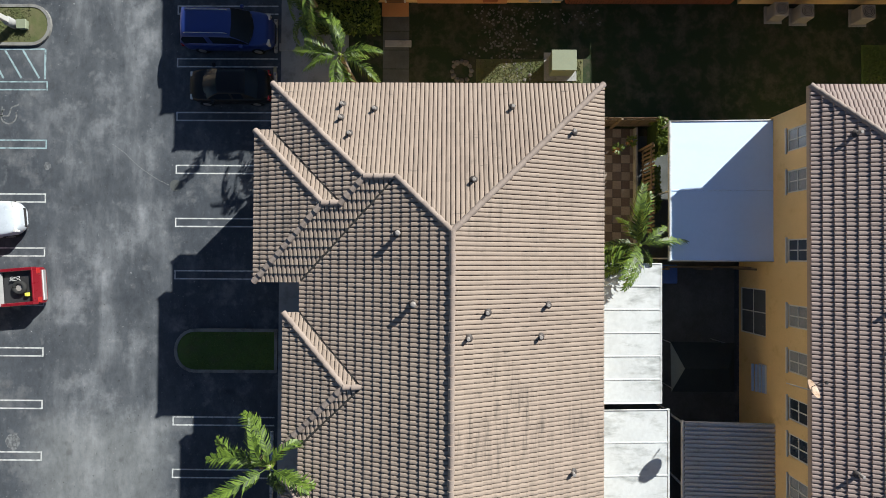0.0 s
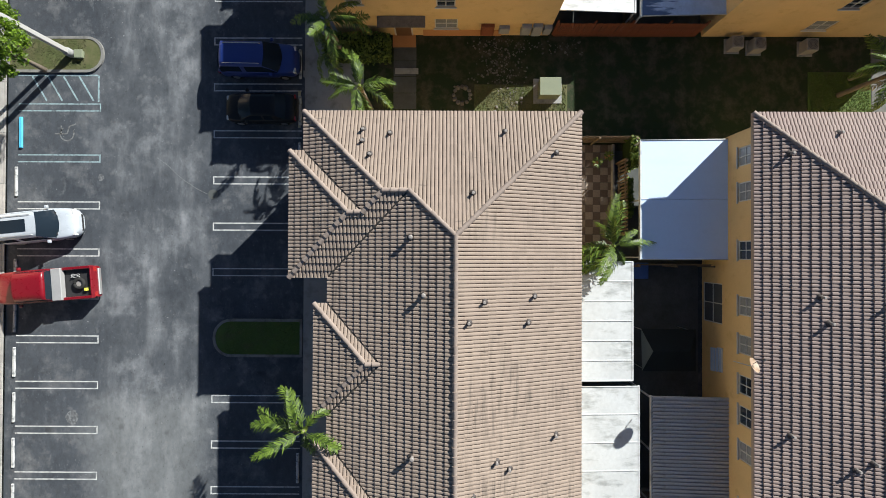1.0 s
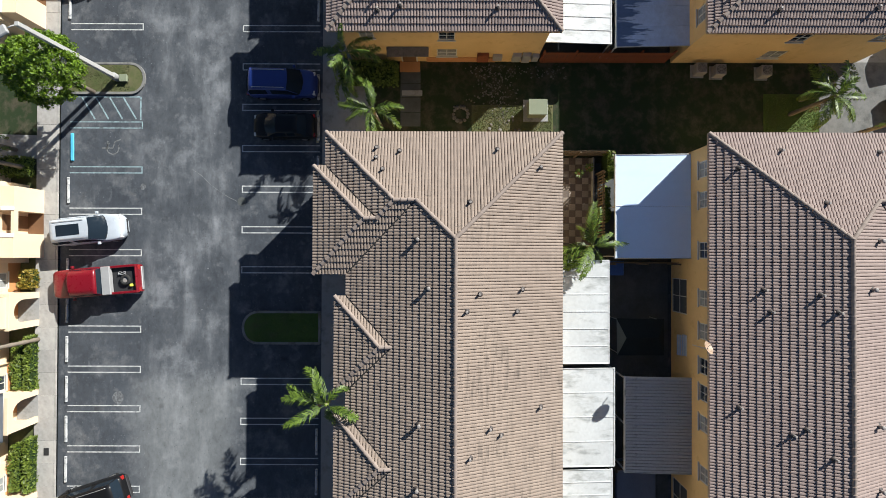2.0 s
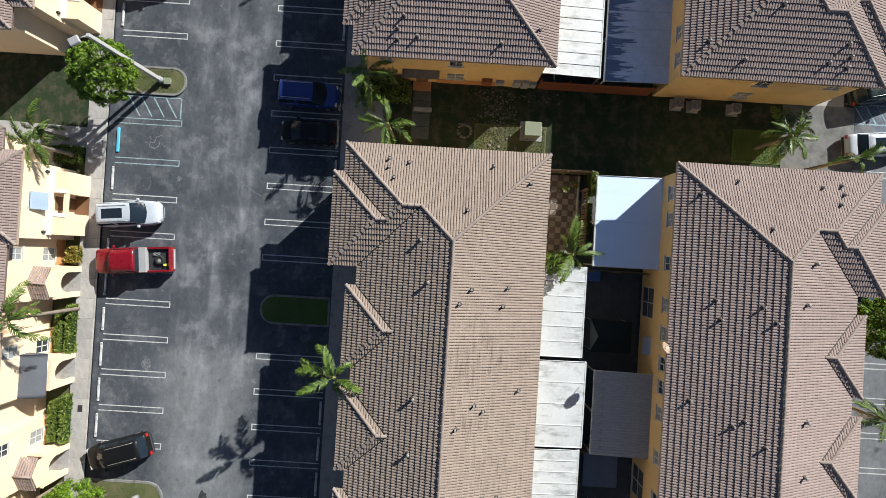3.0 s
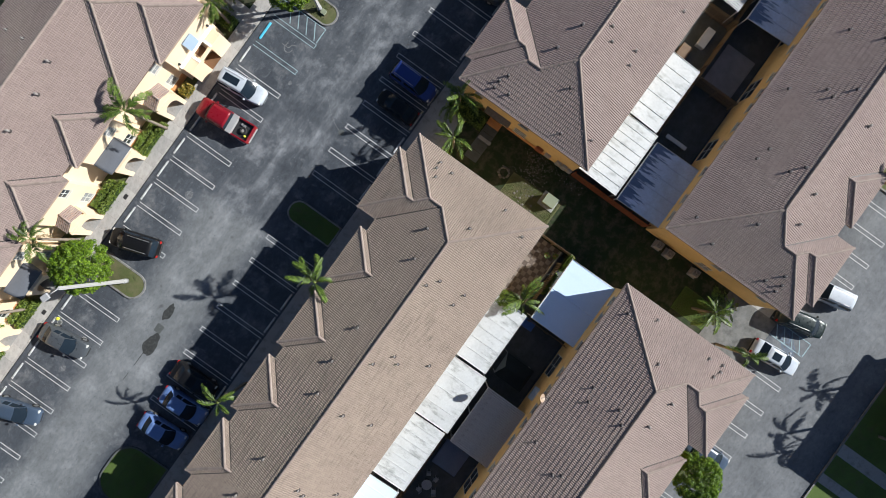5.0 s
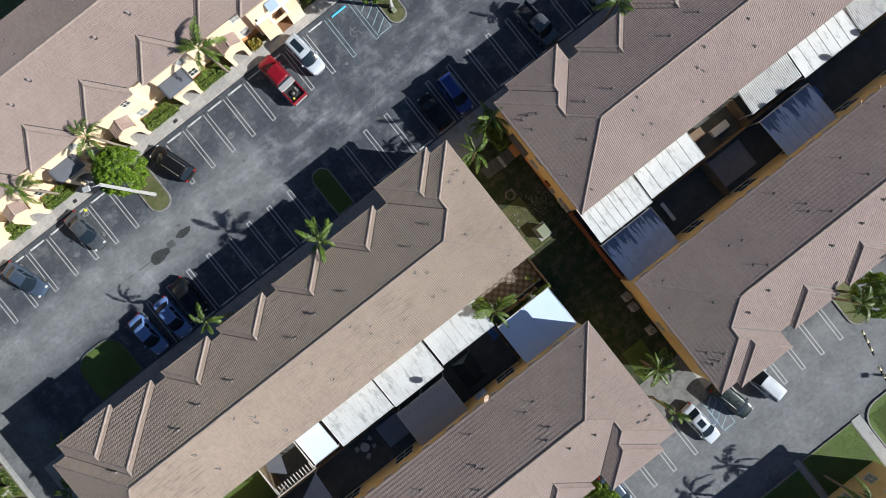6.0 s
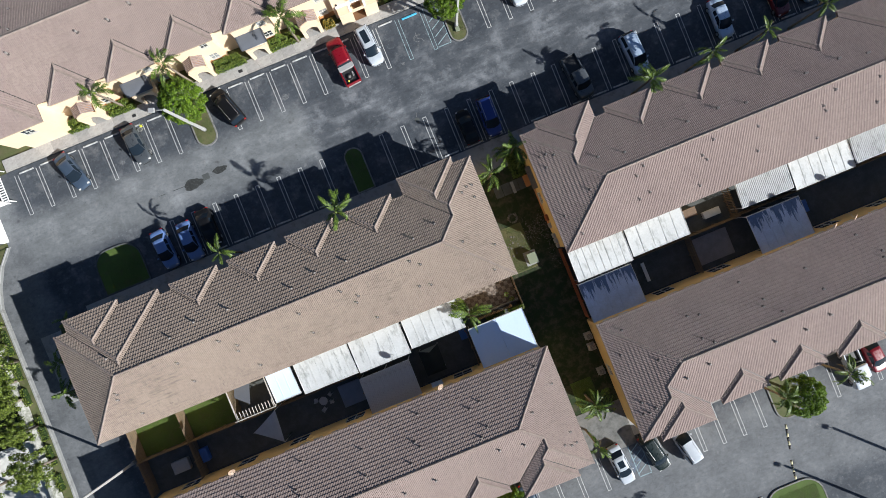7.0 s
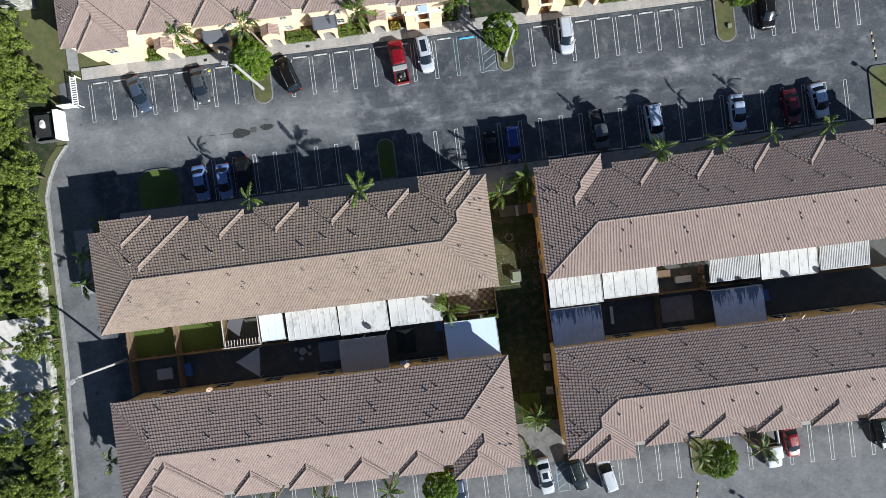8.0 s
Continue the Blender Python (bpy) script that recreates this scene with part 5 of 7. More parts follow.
fence(-40.3, -9.85, -27.5, -9.85)
fence(-27.5, -9.95, -12.4, -9.95)
fence(2.3, -9.35, 6.6, -9.35, gap=0.2, label="light slatted timber fence beside the checkered patio")
fence(7.9, -9.9, 7.9, -5.6, label="weathered timber fence at the end of the yard")
fence(-40.2, -9.8, -40.2, -5.7)
fence(-34.05, -9.8, -34.05, -5.7)
fence(-27.6, -9.8, -27.6, -5.7, label="pale slatted fence between the lawn and the pergola")
fence(-34.0, -14.2, -34.0, -10.0)
fence(-12.9, -14.2, -12.9, -10.1)
fence(0.6, -14.2, 0.6, -10.0)
fence(14.35, -5.4, 14.35, -14.0, REDBOARD, REDWOOD, label="dark red timber fence closing the yards")
fence(14.6, -9.65, 34.9, -9.65)
fence(34.9, -9.5, 60, -9.5)
fence(28.5, -9.5, 28.5, -5.6)
fence(34.8, -9.5, 34.8, -5.6, gap=0.2, label="light slatted timber fence between the yards")
fence(28.6, -14.0, 28.6, -9.8)
fence(-40.3, -14.2, -40.3, -10.0)

# checkered patio
PATIO = random_surface("patio_tile", [(0.23, 0.195, 0.165), (0.26, 0.22, 0.19), (0.30, 0.255, 0.22)], 0.85, 0.3)
PATIO_D = random_surface("dark_patio_tile", [(0.12, 0.094, 0.08), (0.145, 0.115, 0.098)], 0.85, 0.3)
ob = ground_piece("patio", rect(0.95, 7.8, -9.3, -5.05), 0.0, 0.05, YARD, "checkered brown paver patio in the yard", "patio")
for k, mat in enumerate((PATIO, PATIO_D)):
    bm = bmesh.new()
    box(bm, 0.008, 0.442, 0.008, 0.442, 0.03, 0.085, 0.008)
    mesh = mesh_of("paver", bm, mat)
    for i in range(15):
        for j in range(9):
            if (i + j) % 2 == k:
                shared("paver", mesh, ob, pose(1.0 + 0.45 * i, -9.2 + 0.45 * j, random.uniform(-0.006, 0.006)))


tagged(part("planter_wall", boxed(1.2, 7.75, -9.04, -8.93, 0.0, 0.42, 0.012), CONCRETE), "low pale wall between patio and planted bed", "low wall")


def potted_plant(x, y, seed, label):
    ob = thing("potted_plant", label, "plant", "patio plants", at=pose(x, y, 0.085))
    bm = bmesh.new()
    tube(bm, [(0, 0, 0), (0, 0, 0.28), (0, 0, 0.30)], [0.11, 0.15, 0.155], 14)
    part("pot", bm, TERRA, ob, "terracotta pot")
    rng = random.Random(seed)
    bm = bmesh.new()
    for k in range(46):
        a, q, z = rng.uniform(0, 6.28), rng.uniform(0.05, 0.30), rng.uniform(0.35, 0.75)
        base, out = Vector((q * math.cos(a) * 0.6, q * math.sin(a) * 0.6, z)), Vector((math.cos(a), math.sin(a), rng.uniform(-0.3, 0.5)))
        side = out.cross(Vector((0, 0, 1))).normalized() * 0.045
        bm.faces.new([bm.verts.new(p) for p in (base, base + out * 0.09 + side, base + out * 0.19, base + out * 0.09 - side)])
    part("leaves", bm, LEAF2, ob)


potted_plant(6.6, -7.95, 1, "small green plant in a terracotta pot")
potted_plant(7.0, -8.65, 2, "small green plant in a terracotta pot")


def bin_box(name, x, y, w, d, h, material, label, category, turn=0.0, lid=None, lid_label=""):
    ob = thing(name, label, category, at=pose(x, y, 0, 0, 0, turn))
    part("body", boxed(-w / 2, w / 2, -d / 2, d / 2, 0.05, h, 0.03), material, ob)
    part("lid", boxed(-w / 2 - 0.03, w / 2 + 0.03, -d / 2 - 0.03, d / 2 + 0.03, h, h + 0.07, 0.02), lid or material, ob, lid_label)
    return ob


PALEGREEN = surface("pale_green_enamel", (0.20, 0.225, 0.155), 0.6, 0.08, 1.5, 14)
ob = bin_box("utility_cabinet", 11.0, -5.1, 1.0, 1.2, 0.95, PALEGREEN, "pale green metal utility cabinet on a concrete pad", "utility box")
part("pad", boxed(-0.75, 0.75, -0.85, 0.85, 0.03, 0.11, 0.01), CONCRETE, ob, "concrete pad")
for x, y in ((13.75, -16.2), (13.65, -17.5), (13.6, -20.6)):
    ob = thing("air_conditioner", "grey outdoor air conditioning unit beside the wall", "air conditioner", "air conditioners", at=pose(x, y, 0.05))
    part("casing", boxed(-0.36, 0.36, -0.36, 0.36, 0.05, 0.75, 0.03), surface("unit_grey", (0.30, 0.29, 0.27), 0.6, 0.1, 2, 14), ob)
    bm = bmesh.new()
    for r in (0.12, 0.2, 0.28):
        ringp = [(r * math.cos(a), r * math.sin(a), 0.77) for a in np.linspace(0, math.tau, 17)]
        tube(bm, ringp, [0.012] * 17, 5)
    part("fan_grille", bm, PLASTIC, ob)
    part("pad", boxed(-0.45, 0.45, -0.45, 0.45, -0.02, 0.05), CONCRETE, ob)

GREYPL = surface("grey_plastic", (0.32, 0.32, 0.32), 0.5, 0.1, 2, 16)
RUBBLE = surface("pale_rubble", (0.17, 0.16, 0.145), 0.9, 0.2, 2, 20, island=0.5)
OLDROOF = surface("weathered_canopy", (0.16, 0.145, 0.13), 0.85, 0.25, 1.2, 14, stain=(0.08, 0.07, 0.06))
# ring of stones round a dug bed in the passage
ROCK = random_surface("field_stone", [(0.10, 0.09, 0.08), (0.15, 0.14, 0.125), (0.19, 0.18, 0.16)], 0.9, 0.5)


def stone_mesh(seed):
    bm = bmesh.new()
    bmesh.ops.create_icosphere(bm, subdivisions=2, radius=0.13)
    for v in bm.verts:
        v.co *= 1 + 0.35 * noise.noise(v.co * 7 + Vector((seed, 0, 0)))
        v.co.z *= 0.65
    return mesh_of("stone", bm, ROCK)


STONES = [stone_mesh(i * 3.1) for i in range(3)]
for cx, cy, r, n in ((10.75, 0.05, 0.5, 12),):
    ob = thing("stone_ring", "ring of small stones round a planted bed", "garden bed", "stone rings", at=pose(cx, cy, 0.05))
    for i in range(n):
        a = math.tau * i / n + random.uniform(-0.1, 0.1)
        shared("stone", STONES[i % 3], ob, pose(r * math.cos(a), r * math.sin(a), 0.03, 0, 0, random.uniform(0, 360)) @ Matrix.Scale(random.uniform(0.8, 1.3), 4))
    out = [(0.42 * math.cos(a), 0.42 * math.sin(a)) for a in np.linspace(0, math.tau, 13)[:-1]]
    part("soil", slabbed(out, -0.02, 0.03), SOIL, ob)
for x, y, w, d in ((12.2, 3.4, 0.35, 1.4), (12.0, 9.0, 0.4, 1.3)):
    tagged(part("stepping_slab", boxed(x - w / 2, x + w / 2, y - d / 2, y + d / 2, 0.03, 0.13, 0.015), CONCRETE), "pale concrete slab laid on the ground", "slab", "stepping slabs")
for i in range(16):
    x, y = random.uniform(8.6, 10.6), random.uniform(-4.2, -1.8)
    tagged(shared("stone", STONES[i % 3], None, pose(x, y, 0.09, 0, 0, random.uniform(0, 360)) @ Matrix.Scale(random.uniform(0.5, 1.1), 4)), "small grey stone lying on the grass", "stone", "loose stones")


# the end wall beside the passage
canopy = tagged(part("door_canopy", (lambda b: (box(b, -0.6, 0, 2.2, 4.9, -0.05, 0.05, 0.01), b)[-1])(bmesh.new()), OLDROOF, None, "", pose(14.39, 0, 2.5, 0, -14, 0)), "weathered grey canopy over the side door", "canopy")
ob = thing("side_door", "brown side door with a reddish step at the passage", "door", kind="structure", at=pose(14.39, 3.55, 0))
part("leaf", boxed(-0.06, 0.0, -0.45, 0.45, 0.12, 2.1, 0.01), DOOR, ob)
part("frame", boxed(-0.04, 0.0, -0.55, -0.46, 0.12, 2.18, 0.005), FRAME, ob)
part("frame", boxed(-0.04, 0.0, 0.46, 0.55, 0.12, 2.18, 0.005), FRAME, ob)
part("step", boxed(-0.75, 0.0, -0.7, 0.7, 0.0, 0.12, 0.01), TERRA, ob, "reddish step")
tagged(part("wall_band", boxed(14.355, 14.397, -2.3, 2.4, 0.0, 0.80, 0.01), TERRA), "terracotta painted band along the wall foot", "wall band", kind="structure")
for y0, y1, z0, z1, mat, label in ((-1.76, -1.0, 0.55, 1.6, REDWOOD, "reddish brown electric cupboard on the wall"), (-2.66, -2.06, 0.8, 1.4, GREYPL, "small grey meter box on the wall"),
                                   (-3.9, -3.35, 0.6, 1.6, GREYPL, "grey meter cabinet on the wall"), (-4.55, -4.0, 0.5, 1.65, GREYPL, "grey meter cabinet on the wall"), (-5.1, -4.65, 0.7, 1.5, GREYPL, "grey meter cabinet on the wall")):
    ob = tagged(part("meter_cabinet", boxed(14.15, 14.397, y0, y1, z0, z1, 0.015), mat), label, "cabinet", "meter cabinets")
    part("cabinet_door", boxed(14.13, 14.149, y0 + 0.05, y1 - 0.05, z0 + 0.05, z1 - 0.05, 0.004), mat, ob)
for k in range(4):
    tagged(part("path_slab", boxed(9.9 + 1.0 * k, 10.86 + 1.0 * k, 2.82, 4.2, 0.0, 0.075, 0.01), YARD), "dark worn concrete slab of the side path", "slab", "path slabs")
rng = np.random.default_rng(21)
vs, fs = [], []
for k in range(420):
    if k < 260:
        x, y = rng.uniform(11.2, 14.2), rng.normal(-2.2, 0.8)
    elif k < 330:
        x, y = rng.uniform(13.2, 14.2), rng.uniform(-7.2, -2.5)
    else:
        x, y = rng.uniform(9.9, 11.2), rng.normal(-2.8, 0.5)
    r, n = rng.uniform(0.025, 0.085), len(vs)
    a = rng.uniform(0, 6.28)
    ring = [(x + r * rng.uniform(0.7, 1.2) * math.cos(a + t), y + r * rng.uniform(0.7, 1.2) * math.sin(a + t)) for t in np.linspace(0, math.tau, 7)[:-1]]
    vs += [(*p, 0.04) for p in ring] + [(x + (p[0] - x) * 0.6, y + (p[1] - y) * 0.6, 0.05 + r * 0.45) for p in ring]
    fs += [(n + i, n + (i + 1) % 6, n + 6 + (i + 1) % 6, n + 6 + i) for i in range(6)] + [tuple(n + 6 + i for i in range(6))]
raw("gravel", vs, fs, RUBBLE, None, "pale broken stones scattered over the passage soil", "stuff")


# shade sail, tables and loose things in the yards
SAILCLOTH = surface("sail_cloth", (0.34, 0.35, 0.37), 0.8, 0.1, 0.8, 14)
def shade_sail(p, q, r, label):
    ob = thing("shade_sail", label, "shade sail")
    bm = bmesh.new()
    a, b, c = Vector(p), Vector(q), Vector(r)
    n = 8
    grid = {}
    for i in range(n + 1):
        for j in range(n + 1 - i):
            u, v = i / n, j / n
            s = a * (1 - u - v) + b * u + c * v
            s.z -= 2.2 * u * v * (1 - u - v) + 0.25 * (u * (1 - u) + v * (1 - v)) * 0.5
            grid[i, j] = bm.verts.new(s)
    for i in range(n):
        for j in range(n - i):
            bm.faces.new((grid[i, j], grid[i + 1, j], grid[i, j + 1]))
            if i + j < n - 1:
                bm.faces.new((grid[i + 1, j], grid[i + 1, j + 1], grid[i, j + 1]))
    bm.normal_update()
    bmesh.ops.solidify(bm, geom=bm.faces[:], thickness=0.008)
    part("cloth", bm, SAILCLOTH, ob)
    for k in (a, b, c):
        bm = bmesh.new()
        tube(bm, [(k.x, k.y, 0), (k.x, k.y, k.z + 0.05)], [0.035, 0.035], 8)
        part("post", bm, STEEL, ob)


shade_sail((-26.2, -11.5, 2.3), (-22.9, -9.9, 2.6), (-23.2, -13.7, 2.6), "grey triangular shade sail on three posts")

ob = thing("garden_canopy", "dark green-grey canvas garden canopy on four posts", "canopy")
bm = bmesh.new()
eave = [bm.verts.new(p) for p in ((-3.0, -10.0, 2.0), (-5.4, -10.05, 2.0), (-5.4, -13.1, 1.95), (-3.05, -13.1, 1.95))]
peak = [bm.verts.new(p) for p in ((-4.2, -10.5, 2.42), (-4.2, -12.6, 2.38))]
for f in ((eave[1], eave[2], peak[1], peak[0]), (eave[2], eave[3], peak[1]), (eave[3], eave[0], peak[0], peak[1])):
    bm.faces.new(f)
bmesh.ops.solidify(bm, geom=bm.faces[:], thickness=0.012)
part("canvas", bm, surface("dark_canvas", (0.030, 0.036, 0.034), 0.8, 0.15, 1.2, 14), ob)
# this end face is coloured paler to stand in for skylight falling on it
bm = bmesh.new()
bm.faces.new([bm.verts.new(p) for p in ((-3.0, -10.0, 2.004), (-4.2, -10.5, 2.424), (-5.4, -10.05, 2.004))][::-1])
bmesh.ops.solidify(bm, geom=bm.faces[:], thickness=0.012)
part("end_flap", bm, surface("pale_canvas", (0.20, 0.22, 0.205), 0.8, 0.12, 1.2, 14), ob, "canopy end face, its paler colour standing for skylight")
for x, y in ((-3.1, -10.15), (-5.3, -10.2), (-5.3, -12.95), (-3.15, -12.95)):
    bm = bmesh.new()
    tube(bm, [(x, y, 0.03), (x, y, 1.97)], [0.025, 0.025], 8)
    part("post", bm, STEEL, ob)


def round_table(x, y, material, label):
    ob = thing("garden_table", label, "table", at=pose(x, y, 0.03))
    bm = bmesh.new()
    tube(bm, [(0, 0, 0.70), (0, 0, 0.73)], [0.5, 0.5], 24)
    part("tabletop", bm, material, ob)
    bm = bmesh.new()
    tube(bm, [(0, 0, 0.04), (0, 0, 0.70)], [0.035, 0.035], 10)
    part("stem", bm, PLASTIC, ob)
    bm = bmesh.new()
    tube(bm, [(0, 0, 0.0), (0, 0, 0.04)], [0.28, 0.24], 16)
    part("foot", bm, PLASTIC, ob)


def stool(x, y, material, label):
    ob = thing("garden_chair", label, "chair", "yard chairs", at=pose(x, y, 0.03, 0, 0, random.uniform(0, 360)))
    part("seat", boxed(-0.22, 0.22, -0.22, 0.22, 0.42, 0.46, 0.015), material, ob)
    part("backrest", boxed(-0.22, 0.22, 0.19, 0.23, 0.47, 0.85, 0.015), material, ob)
    for i in (-0.18, 0.18):
        for j in (-0.18, 0.18):
            part("leg", boxed(i - 0.02, i + 0.02, j - 0.02, j + 0.02, 0, 0.42), material, ob)


WHITEPL = surface("white_plastic", (0.62, 0.62, 0.60), 0.5, 0.08, 2, 16)
BLUEPL = surface("blue_plastic", (0.06, 0.13, 0.36), 0.45, 0.15, 2, 16)
round_table(-18.0, -11.4, GREYPL, "round grey garden table in a shaded yard")
for x, y in ((-18.9, -11.1), (-17.1, -11.0), (-17.2, -11.9), (-18.3, -12.4)):
    stool(x, y, GREYPL, "grey plastic garden chair by the table")
for x, y, w, d, h, mat, label in ((-14.4, -11.9, 3.2, 2.6, 0.32, surface("pool_blue", (0.16, 0.19, 0.25), 0.4, 0.15, 1, 12), "low grey-blue paddling pool cover in the yard"),
                                  (0.2, -10.4, 0.9, 1.1, 0.6, BLUEPL, "blue plastic storage tub under the eaves"),
                                  (-33.4, -12.0, 0.8, 1.6, 0.7, BLUEPL, "blue plastic storage chest beside the fence"),
                                  (-36.5, -12.2, 2.0, 1.4, 0.6, GREYPL, "grey covered heap in a shaded yard"),
                                  (42.6, -11.6, 1.5, 1.4, 0.55, BLUEPL, "blue plastic cover on a heap in the yard"),
                                  (29.8, -7.2, 2.2, 1.0, 0.7, surface("brown_crate", (0.16, 0.11, 0.075), 0.8, 0.2, 2, 12), "brown timber crate in the yard"),
                                  (32.6, -8.2, 2.0, 0.8, 0.55, WHITEPL, "pale covered bench in the yard"),
                                  (31.5, -12.0, 4.2, 3.2, 0.14, surface("deck_grey", (0.22, 0.22, 0.23), 0.7, 0.2, 1, 12), "low grey deck in a shaded yard")):
    o = thing("yard_cover" if "cover" in label else "yard_box", label, "yard storage", at=pose(x, y, 0.03))
    part("body", boxed(-w / 2, w / 2, -d / 2, d / 2, 0, h * 0.8, 0.03), mat, o)
    part("top", boxed(-w / 2 - 0.03, w / 2 + 0.03, -d / 2 - 0.03, d / 2 + 0.03, h * 0.8, h, 0.03), mat, o)
tagged(part("bench_board", boxed(22.6, 23.0, -12.9, -10.6, 0.42, 0.5, 0.01), WHITEPL), "white plank resting on blocks in a yard", "plank")
for y in (-12.6, -10.9):
    tagged(part("block", boxed(22.62, 22.98, y - 0.15, y + 0.15, 0.03, 0.42, 0.02), CONCRETE), "concrete block under the plank", "block", "blocks")
ob = thing("louvre_shutter", "pale blue slatted louvre shutter on the back wall", "shutter", at=pose(-4.05, -14.44, 1.75))
part("frame", boxed(-1.36, 0.0, -0.02, 0.05, -0.02, 0.50, 0.01), FRAME, ob)
for k in range(4):
    part("slat", boxed(-1.34, -0.02, 0.0, 0.115, -0.01, 0.012, 0.004), SHUTTER, ob, "", pose(0, 0.05 + 0.09 * k, 0.46 - 0.13 * k, -24, 0, 0))
for x, y in ((-4.1, -13.55), (-28.0, -13.55), (41.1, -13.55), (43.4, -13.55), (49.3, -13.6), (53.4, -13.6)):
    satellite_dish(x, y, 6.05, 42)


# ---- lamps ----
def street_lamp(x, y, arm_dx, arm_dy, h=8.7, z=0.1):
    ob = thing("street_lamp", "tall pale lamp post with one flat lamp head", "street lamp", "lamp posts", at=pose(x, y, z))
    bm = bmesh.new()
    box(bm, -0.14, 0.14, -0.14, 0.14, 0, h, 0.015)
    for v in bm.verts:
        v.co.x, v.co.y = v.co.x * (1 - 0.2 * v.co.z / h), v.co.y * (1 - 0.2 * v.co.z / h)
    part("pole", bm, POLE, ob)
    bm = bmesh.new()
    tube(bm, [(0, 0, 0), (0, 0, 0.5), (0, 0, 0.55)], [0.24, 0.24, 0.16], 14)
    part("base", bm, CONCRETE, ob)
    d = Vector((arm_dx, arm_dy, 0))
    bm = bmesh.new()
    tube(bm, [(0, 0, h - 0.1), d * 0.5 + Vector((0, 0, h + 0.02)), d + Vector((0, 0, h + 0.05))], [0.04, 0.035, 0.03], 8)
    part("arm", bm, POLE, ob)
    turn = Matrix.Translation(d + Vector((0, 0, h + 0.05))) @ Matrix.Rotation(math.atan2(arm_dy, arm_dx), 4, "Z")
    bm = bmesh.new()
    box(bm, -0.05, 0.62, -0.26, 0.26, -0.10, 0.10, 0.05)
    head = part("lamp_head", bm, GREYPL, ob, "grey flat lamp head", turn)
    part("diffuser", boxed(0.05, 0.52, -0.2, 0.2, -0.115, -0.101), LAMPGLASS, head)


street_lamp(13.15, 23.65, -0.3, 0.5, 8.2)
street_lamp(-19.0, 23.5, -0.9, 0.3)
street_lamp(-41.7, -9.8, -0.5, -0.3, z=0.0)
street_lamp(40.6, -50.2, -0.5, 0.3, z=0.0)
street_lamp(47.6, -48.2, -0.5, 0.3, z=0.0)
street_lamp(70.0, 5.8, -0.5, 0.3, z=0.0)
for x, y in ((13.1, 23.15), (42.6, 23.9)):
    bin_box("junction_box", x, y, 0.45, 0.45, 0.28, PALEGREEN, "small pale utility box set in the grass", "utility box")
tagged(part("manhole", (lambda b: (tube(b, [(0, 0, 0.0), (0, 0, 0.006)], [0.3, 0.3], 20), b)[-1])(bmesh.new()), YARD, None, "", pose(4.7, 15.1, 0)), "round worn manhole cover in the asphalt", "manhole", kind="structure")
tagged(part("access_cover", boxed(-12.7, -12.2, 28.1, 28.45, 0.11, 0.15, 0.01), PLASTIC), "dark access cover set in the pavement", "lid")
tagged(part("access_cover", boxed(-26.3, -25.85, 28.0, 28.35, 0.11, 0.15, 0.01), PLASTIC), "dark access cover set in the pavement", "lid")

for x, y in ((-26.05, 26.45), (-26.03, 23.6)):
    bm = bmesh.new()
    tube(bm, [(0, 0, 0.0), (0, 0, 0.012)], [0.26, 0.25], 20)
    ob = tagged(part("manhole_cover", bm, CONCRETE, None, "", pose(x, y, 0)), "round cover with a pale ring in the asphalt", "manhole", "round covers")
    bm = bmesh.new()
    tube(bm, [(0, 0, 0.012), (0, 0, 0.02)], [0.18, 0.175], 18)
    part("lid", bm, YARD, ob, "dark iron lid")
tagged(part("marker_block", boxed(-25.92, -25.68, 26.62, 26.86, 0.0, 0.22, 0.02), surface("marker_yellow", (0.55, 0.55, 0.06), 0.6, 0.1, 3, 20)), "small bright yellow marker block beside the bay", "marker")


# ---- cars ----
def loft(bm, stations):
    """A closed skin through the stations, each a list of points of one side from the bottom to the middle of the top."""
    rings = []
    for pts in stations:
        rings.append([bm.verts.new(p) for p in pts] + [bm.verts.new((p[0], -p[1], p[2])) for p in pts[-2::-1]])
    for r, s in zip(rings, rings[1:]):
        for k in range(len(r) - 1):
            bm.faces.new((r[k], s[k], s[k + 1], r[k + 1])).smooth = True
        bm.faces.new((r[-1], s[-1], s[0], r[0]))
    bm.faces.new(rings[0])
    bm.faces.new(rings[-1][::-1])


CAR_SHAPES = {
    # share of the length, share of the half width, height of the top
    "sedan": ([(-.5, .70, .70), (-.485, .86, .90), (-.43, .95, 1.00), (-.3, 1, 1.02), (0, 1, 1.0), (.2, 1, .97), (.3, .98, .93), (.40, .94, .86), (.45, .86, .79), (.482, .72, .70), (.5, .46, .56)], (-.37, -.20, .06, .235), 1.45, 1.82),
    "suv": ([(-.5, .66, .80), (-.488, .84, 1.0), (-.46, .94, 1.09), (-.41, .98, 1.11), (-.3, 1, 1.12), (0, 1, 1.12), (.22, 1, 1.10), (.32, .98, 1.05), (.40, .935, 1.00), (.45, .85, .95), (.483, .69, .84), (.5, .42, .68)], (-.475, -.40, .10, .26), 1.70, 1.88),
    "pickup": ([(-.5, .90, .80), (-.495, .95, .82), (-.4, .97, .82), (-.1, .97, .82), (-.06, 1, 1.10), (.22, 1, 1.12), (.32, .99, 1.10), (.43, .96, 1.05), (.475, .88, .97), (.5, .66, .78)], (-.098, -.092, .190, .275), 1.82, 1.98),
}


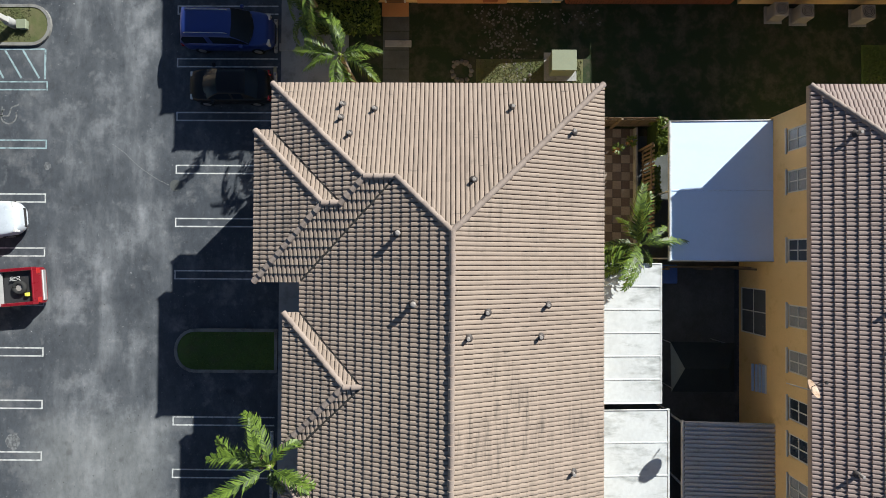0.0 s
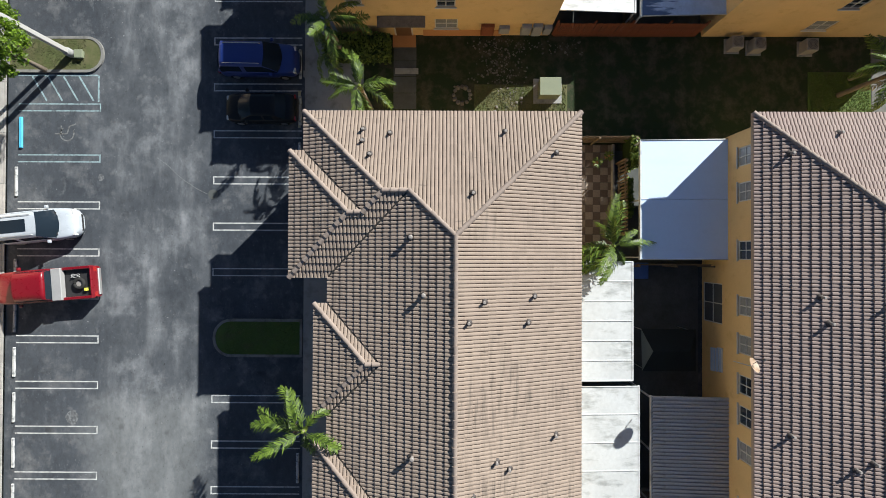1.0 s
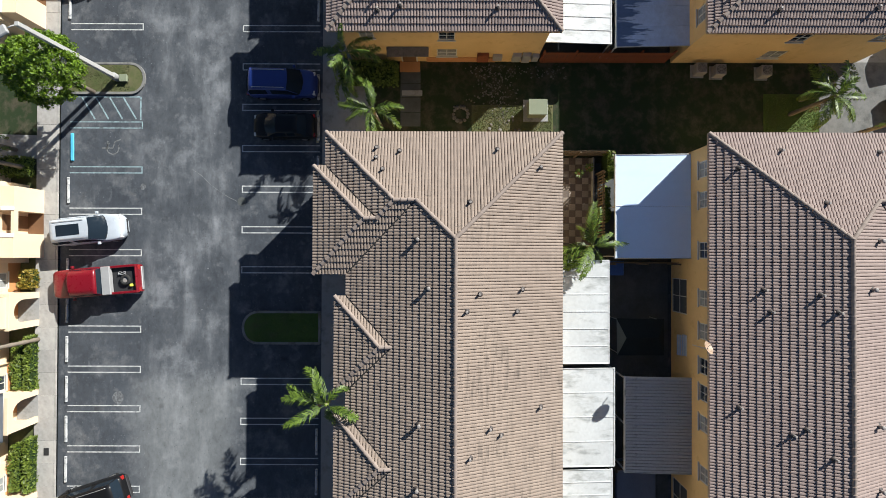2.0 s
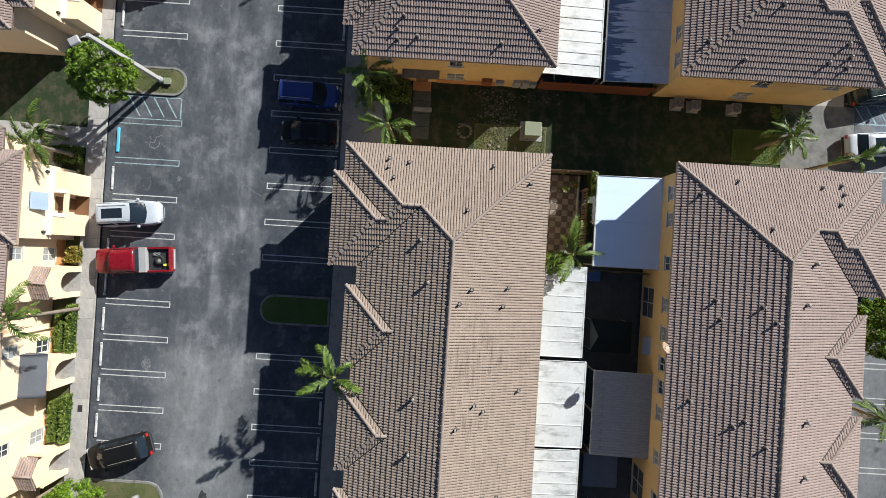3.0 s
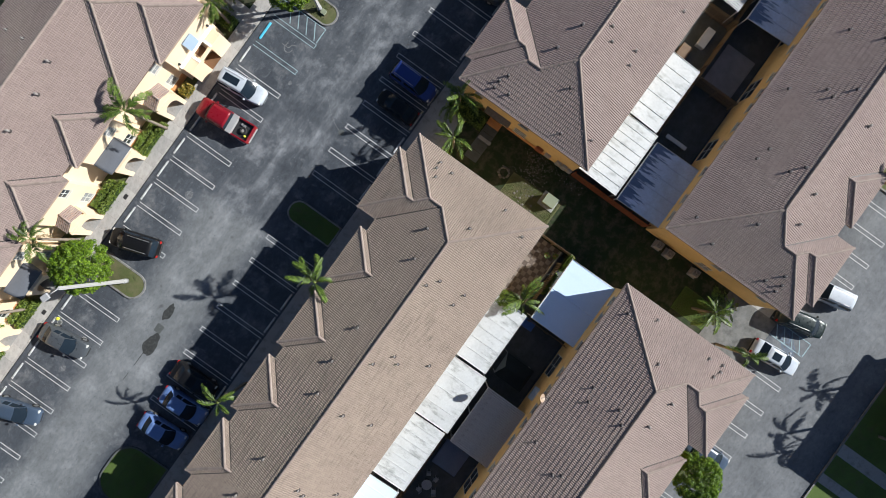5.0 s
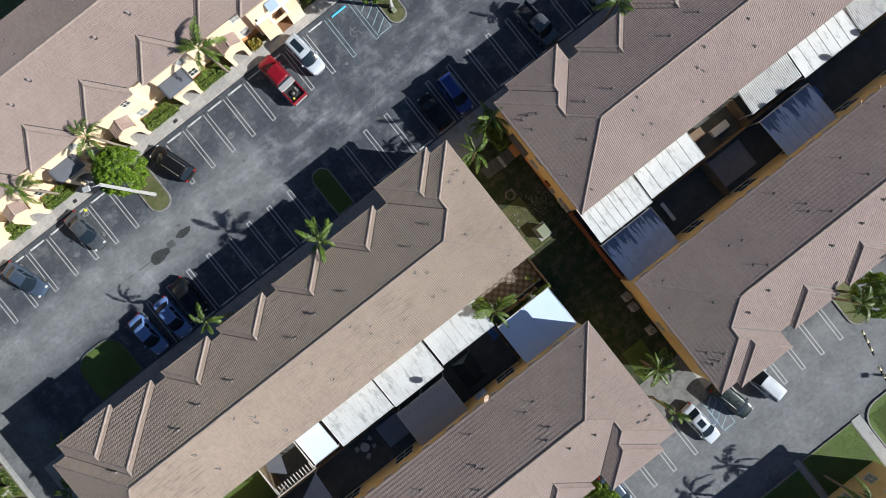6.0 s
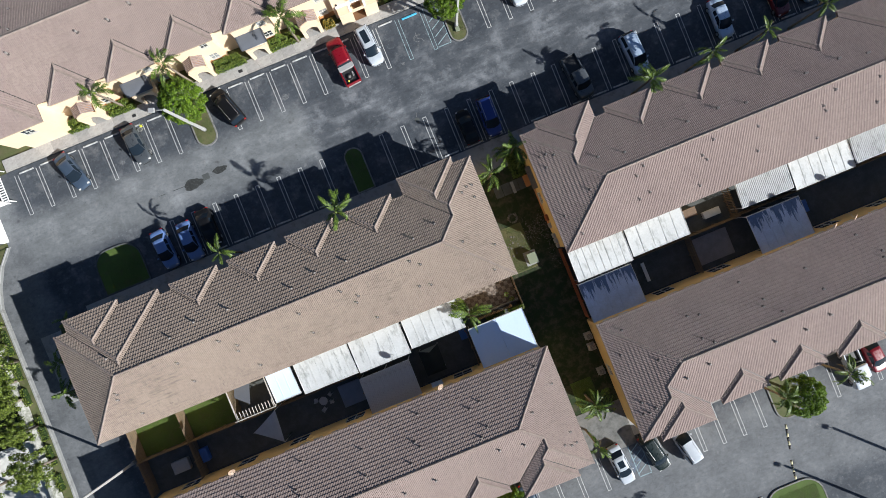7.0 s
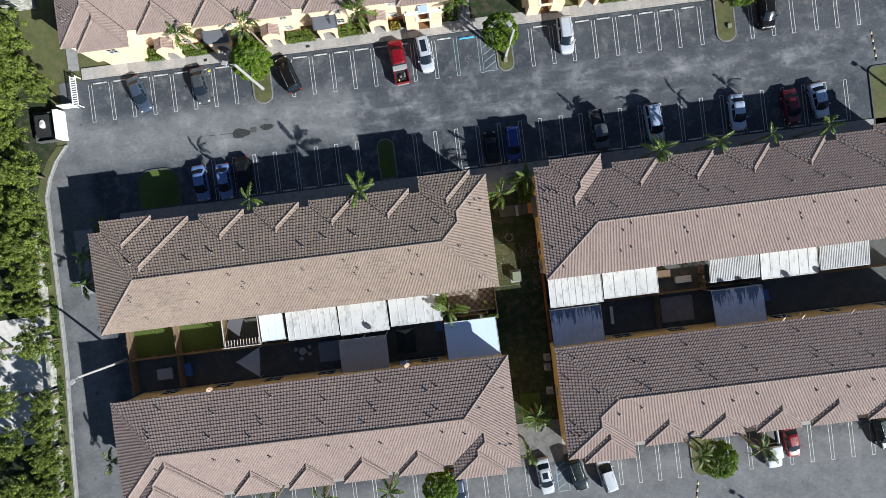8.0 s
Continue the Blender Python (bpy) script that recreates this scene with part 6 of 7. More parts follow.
def car(kind, x, y, heading, material, label, length=4.7, sunroof=False, cargo=False, scale_w=1.0):
    """A parked car, its nose towards +x before it is turned."""
    stations, (g0, g1, g2, g3), height, width = CAR_SHAPES[kind]
    ob = thing({"sedan": "sedan_car", "suv": "suv_car", "pickup": "pickup_truck"}[kind], label, "car" if kind != "pickup" else "pickup", "parked cars", at=pose(x, y, 0, 0, 0, heading))
    hw = width * scale_w / 2
    fs = [q[0] for q in stations]
    along = 0.5 * np.sin(np.linspace(-math.pi / 2, math.pi / 2, 35))
    ws, tops = np.interp(along, fs, [q[1] for q in stations]), np.interp(along, fs, [q[2] for q in stations])
    for _ in range(2):
        ws[1:-1] = (ws[:-2] + 2 * ws[1:-1] + ws[2:]) / 4
        if kind != "pickup":
            tops[1:-1] = (tops[:-2] + 2 * tops[1:-1] + tops[2:]) / 4
    bm = bmesh.new()
    rows = []
    for f, w, top in zip(along, ws * hw, tops):
        px, belt = f * length, min(top, 0.80)
        rows.append([(px, w * 0.86, 0.24), (px, w * 0.985, 0.36), (px, w, 0.55), (px, w * 0.99, belt * 0.86), (px, w * 0.965, top - 0.09), (px, w * 0.92, top - 0.03), (px, w * 0.83, top), (px, w * 0.62, top + 0.016), (px, w * 0.4, top + 0.026), (px, 0, top + 0.034)])
    loft(bm, rows)
    part("body", bm, material, ob)
    at_top = lambda f: np.interp(f, along, tops)
    # the cabin: screens, roof and pillars over one grid, from the rear screen to the front one
    zb, zt = float(at_top((g0 + g3) / 2)) - 0.02, height
    tall = zt - zb
    edge = {"sedan": 0.70, "suv": 0.75, "pickup": 0.78}[kind]
    cols = [(g0 + (g1 - g0) * k / 4, 0.8 * k / 4 + 0.2 * math.sin(k / 4 * math.pi / 2), -1) for k in range(4)]
    cols += [(g1 + (g2 - g1) * k / 9, 1.0 + 0.02 * math.sin(math.pi * k / 9), 0) for k in range(10)]
    cols += [(g2 + (g3 - g2) * k / 4, 0.8 * (1 - k / 4) + 0.2 * math.cos(k / 4 * math.pi / 2), 1) for k in range(1, 5)]
    spots = []
    for f, k, end in cols:
        k1 = min(k, 1.0)
        side = [(0.915, zb - 0.05), (0.90 - (0.86 - edge) * k1, zb + 0.80 * k * tall), (0.88 - (0.88 - edge) * k1, zb + 0.955 * k * tall), (0.46, zb + k * tall + 0.008), (0.0, zb + k * tall + 0.018)]
        line = []
        for v, z in [(-v, z) for v, z in side] + side[-2::-1]:
            bow = (0.27 if f > 0 else -0.10) * (1 - (v / 0.915) ** 2) * (1 - 0.55 * k1 if end else 0.45)
            line.append((f * length + bow * (1 if end else abs(f - (g1 + g2) / 2) / ((g2 - g1) / 2)), v * hw, z))
        spots.append(line)
    n_cols, strips = len(spots), len(spots[0]) - 1
    shells = {True: bmesh.new(), False: bmesh.new()}
    grids = {q: [[b.verts.new(p) for p in line] for line in spots] for q, b in shells.items()}
    for i in range(n_cols - 1):
        screen = i < 4 or i >= 13
        for j in range(strips):
            flank, pillar = j in (0, strips - 1), j in (1, strips - 2)
            if flank:
                glassy = i not in (8, 0, 1) and not (kind == "sedan" and i < 4) and not (kind == "pickup" and i > 12)
            else:
                glassy = screen and not pillar and i != 3
            g = grids[glassy]
            shells[glassy].faces.new((g[i][j], g[i + 1][j], g[i + 1][j + 1], g[i][j + 1])).smooth = True
    for b in shells.values():
        bmesh.ops.delete(b, geom=[v for v in b.verts if not v.link_faces], context="VERTS")
        bmesh.ops.recalc_face_normals(b, faces=b.faces[:])
    part("window_glass", shells[True], CARGLASS, ob, "dark tinted window glass")
    roof = part("roof_panel", shells[False], material, ob)
    if sunroof:
        xm = (g1 + g2) / 2 * length
        part("sunroof", boxed(xm - 0.34 * (g2 - g1) * length, xm + 0.30 * (g2 - g1) * length, -0.36, 0.36, zt - 0.004, zt + 0.040, 0.003), CARGLASS, roof, "dark glass sunroof")
    for s in (-1, 1):
        part("wing_mirror", boxed(g3 * length - 0.42, g3 * length - 0.24, min(s * hw * 0.98, s * (hw + 0.17)), max(s * hw * 0.98, s * (hw + 0.17)), zb + 0.02, zb + 0.17, 0.03), material, ob)
        part("headlight", boxed(0.438 * length, 0.474 * length, min(s * hw * 0.52, s * hw * 0.83), max(s * hw * 0.52, s * hw * 0.83), 0.62, 0.80 if kind == "sedan" else 0.93, 0.03), LAMPGLASS, ob, "clear headlight")
        part("tail_light", boxed(-0.502 * length, -0.478 * length, min(s * hw * 0.6, s * hw * 0.88), max(s * hw * 0.6, s * hw * 0.88), 0.62, 0.86, 0.015), TAILGLASS, ob, "red tail light")
        for fx in (-0.31, 0.31):
            bm = bmesh.new()
            yw = s * (hw - 0.12)
            tube(bm, [(fx * length, yw - 0.11, 0.33), (fx * length, yw + 0.11, 0.33)], [0.33, 0.33], 18)
            wheel = part("wheel", bm, RUBBER, ob)
            bm = bmesh.new()
            tube(bm, [(fx * length, yw + s * 0.105, 0.33), (fx * length, yw + s * 0.118, 0.33)], [0.21, 0.2], 14)
            part("rim", bm, RIM, wheel)
    xw, zw = (g3 * length + 0.16), zb + 0.03
    bm = bmesh.new()
    zz = float(at_top(0.42))
    tube(bm, [(0.27 * length, 0.5 * hw, float(at_top(0.27)) + 0.022), (0.42 * length, 0.42 * hw, zz + 0.022)], [0.012, 0.008], 5)
    tube(bm, [(0.27 * length, -0.5 * hw, float(at_top(0.27)) + 0.022), (0.42 * length, -0.42 * hw, zz + 0.022)], [0.012, 0.008], 5)
    part("bonnet_crease", bm, material, ob)
    part("wiper_cowl", boxed(xw - 0.10, xw - 0.02, -0.72 * hw, 0.72 * hw, zw - 0.03, zw + 0.012, 0.008), PLASTIC, ob, "black wiper cowl")
    if kind == "suv":
        for s in (-1, 1):
            bm = bmesh.new()
            tube(bm, [(g1 * length + 0.1, s * 0.62 * hw, zt - 0.02), (g1 * length + 0.25, s * 0.62 * hw, zt + 0.05), (g2 * length - 0.25, s * 0.62 * hw, zt + 0.05), (g2 * length - 0.1, s * 0.62 * hw, zt - 0.02)], [0.02] * 4, 6)
            part("roof_rail", bm, STEEL, roof)
    part("front_bumper", boxed(0.470 * length, 0.502 * length, -hw * 0.52, hw * 0.52, 0.3, 0.50, 0.03), PLASTIC, ob)
    part("rear_bumper", boxed(-0.512 * length, -0.488 * length, -hw * 0.80, hw * 0.80, 0.32, 0.55, 0.03), PLASTIC if kind != "pickup" else STEEL, ob)
    if kind == "pickup":
        xa, xb = -0.498 * length, -0.10 * length
        for s in (-1, 1):
            part("bed_side", boxed(xa, xb, min(s * hw * 0.80, s * hw * 0.965), max(s * hw * 0.80, s * hw * 0.965), 0.8, 1.13, 0.02), material, ob)
        part("tailgate", boxed(xa - 0.01, xa + 0.08, -hw * 0.80, hw * 0.80, 0.78, 1.12, 0.02), material, ob)
        part("bed_liner", boxed(xa + 0.08, xb + 0.02, -hw * 0.80, hw * 0.80, 0.81, 0.87), PLASTIC, ob, "black bed liner")
        if cargo:
            part("tool_box", boxed(xb - 0.62, xb - 0.04, -hw * 0.95, hw * 0.95, 0.9, 1.26, 0.03), GREYPL, ob, "grey tool box across the bed")
            bm = bmesh.new()
            tube(bm, [(xa + 0.78 + 0.26 * math.cos(t), 0.05 + 0.26 * math.sin(t), 1.0) for t in np.linspace(0, math.tau, 19)], [0.11] * 19, 10)
            part("spare_tyre", bm, RUBBER, ob, "spare tyre lying in the bed")
            bm = bmesh.new()
            tube(bm, [(xa + 0.78, 0.05, 0.98), (xa + 0.78, 0.05, 1.03)], [0.17, 0.16], 14)
            part("spare_rim", bm, VENT_STEEL, ob, "grey steel wheel of the spare tyre")
            bm = bmesh.new()
            tube(bm, [(xa + 1.0 + 0.25 * math.sin(t * 1.7), -0.42 + 0.10 * math.cos(t * 2.3), 0.93 + 0.01 * t) for t in np.linspace(0, 9, 40)], [0.022] * 40, 5)
            part("chain", bm, GREYPL, ob, "pale coiled chain in the bed")
            part("yellow_can", boxed(xa + 0.34, xa + 0.52, 0.33, 0.52, 0.87, 1.06, 0.03), CANYELLOW, ob, "small yellow can")
    return ob


CANYELLOW = surface("can_yellow", (0.62, 0.60, 0.08), 0.5, 0.1, 3, 20)
RED = paint("red_paint", (0.19, 0.004, 0.011))
WHITECAR = paint("white_car_paint", (0.46, 0.50, 0.55))
BLACKCAR = paint("black_car_paint", (0.008, 0.008, 0.009), 0.3, 0.0, 0.12)
BLACKCAR.node_tree.nodes["Principled BSDF"].inputs["Specular IOR Level"].default_value = 0.22
NAVY = paint("navy_car_paint", (0.014, 0.036, 0.19), 0.32, 0.1)
BLUECAR = paint("blue_car_paint", (0.12, 0.20, 0.42), 0.35, 0.1)
PALEBLUE = paint("pale_blue_car_paint", (0.42, 0.52, 0.66), 0.25, 0.3)
DARKGREY = paint("dark_grey_car_paint", (0.085, 0.095, 0.105), 0.25, 0.3)
STEELBLUE = paint("steel_blue_car_paint", (0.05, 0.075, 0.115), 0.32, 0.1)
GREENCAR = paint("dark_green_car_paint", (0.006, 0.015, 0.014), 0.25, 0.3)
WINE = paint("wine_car_paint", (0.11, 0.010, 0.016), 0.25, 0.2)
car("suv", 12.6, 12.1, -91, NAVY, "dark blue estate suv parked in the shade", 4.7)
car("sedan", 9.75, 12.0, 90, BLACKCAR, "black hatchback parked in the shade", 4.2, scale_w=0.95)
car("suv", 2.7, 25.05, -84, WHITECAR, "white suv with a dark glass sunroof", 4.75, True)
car("pickup", -0.8, 24.5, 95, RED, "deep red pickup with a tool box and spare tyre", 5.75, False, True)
car("suv", -15.3, 24.7, 108, BLACKCAR, "black suv parked askew beside the island", 4.75)
car("sedan", -26.9, 24.7, -83, DARKGREY, "dark grey sedan with a pale bonnet sheen", 4.75)
car("sedan", -35.0, 24.6, -72, STEELBLUE, "dark blue sedan parked askew in its bay", 4.8)
car("sedan", -25.35, 11.9, -88, BLUECAR, "metallic blue sedan in the shade", 4.75)
car("sedan", -28.45, 12.1, -86, BLUECAR, "metallic blue sedan in the shade", 4.75)
car("sedan", -22.75, 12.5, -89, BLACKCAR, "black sedan in the shade", 4.6)
car("pickup", 23.9, 12.5, -84, DARKGREY, "dark grey pickup in the shade", 5.3)
# pale blue paint stands in for sky reflected in a white body
car("suv", 31.1, 12.5, -86, PALEBLUE, "white van, painted pale blue for the reflected sky", 5.1)
car("sedan", 42.0, 12.5, -90, PALEBLUE, "pale silver sedan in the shade", 4.8)
car("sedan", 49.0, 12.3, -86, WINE, "dark wine red sedan in the shade", 4.5)
car("sedan", 52.6, 12.7, -82, PALEBLUE, "blue sedan half in the sun", 4.6)
car("suv", 21.1, 25.2, -90, WHITECAR, "white suv parked in the sun", 4.8)
car("suv", 47.2, 25.0, -90, BLACKCAR, "black suv parked in the sun", 4.7)
car("sedan", 11.5, -31.6, -84, WHITECAR, "white sedan with a dark glass sunroof", 4.9, True)
car("suv", 15.7, -31.7, -77, GREENCAR, "very dark green suv beside the faded blue bay", 4.7)
car("suv", 19.5, -32.2, 102, WHITECAR, "white van parked half under the eaves", 4.8)
car("sedan", 0.1, -31.7, -90, STEELBLUE, "dark blue sedan parked beneath the eaves", 4.6)
car("pickup", 41.3, -31.4, -88, WHITECAR, "white pickup parked beside a red car", 5.3)
car("sedan", 43.9, -30.9, -84, RED, "bright red hatchback parked in the sun", 4.3)
car("suv", 55.8, -31.0, -80, GREENCAR, "dark green suv parked in the sun", 4.7)


# ---- plants ----
def frond_mesh(name, seed, length=2.4, width=0.55, droop=1.0, pairs=34, material=None, sweep=0.0):
    """A feathered palm leaf growing along +x from the origin, bending down and aside towards its tip."""
    rng = random.Random(seed)
    bm = bmesh.new()
    spine = []
    for k in range(11):
        t = k / 10
        spine.append(Vector((length * (t - 0.16 * droop * t * t), sweep * t * t * length, length * (0.34 * t - 0.62 * droop * t * t))))
    tube(bm, spine, [0.026 * (1 - 0.85 * k / 10) for k in range(11)], 5)
    at = lambda t: spine[min(9, int(t * 10))].lerp(spine[min(9, int(t * 10)) + 1], t * 10 - min(9, int(t * 10)))
    for i in range(pairs):
        t = 0.16 + 0.83 * i / (pairs - 1)
        base = at(t)
        d = (at(min(1, t + 0.04)) - at(max(0, t - 0.04))).normalized()
        for s in (-1, 1):
            if rng.random() < 0.07:
                continue
            reach = width * (math.sin(math.pi * min(1, 0.12 + 0.84 * t)) ** 0.55) * rng.uniform(0.70, 1.2)
            side = Vector((-d.y, d.x, 0)).normalized() * s
            out = (side * rng.uniform(0.55, 0.9) + d * rng.uniform(0.45, 0.9)).normalized()
            hang = rng.uniform(0.15, 0.95)
            mid = base + out * reach * 0.5 + Vector((0, 0, reach * (0.16 - 0.12 * hang)))
            tip = base + out * reach * (1.0 - 0.25 * hang) + Vector((0, 0, -reach * hang * 0.75))
            w = d * rng.uniform(0.032, 0.050)
            a, b, c, e, f = (bm.verts.new(p) for p in (base - w * 0.6, base + w * 0.6, mid + w, mid - w, tip))
            bm.faces.new((a, b, c, e))
            bm.faces.new((e, c, f))
    return mesh_of(name, bm, material or PALMLEAF)


FRONDS = [frond_mesh("frond", s, ln, w, dr, n, None, sw) for s, ln, w, dr, n, sw in ((1, 2.4, 0.52, 0.95, 34, 0.16), (2, 2.5, 0.56, 1.3, 36, -0.2), (3, 2.1, 0.50, 0.55, 30, 0.05), (4, 2.2, 0.46, 1.6, 32, 0.3), (6, 2.6, 0.50, 0.8, 36, -0.1))]
DRY = [frond_mesh("dry_frond", 5, 2.0, 0.4, 1.7, 20, DRYLEAF)]


def palm(x, y, crown, spread=1.0, count=16, seed=0, label="slender palm with long feathered green leaves", dry=1, trunk=0.11, lean=0.0):
    rng = random.Random(seed)
    ob = thing("palm_tree", label, "palm", "palms", at=pose(x, y, 0.0))
    if crown > 0.9:
        bm = bmesh.new()
        n = 14
        lx, ly = lean * rng.uniform(-1, 1), lean * rng.uniform(-1, 1)
        pts = [(lx * ((k / n) ** 2 - 1), ly * ((k / n) ** 2 - 1), crown * k / n) for k in range(n + 1)]
        tube(bm, pts, [trunk * (1.35 - 0.4 * k / n) * (1.08 if k % 2 else 0.95) for k in range(n + 1)], 10)
        part("trunk", bm, BARK, ob, "grey ringed palm trunk")
        bm = bmesh.new()
        tube(bm, [(0, 0, crown - 0.5), (0, 0, crown - 0.2), (0, 0, crown + 0.1)], [trunk * 1.1, trunk * 1.3, trunk * 0.5], 10)
        part("crownshaft", bm, LEAF2, ob, "green crown shaft")
    count = round(count * 0.66)
    for k in range(count):
        tier = k / count
        m = Matrix.Translation((0, 0, crown - 0.1)) @ Matrix.Rotation(k * 2.39996 + rng.uniform(-0.55, 0.55), 4, "Z") @ Matrix.Rotation(-radians(62 * (1 - tier) ** 1.5 - 14 + rng.uniform(-13, 13)), 4, "Y") @ Matrix.Rotation(rng.uniform(-0.7, 0.7), 4, "X")
        shared("frond", FRONDS[(k * 3 + seed) % 5], ob, m @ Matrix.Scale(spread * rng.uniform(0.72, 1.15), 4))
    for k in range(dry):
        m = Matrix.Translation((0, 0, crown - 0.2)) @ Matrix.Rotation(rng.uniform(0, 6.28), 4, "Z") @ Matrix.Rotation(radians(25), 4, "Y")
        shared("dry_frond", DRY[0], ob, m @ Matrix.Scale(spread * 0.9, 4), "dry brown hanging leaf")
    return ob


palm(-7.3, 7.75, 6.5, 1.0, 15, 11, dry=1)
palm(1.6, -8.2, 2.9, 1.15, 20, 12, "bushy palm with bright feathered leaves in the yard", 0)
palm(9.8, 5.5, 4.6, 0.95, 16, 13, "bushy palm with bright arching leaves by the passage", 0)
palm(13.1, 7.2, 4.7, 0.95, 16, 14, "leafy palm growing beside the house corner", 1)
palm(12.2, 7.4, 3.0, 0.75, 10, 15, "leafy palm growing beside the house corner", 0)
palm(-20.4, 8.5, 6.2, 0.85, 12, 16)
palm(-4.8, 28.9, 6.6, 1.05, 17, 17, "tall palm in front of the cream houses", 3)
palm(-18.3, 29.3, 6.2, 0.95, 14, 18, "tall palm in front of the cream houses", 2)
palm(-26.6, 29.5, 5.8, 0.95, 15, 19, "tall palm in front of the cream houses", 3)
palm(6.9, 29.6, 4.6, 0.95, 14, 20, "bushy palm at the corner of the cream houses", 2)
palm(8.2, 30.6, 3.2, 0.9, 12, 21, "bushy palm at the corner of the cream houses", 1)
palm(10.8, -22.6, 4.2, 1.0, 18, 22, "bushy palm on the lawn at the passage end", 1)
palm(11.8, -23.3, 3.2, 0.85, 12, 23, "bushy palm on the lawn at the passage end", 0)
palm(9.3, -26.5, 5.2, 0.7, 12, 24, "slim palm beside the white sedan", 1)
palm(29.4, -28.4, 6.6, 0.85, 13, 25, "palm with pale feathered leaves before the houses", 2)
palm(36.6, -28.6, 6.6, 0.9, 13, 26, "palm with pale feathered leaves before the houses", 3)
palm(-8.2, -29.0, 5.6, 0.95, 13, 27, "palm with pale feathered leaves before the houses", 2)
palm(-16.4, -29.0, 5.6, 0.9, 13, 28, "palm with pale feathered leaves before the houses", 2)
palm(-22.9, -29.0, 5.6, 0.9, 13, 28, "palm with pale feathered leaves before the houses", 3)
palm(29.3, 8.3, 6.0, 1.0, 15, 29, "palm with thin leaves in front of the houses", 1)
palm(36.2, 8.4, 6.0, 0.8, 12, 30, "palm with thin leaves in front of the houses", 1)
palm(42.6, 8.4, 6.0, 0.7, 9, 31, "palm with thin leaves in front of the houses", 0)
palm(49.3, 8.5, 6.2, 0.8, 12, 32, "palm with thin leaves in front of the houses", 1)
palm(-43.4, 4.3, 2.6, 0.85, 15, 33, "low spreading palm at the end of the houses", 1)
palm(-43.9, 0.8, 2.8, 0.95, 16, 34, "low spreading palm at the end of the houses", 1)
palm(-40.2, 8.4, 3.6, 0.6, 10, 35, "small palm at the house corner", 0)
palm(-43.6, -22.2, 2.6, 0.85, 14, 36, "low spreading palm at the end of the houses", 1)
# palms before the house south of the far lane, whose shadows fall on it
for k, (x, y, h) in enumerate(((18.7, -44.8, 5.7), (13.5, -44.5, 5.7), (11.3, -44.9, 5.4))):
    palm(x, y, h, 1.0, 15, 37 + k, "palm before the house beyond the far lane")


def leaf_cloud(name, seed, lobes, count, size, material, flat=0.0):
    """Leaves spread over the shells of overlapping lobes: centre and radius of each."""
    rng = np.random.default_rng(seed)
    c = np.array([l[:3] for l in lobes], float)
    r = np.array([l[3] for l in lobes], float)
    pick = rng.choice(len(lobes), count, p=r ** 2 / (r ** 2).sum())
    d = rng.normal(size=(count, 3))
    d /= np.linalg.norm(d, axis=1)[:, None]
    d[:, 2] = np.where(d[:, 2] < -0.5, -d[:, 2], d[:, 2])
    p = c[pick] + d * (r[pick] * rng.uniform(0.72, 1.06, count) * (0.88 + 0.2 * np.sin(d[:, 0] * 7 + seed) * np.cos(d[:, 1] * 6 + pick)))[:, None]
    nrm = d + rng.normal(scale=0.55, size=(count, 3))
    nrm /= np.linalg.norm(nrm, axis=1)[:, None]
    t = np.cross(nrm, rng.normal(size=(count, 3)))
    t /= np.linalg.norm(t, axis=1)[:, None]
    b = np.cross(nrm, t)
    s = (size * rng.uniform(0.6, 1.3, count))[:, None]
    v = np.stack([p - t * s, p + b * s * 0.45 + nrm * s * 0.12, p + t * s, p - b * s * 0.45 + nrm * s * 0.12], 1)
    me = bpy.data.meshes.new(name)
    me.from_pydata(v.reshape(-1, 3).tolist(), [], [(4 * i, 4 * i + 1, 4 * i + 2, 4 * i + 3) for i in range(count)])
    me.materials.append(material)
    return me


def tufts(seed, radius, n, r_lo, r_hi, squash, inner, low=-0.35):
    """Many small tufts spread over a rounded crown, some drawn in towards its middle so that gaps stay between them."""
    rng = random.Random(seed)
    out = [(0, 0, -0.1 * radius, radius * 0.62)]
    for k in range(n):
        z = low + (1 - low) * (k + 0.5) / n
        a, q = k * 2.39996 + rng.uniform(-0.3, 0.3), radius * rng.uniform(inner, 1.0)
        ring = math.sqrt(max(0.0, 1 - z * z))
        out.append((q * ring * math.cos(a), q * ring * math.sin(a), q * z * squash, rng.uniform(r_lo, r_hi)))
    return out


ROUND = [leaf_cloud("crown", s, tufts(s, 2.05, 170, 0.22, 0.36, 0.85, 0.88), 17000, 0.095, LEAF) for s in (1, 2)]
WILD = [leaf_cloud("wild_crown", s, tufts(s, 3.2, 46, 0.35, 0.70, 0.62, 0.45), 5600, 0.165, BELT) for s in (3, 4, 5)]
CORE = surface("inner_foliage", (0.02, 0.04, 0.008), 0.9, 0.3, 1, 8)


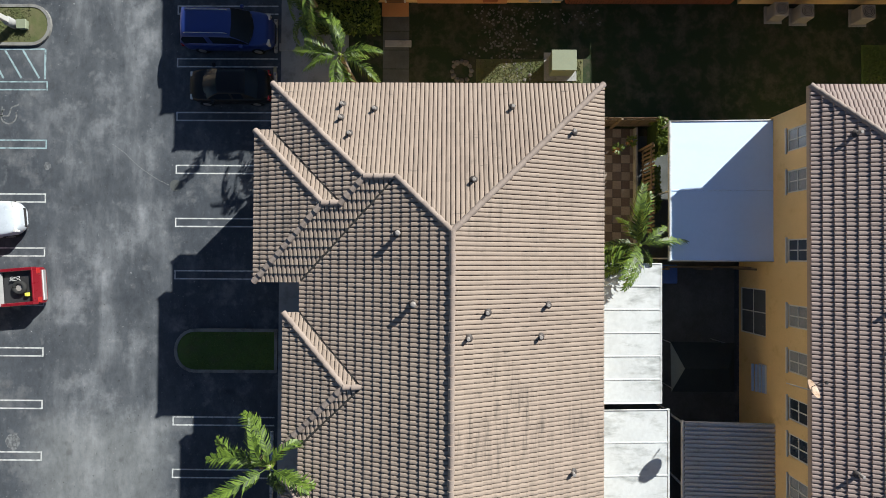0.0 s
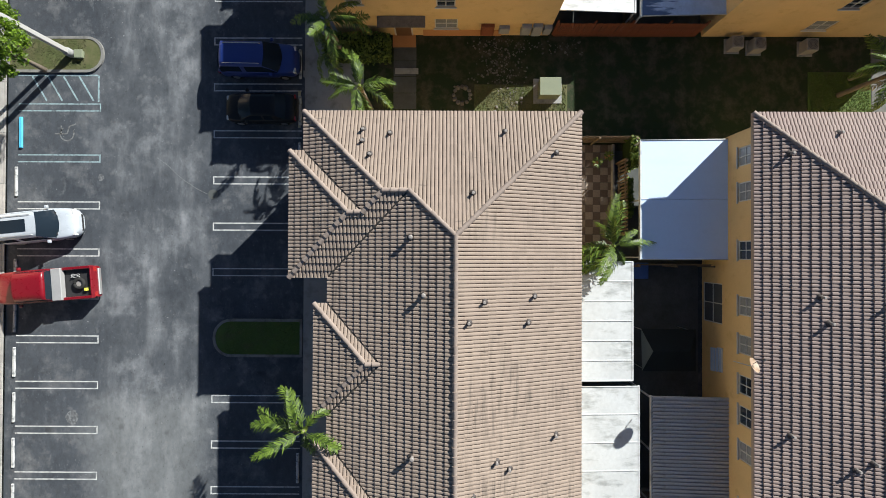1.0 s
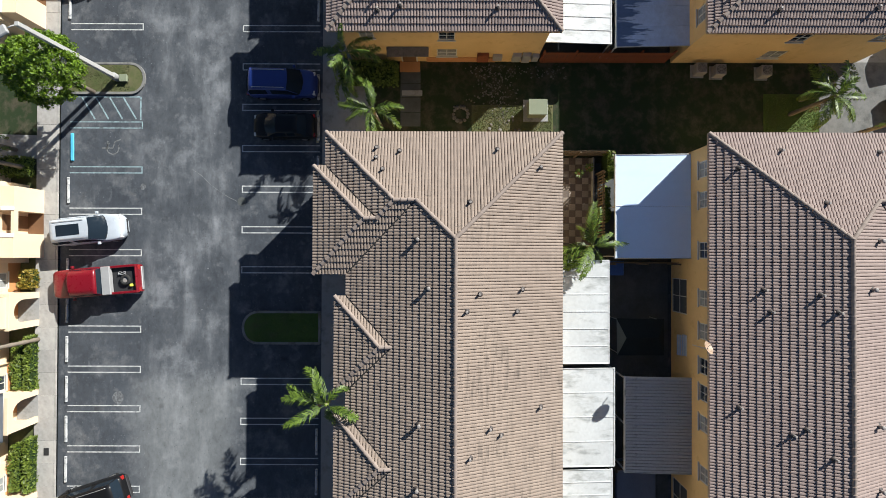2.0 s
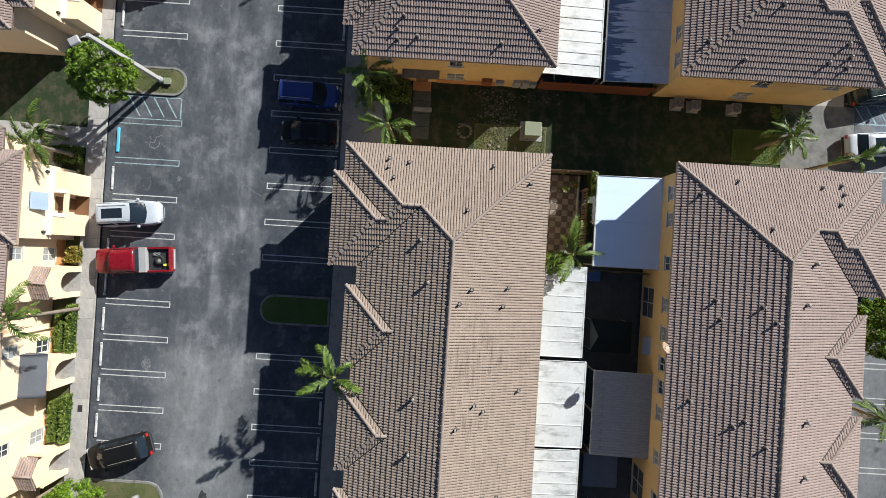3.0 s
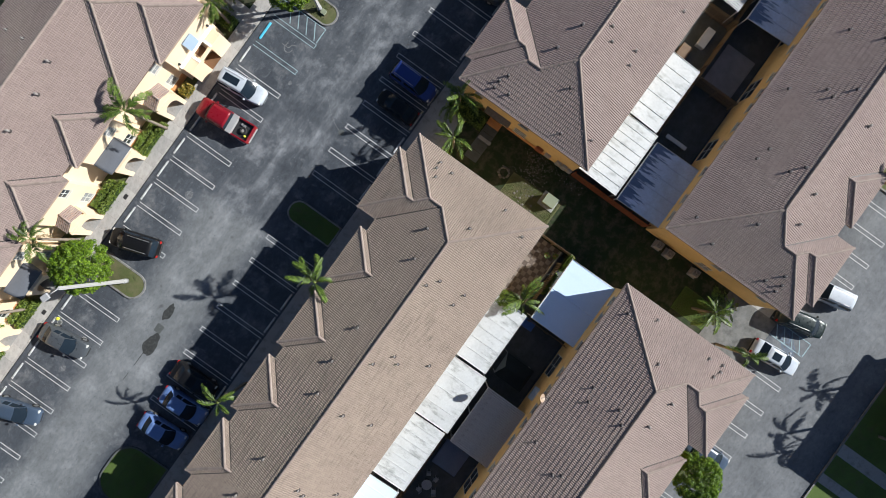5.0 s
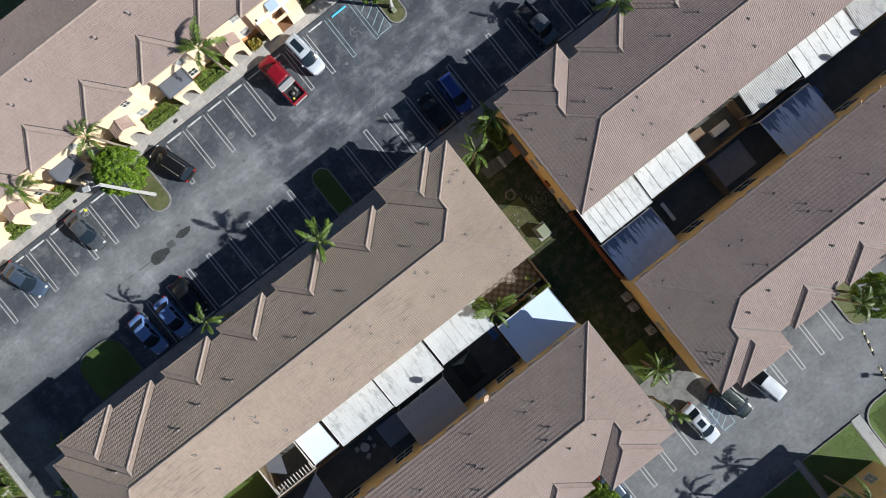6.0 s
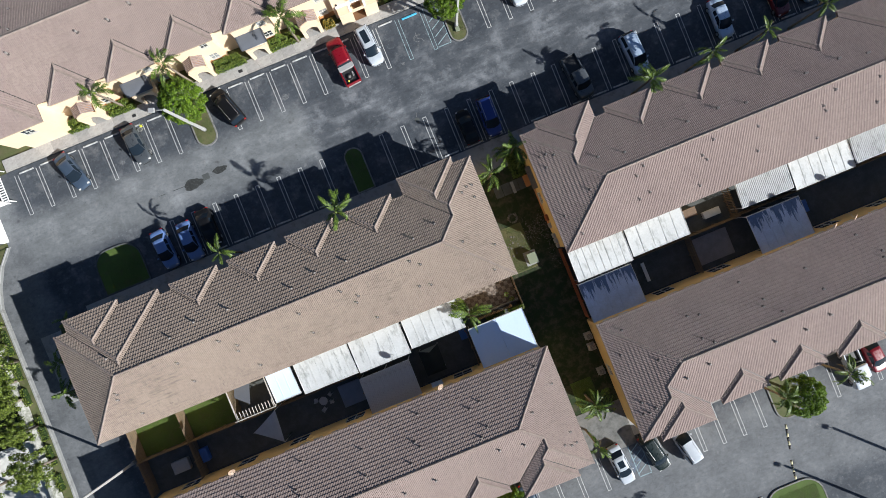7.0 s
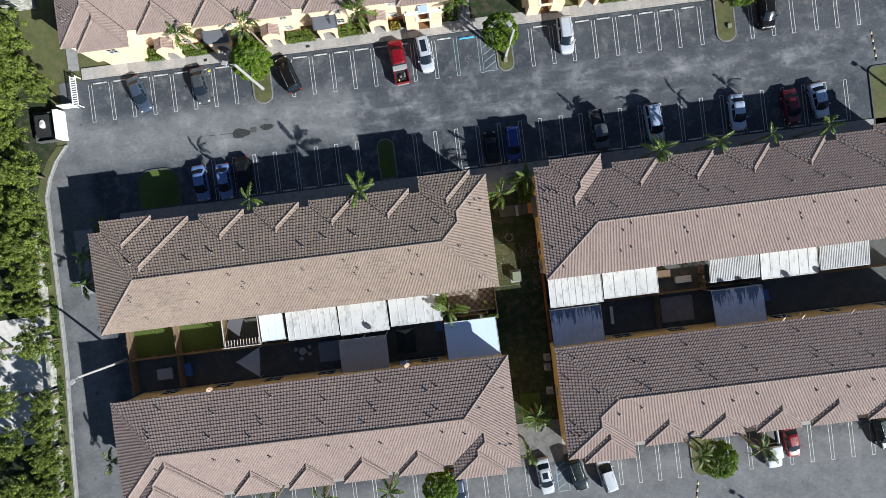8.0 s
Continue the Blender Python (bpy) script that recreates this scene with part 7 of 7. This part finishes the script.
def tree(x, y, crown_z, mesh, label, size=1.0, turn=0.0, name="tree", limbs=6, trunk=0.13):
    ob = thing(name, label, "tree", "trees", at=pose(x, y, 0, 0, 0, turn))
    bm = bmesh.new()
    tube(bm, [(0, 0, 0), (0.05, 0, crown_z * 0.4), (0, 0.05, crown_z)], [trunk * 1.3, trunk, trunk * 0.6], 10)
    tr = part("trunk", bm, BARK, ob, "grey bark trunk")
    for k in range(limbs):
        a = k * math.tau / limbs + turn
        bm = bmesh.new()
        z0 = crown_z * (0.55 + 0.05 * k)
        tube(bm, [(0, 0, z0), (0.8 * math.cos(a) * size, 0.8 * math.sin(a) * size, z0 + 0.7), (1.6 * math.cos(a) * size, 1.6 * math.sin(a) * size, z0 + 1.3)], [trunk * 0.5, trunk * 0.35, 0.02], 6)
        part("limb", bm, BARK, tr)
    shared("crown", mesh, ob, Matrix.Translation((0, 0, crown_z)) @ Matrix.Scale(size, 4), "crown of many small leaves")
    return ob


ROUND_LABEL = "round clipped shade tree with dense glossy leaves"
tree(12.2, 25.3, 4.3, ROUND[0], ROUND_LABEL, 1.03)
tree(-18.9, 25.9, 3.5, ROUND[1], ROUND_LABEL, 1.15, 40)
tree(-2.1, -29.9, 3.9, ROUND[0], ROUND_LABEL, 1.0, 80)
tree(32.6, -30.4, 4.0, ROUND[1], ROUND_LABEL, 1.05, 120)
tree(42.3, 27.0, 3.8, ROUND[0], ROUND_LABEL, 1.0, 200)
WILD_LABEL = "loose green tree of the belt along the drive"
rng = random.Random(5)
k = 0
for j in range(26):
    for i in range(4):
        y = -42 + 3.5 * j + rng.uniform(-1.2, 1.2)
        x = west_edge(min(y, 12)) - 4.2 - 3.4 * i + rng.uniform(-1.0, 1.0)
        if (x < -52.2 and -23 < y < -1.0) or rng.random() < 0.06 or (x > -53.5 and y > 39):
            continue
        tree(x, y, rng.uniform(3.2, 5.6), WILD[k % 3], WILD_LABEL, rng.uniform(0.62, 0.95), rng.uniform(0, 360), limbs=3, trunk=0.14)
        k += 1
for x, y, z, sc in ((-50.0, 33.2, 5.0, 0.95), (-49.6, 29.2, 4.6, 0.95), (-47.5, 26.2, 3.6, 0.62), (-51.2, 25.0, 4.6, 0.95), (-51.8, 20.5, 4.2, 0.8), (-50.4, 15.6, 4.8, 1.0), (-50.8, 11.0, 4.6, 0.85),
                    (-51.0, 6.6, 4.8, 0.95), (-51.6, 2.2, 4.2, 0.7), (-51.5, -1.4, 4.0, 0.6), (-51.2, -5.8, 4.6, 0.8), (-51.6, -13.4, 4.2, 0.62), (-51.8, -16.4, 4.4, 0.7), (-52.0, -20.0, 4.4, 0.75), (-52.6, -24.6, 4.4, 0.7), (-52.8, -29.0, 4.4, 0.8), (-51.3, 8.8, 3.6, 0.6), (-51.5, 4.4, 3.4, 0.55), (-52.3, -22.3, 3.6, 0.6), (-52.4, -26.8, 3.6, 0.6),
                    (-57.6, -6.2, 4.2, 0.7), (-56.4, -12.6, 4.4, 0.62), (-59.4, -13.4, 4.6, 0.8), (-56.6, -18.2, 4.6, 0.8), (-60.2, -1.6, 4.8, 0.9)):
    tree(x + 1.0, y, z - 0.8, WILD[k % 3], WILD_LABEL, sc, k * 40.0, limbs=3, trunk=0.16)
    k += 1


def hedge(x0, x1, y0, y1, h, seed, material=LEAF2, label="clipped green hedge in front of the cream houses", count=None):
    rng = np.random.default_rng(seed)
    n = count or int(170 * ((x1 - x0) * (y1 - y0) + ((x1 - x0) + (y1 - y0)) * h))
    p = rng.uniform((x0, y0, 0.12), (x1, y1, h), (n, 3))
    face = rng.integers(0, 5, n)
    p[:, 2] = np.where(face < 3, h + rng.normal(0, 0.05, n), p[:, 2])
    p[:, 1] = np.where(face == 3, y0 + rng.normal(0, 0.04, n), p[:, 1])
    p[:, 0] = np.where(face == 4, np.where(rng.random(n) < 0.5, x0, x1) + rng.normal(0, 0.04, n), p[:, 0])
    p[:, 2] += 0.10 * np.sin(p[:, 0] * 3.1 + seed) * np.cos(p[:, 1] * 5)
    d = rng.normal(size=(n, 3)) + (0, 0, 0.9)
    d /= np.linalg.norm(d, axis=1)[:, None]
    t = np.cross(d, rng.normal(size=(n, 3)))
    t /= np.linalg.norm(t, axis=1)[:, None]
    b = np.cross(d, t)
    s = rng.uniform(0.06, 0.13, n)[:, None]
    v = np.stack([p - t * s, p + b * s * 0.5, p + t * s, p - b * s * 0.5], 1)
    ob = thing("hedge", label, "hedge", "hedges")
    me = bpy.data.meshes.new("foliage")
    me.from_pydata(v.reshape(-1, 3).tolist(), [], [(4 * i, 4 * i + 1, 4 * i + 2, 4 * i + 3) for i in range(n)])
    me.materials.append(material)
    shared("foliage", me, ob, Matrix.Identity(4))
    # a solid box, coloured near black for the shade between the leaves
    part("inner_wood", boxed(x0 + 0.08, x1 - 0.08, y0 + 0.08, y1 - 0.08, 0.05, h - 0.08, 0.05), CORE, ob, "solid dark core standing for the hedge's inner shade")
    return ob


for k, (x0, x1) in enumerate([(-8.1, -4.5), (-14.9, -11.4), (-21.8, -18.4), (-28.4, -25.4), (-33.6, -31.4)]):
    hedge(x0, x1, 28.85, 29.3, 0.85, 60 + k)
    hedge(x0 + 0.1, x1 - 0.4, 29.5, 30.1, 0.95, 160 + k)
hedge(-1.25, -0.05, 28.85, 29.75, 0.8, 71, FLOWER, "yellow green croton bush in front of the cream houses")
for k, (x0, x1) in enumerate([(26.4, 29.8), (33.4, 36.8), (39.9, 43.4)]):
    hedge(x0, x1, 28.9, 30.0, 0.85, 75 + k)
hedge(6.3, 7.6, 29.3, 31.0, 0.8, 78, label="shrubs round the corner of the cream houses")
hedge(6.2, 7.9, -10.05, -9.55, 1.7, 80, label="leafy shrubs along the end of the yard")
hedge(3.4, 5.6, -9.85, -9.55, 1.2, 83, label="leafy shrubs between fence and patio roof")
hedge(12.6, 14.0, 4.4, 8.2, 1.3, 84, label="dense shrubs at the corner of the passage")
for k in range(12):
    y0 = 10.5 - 3.6 * k
    x = west_edge(y0 - 1.4)
    hedge(x - 1.0 - 0.1 * (k % 2), x - 0.35 - 0.12 * (k % 3), y0 - 3.1 + 0.5 * (k % 3), y0, 0.45 + 0.2 * (k % 3), 85 + k, BELT, "rough green bush between kerb and wall", 260)

OLDWALL = surface("weathered_white_wall", (0.46, 0.455, 0.43), 0.85, 0.2, 0.6, 12, stain=(0.17, 0.18, 0.14), stain_at=(0.40, 0.62))
# ---- west side ----
for y0, y1 in ((2.5, 9.0), (-4.0, 2.1), (-12.0, -4.4), (-19.5, -12.4), (-30.0, -19.9)):
    ob = thing("boundary_wall", "white rendered boundary wall behind the verge", "wall", "boundary walls")
    a, b = west_edge(y0) - 1.32, west_edge(y1) - 1.32
    part("wall_body", slabbed([(a - 0.22, y0), (a, y0), (b, y1), (b - 0.22, y1)], -0.05, 1.2), OLDWALL, ob)
    part("coping", slabbed([(a - 0.3, y0 - 0.04), (a + 0.06, y0 - 0.04), (b + 0.06, y1 + 0.04), (b - 0.3, y1 + 0.04)], 1.2, 1.3), OLDWALL, ob)
ob = thing("outbuilding", "small white rendered building beyond the lawn", "building", at=pose(-50.5, 40.2, 0))
wall = part("wall", boxed(-2.6, 2.9, -2.4, 6.0, -0.05, 2.7, 0.01), OLDWALL, ob)
part("roof", boxed(-2.8, 3.1, -2.6, 6.2, 2.7, 2.86, 0.02), OLDWALL, ob, "flat pale roof")
for x in (-0.9, 1.0):
    win = part("window", boxed(x - 0.5, x + 0.5, -2.44, -2.38, 1.0, 2.1, 0.01), FRAME, wall)
    part("pane", boxed(x - 0.42, x + 0.42, -2.46, -2.435, 1.08, 2.02), GLASS, win)
ob = thing("bin_enclosure", "white rendered bin enclosure with an open slatted gate", "bin enclosure")
for x0, x1, y0, y1 in ((-49.0, -46.1, 23.66, 23.8), (-49.0, -46.1, 20.0, 20.14), (-49.14, -49.0, 20.0, 23.8), (-46.1, -45.5, 20.0, 23.8)):
    part("wall_body", boxed(x0, x1, y0, y1, 0, 1.5 if x0 > -46.2 else 0.9, 0.01), WHITE if x0 > -46.2 else YARD, ob)
o = thing("waste_container", "dark steel waste container inside the enclosure", "container", at=pose(-47.7, 21.9, 0.0))
part("body", boxed(-0.9, 0.9, -1.4, 1.4, 0.05, 1.3, 0.03), GREENCAR, o)
part("lid", boxed(-0.95, 0.95, -1.45, 0.0, 1.3, 1.36, 0.015), PLASTIC, o)
part("lid", boxed(-0.95, 0.95, 0.02, 1.45, 1.3, 1.36, 0.015), PLASTIC, o)
bm = bmesh.new()
bmesh.ops.create_icosphere(bm, subdivisions=2, radius=0.4)
for v in bm.verts:
    v.co = Vector((v.co.x, v.co.y * 1.4, v.co.z * 0.6)) * (1 + 0.3 * noise.noise(v.co * 4))
part("bag", bm, WHITEPL, o, "white bags on the container", pose(0.1, 0.2, 1.42))
ob = thing("slatted_gate", "white slatted metal gate at the end of the lane", "gate")
for k in range(13):
    part("slat", boxed(-43.6 + 0.06 * k / 12, -42.9 + 0.06 * k / 12, 24.1 + 0.3 * k, 24.22 + 0.3 * k, 0.92, 0.98), WHITE, ob)
for x in (-43.6, -42.9):
    part("rail", boxed(x - 0.04, x + 0.04, 24.0, 28.0, 0.98, 1.06), WHITE, ob)
    for y in (24.1, 27.9):
        part("post", boxed(x - 0.05, x + 0.05, y - 0.05, y + 0.05, 0, 0.98), WHITE, ob)
for x0, x1, y0, y1 in ((-45.6, -43.7, 24.2, 24.35),):
    tagged(part("low_wall", boxed(x0, x1, y0, y1, -0.05, 1.4, 0.02), WHITE), "white low wall beside the gate", "wall")
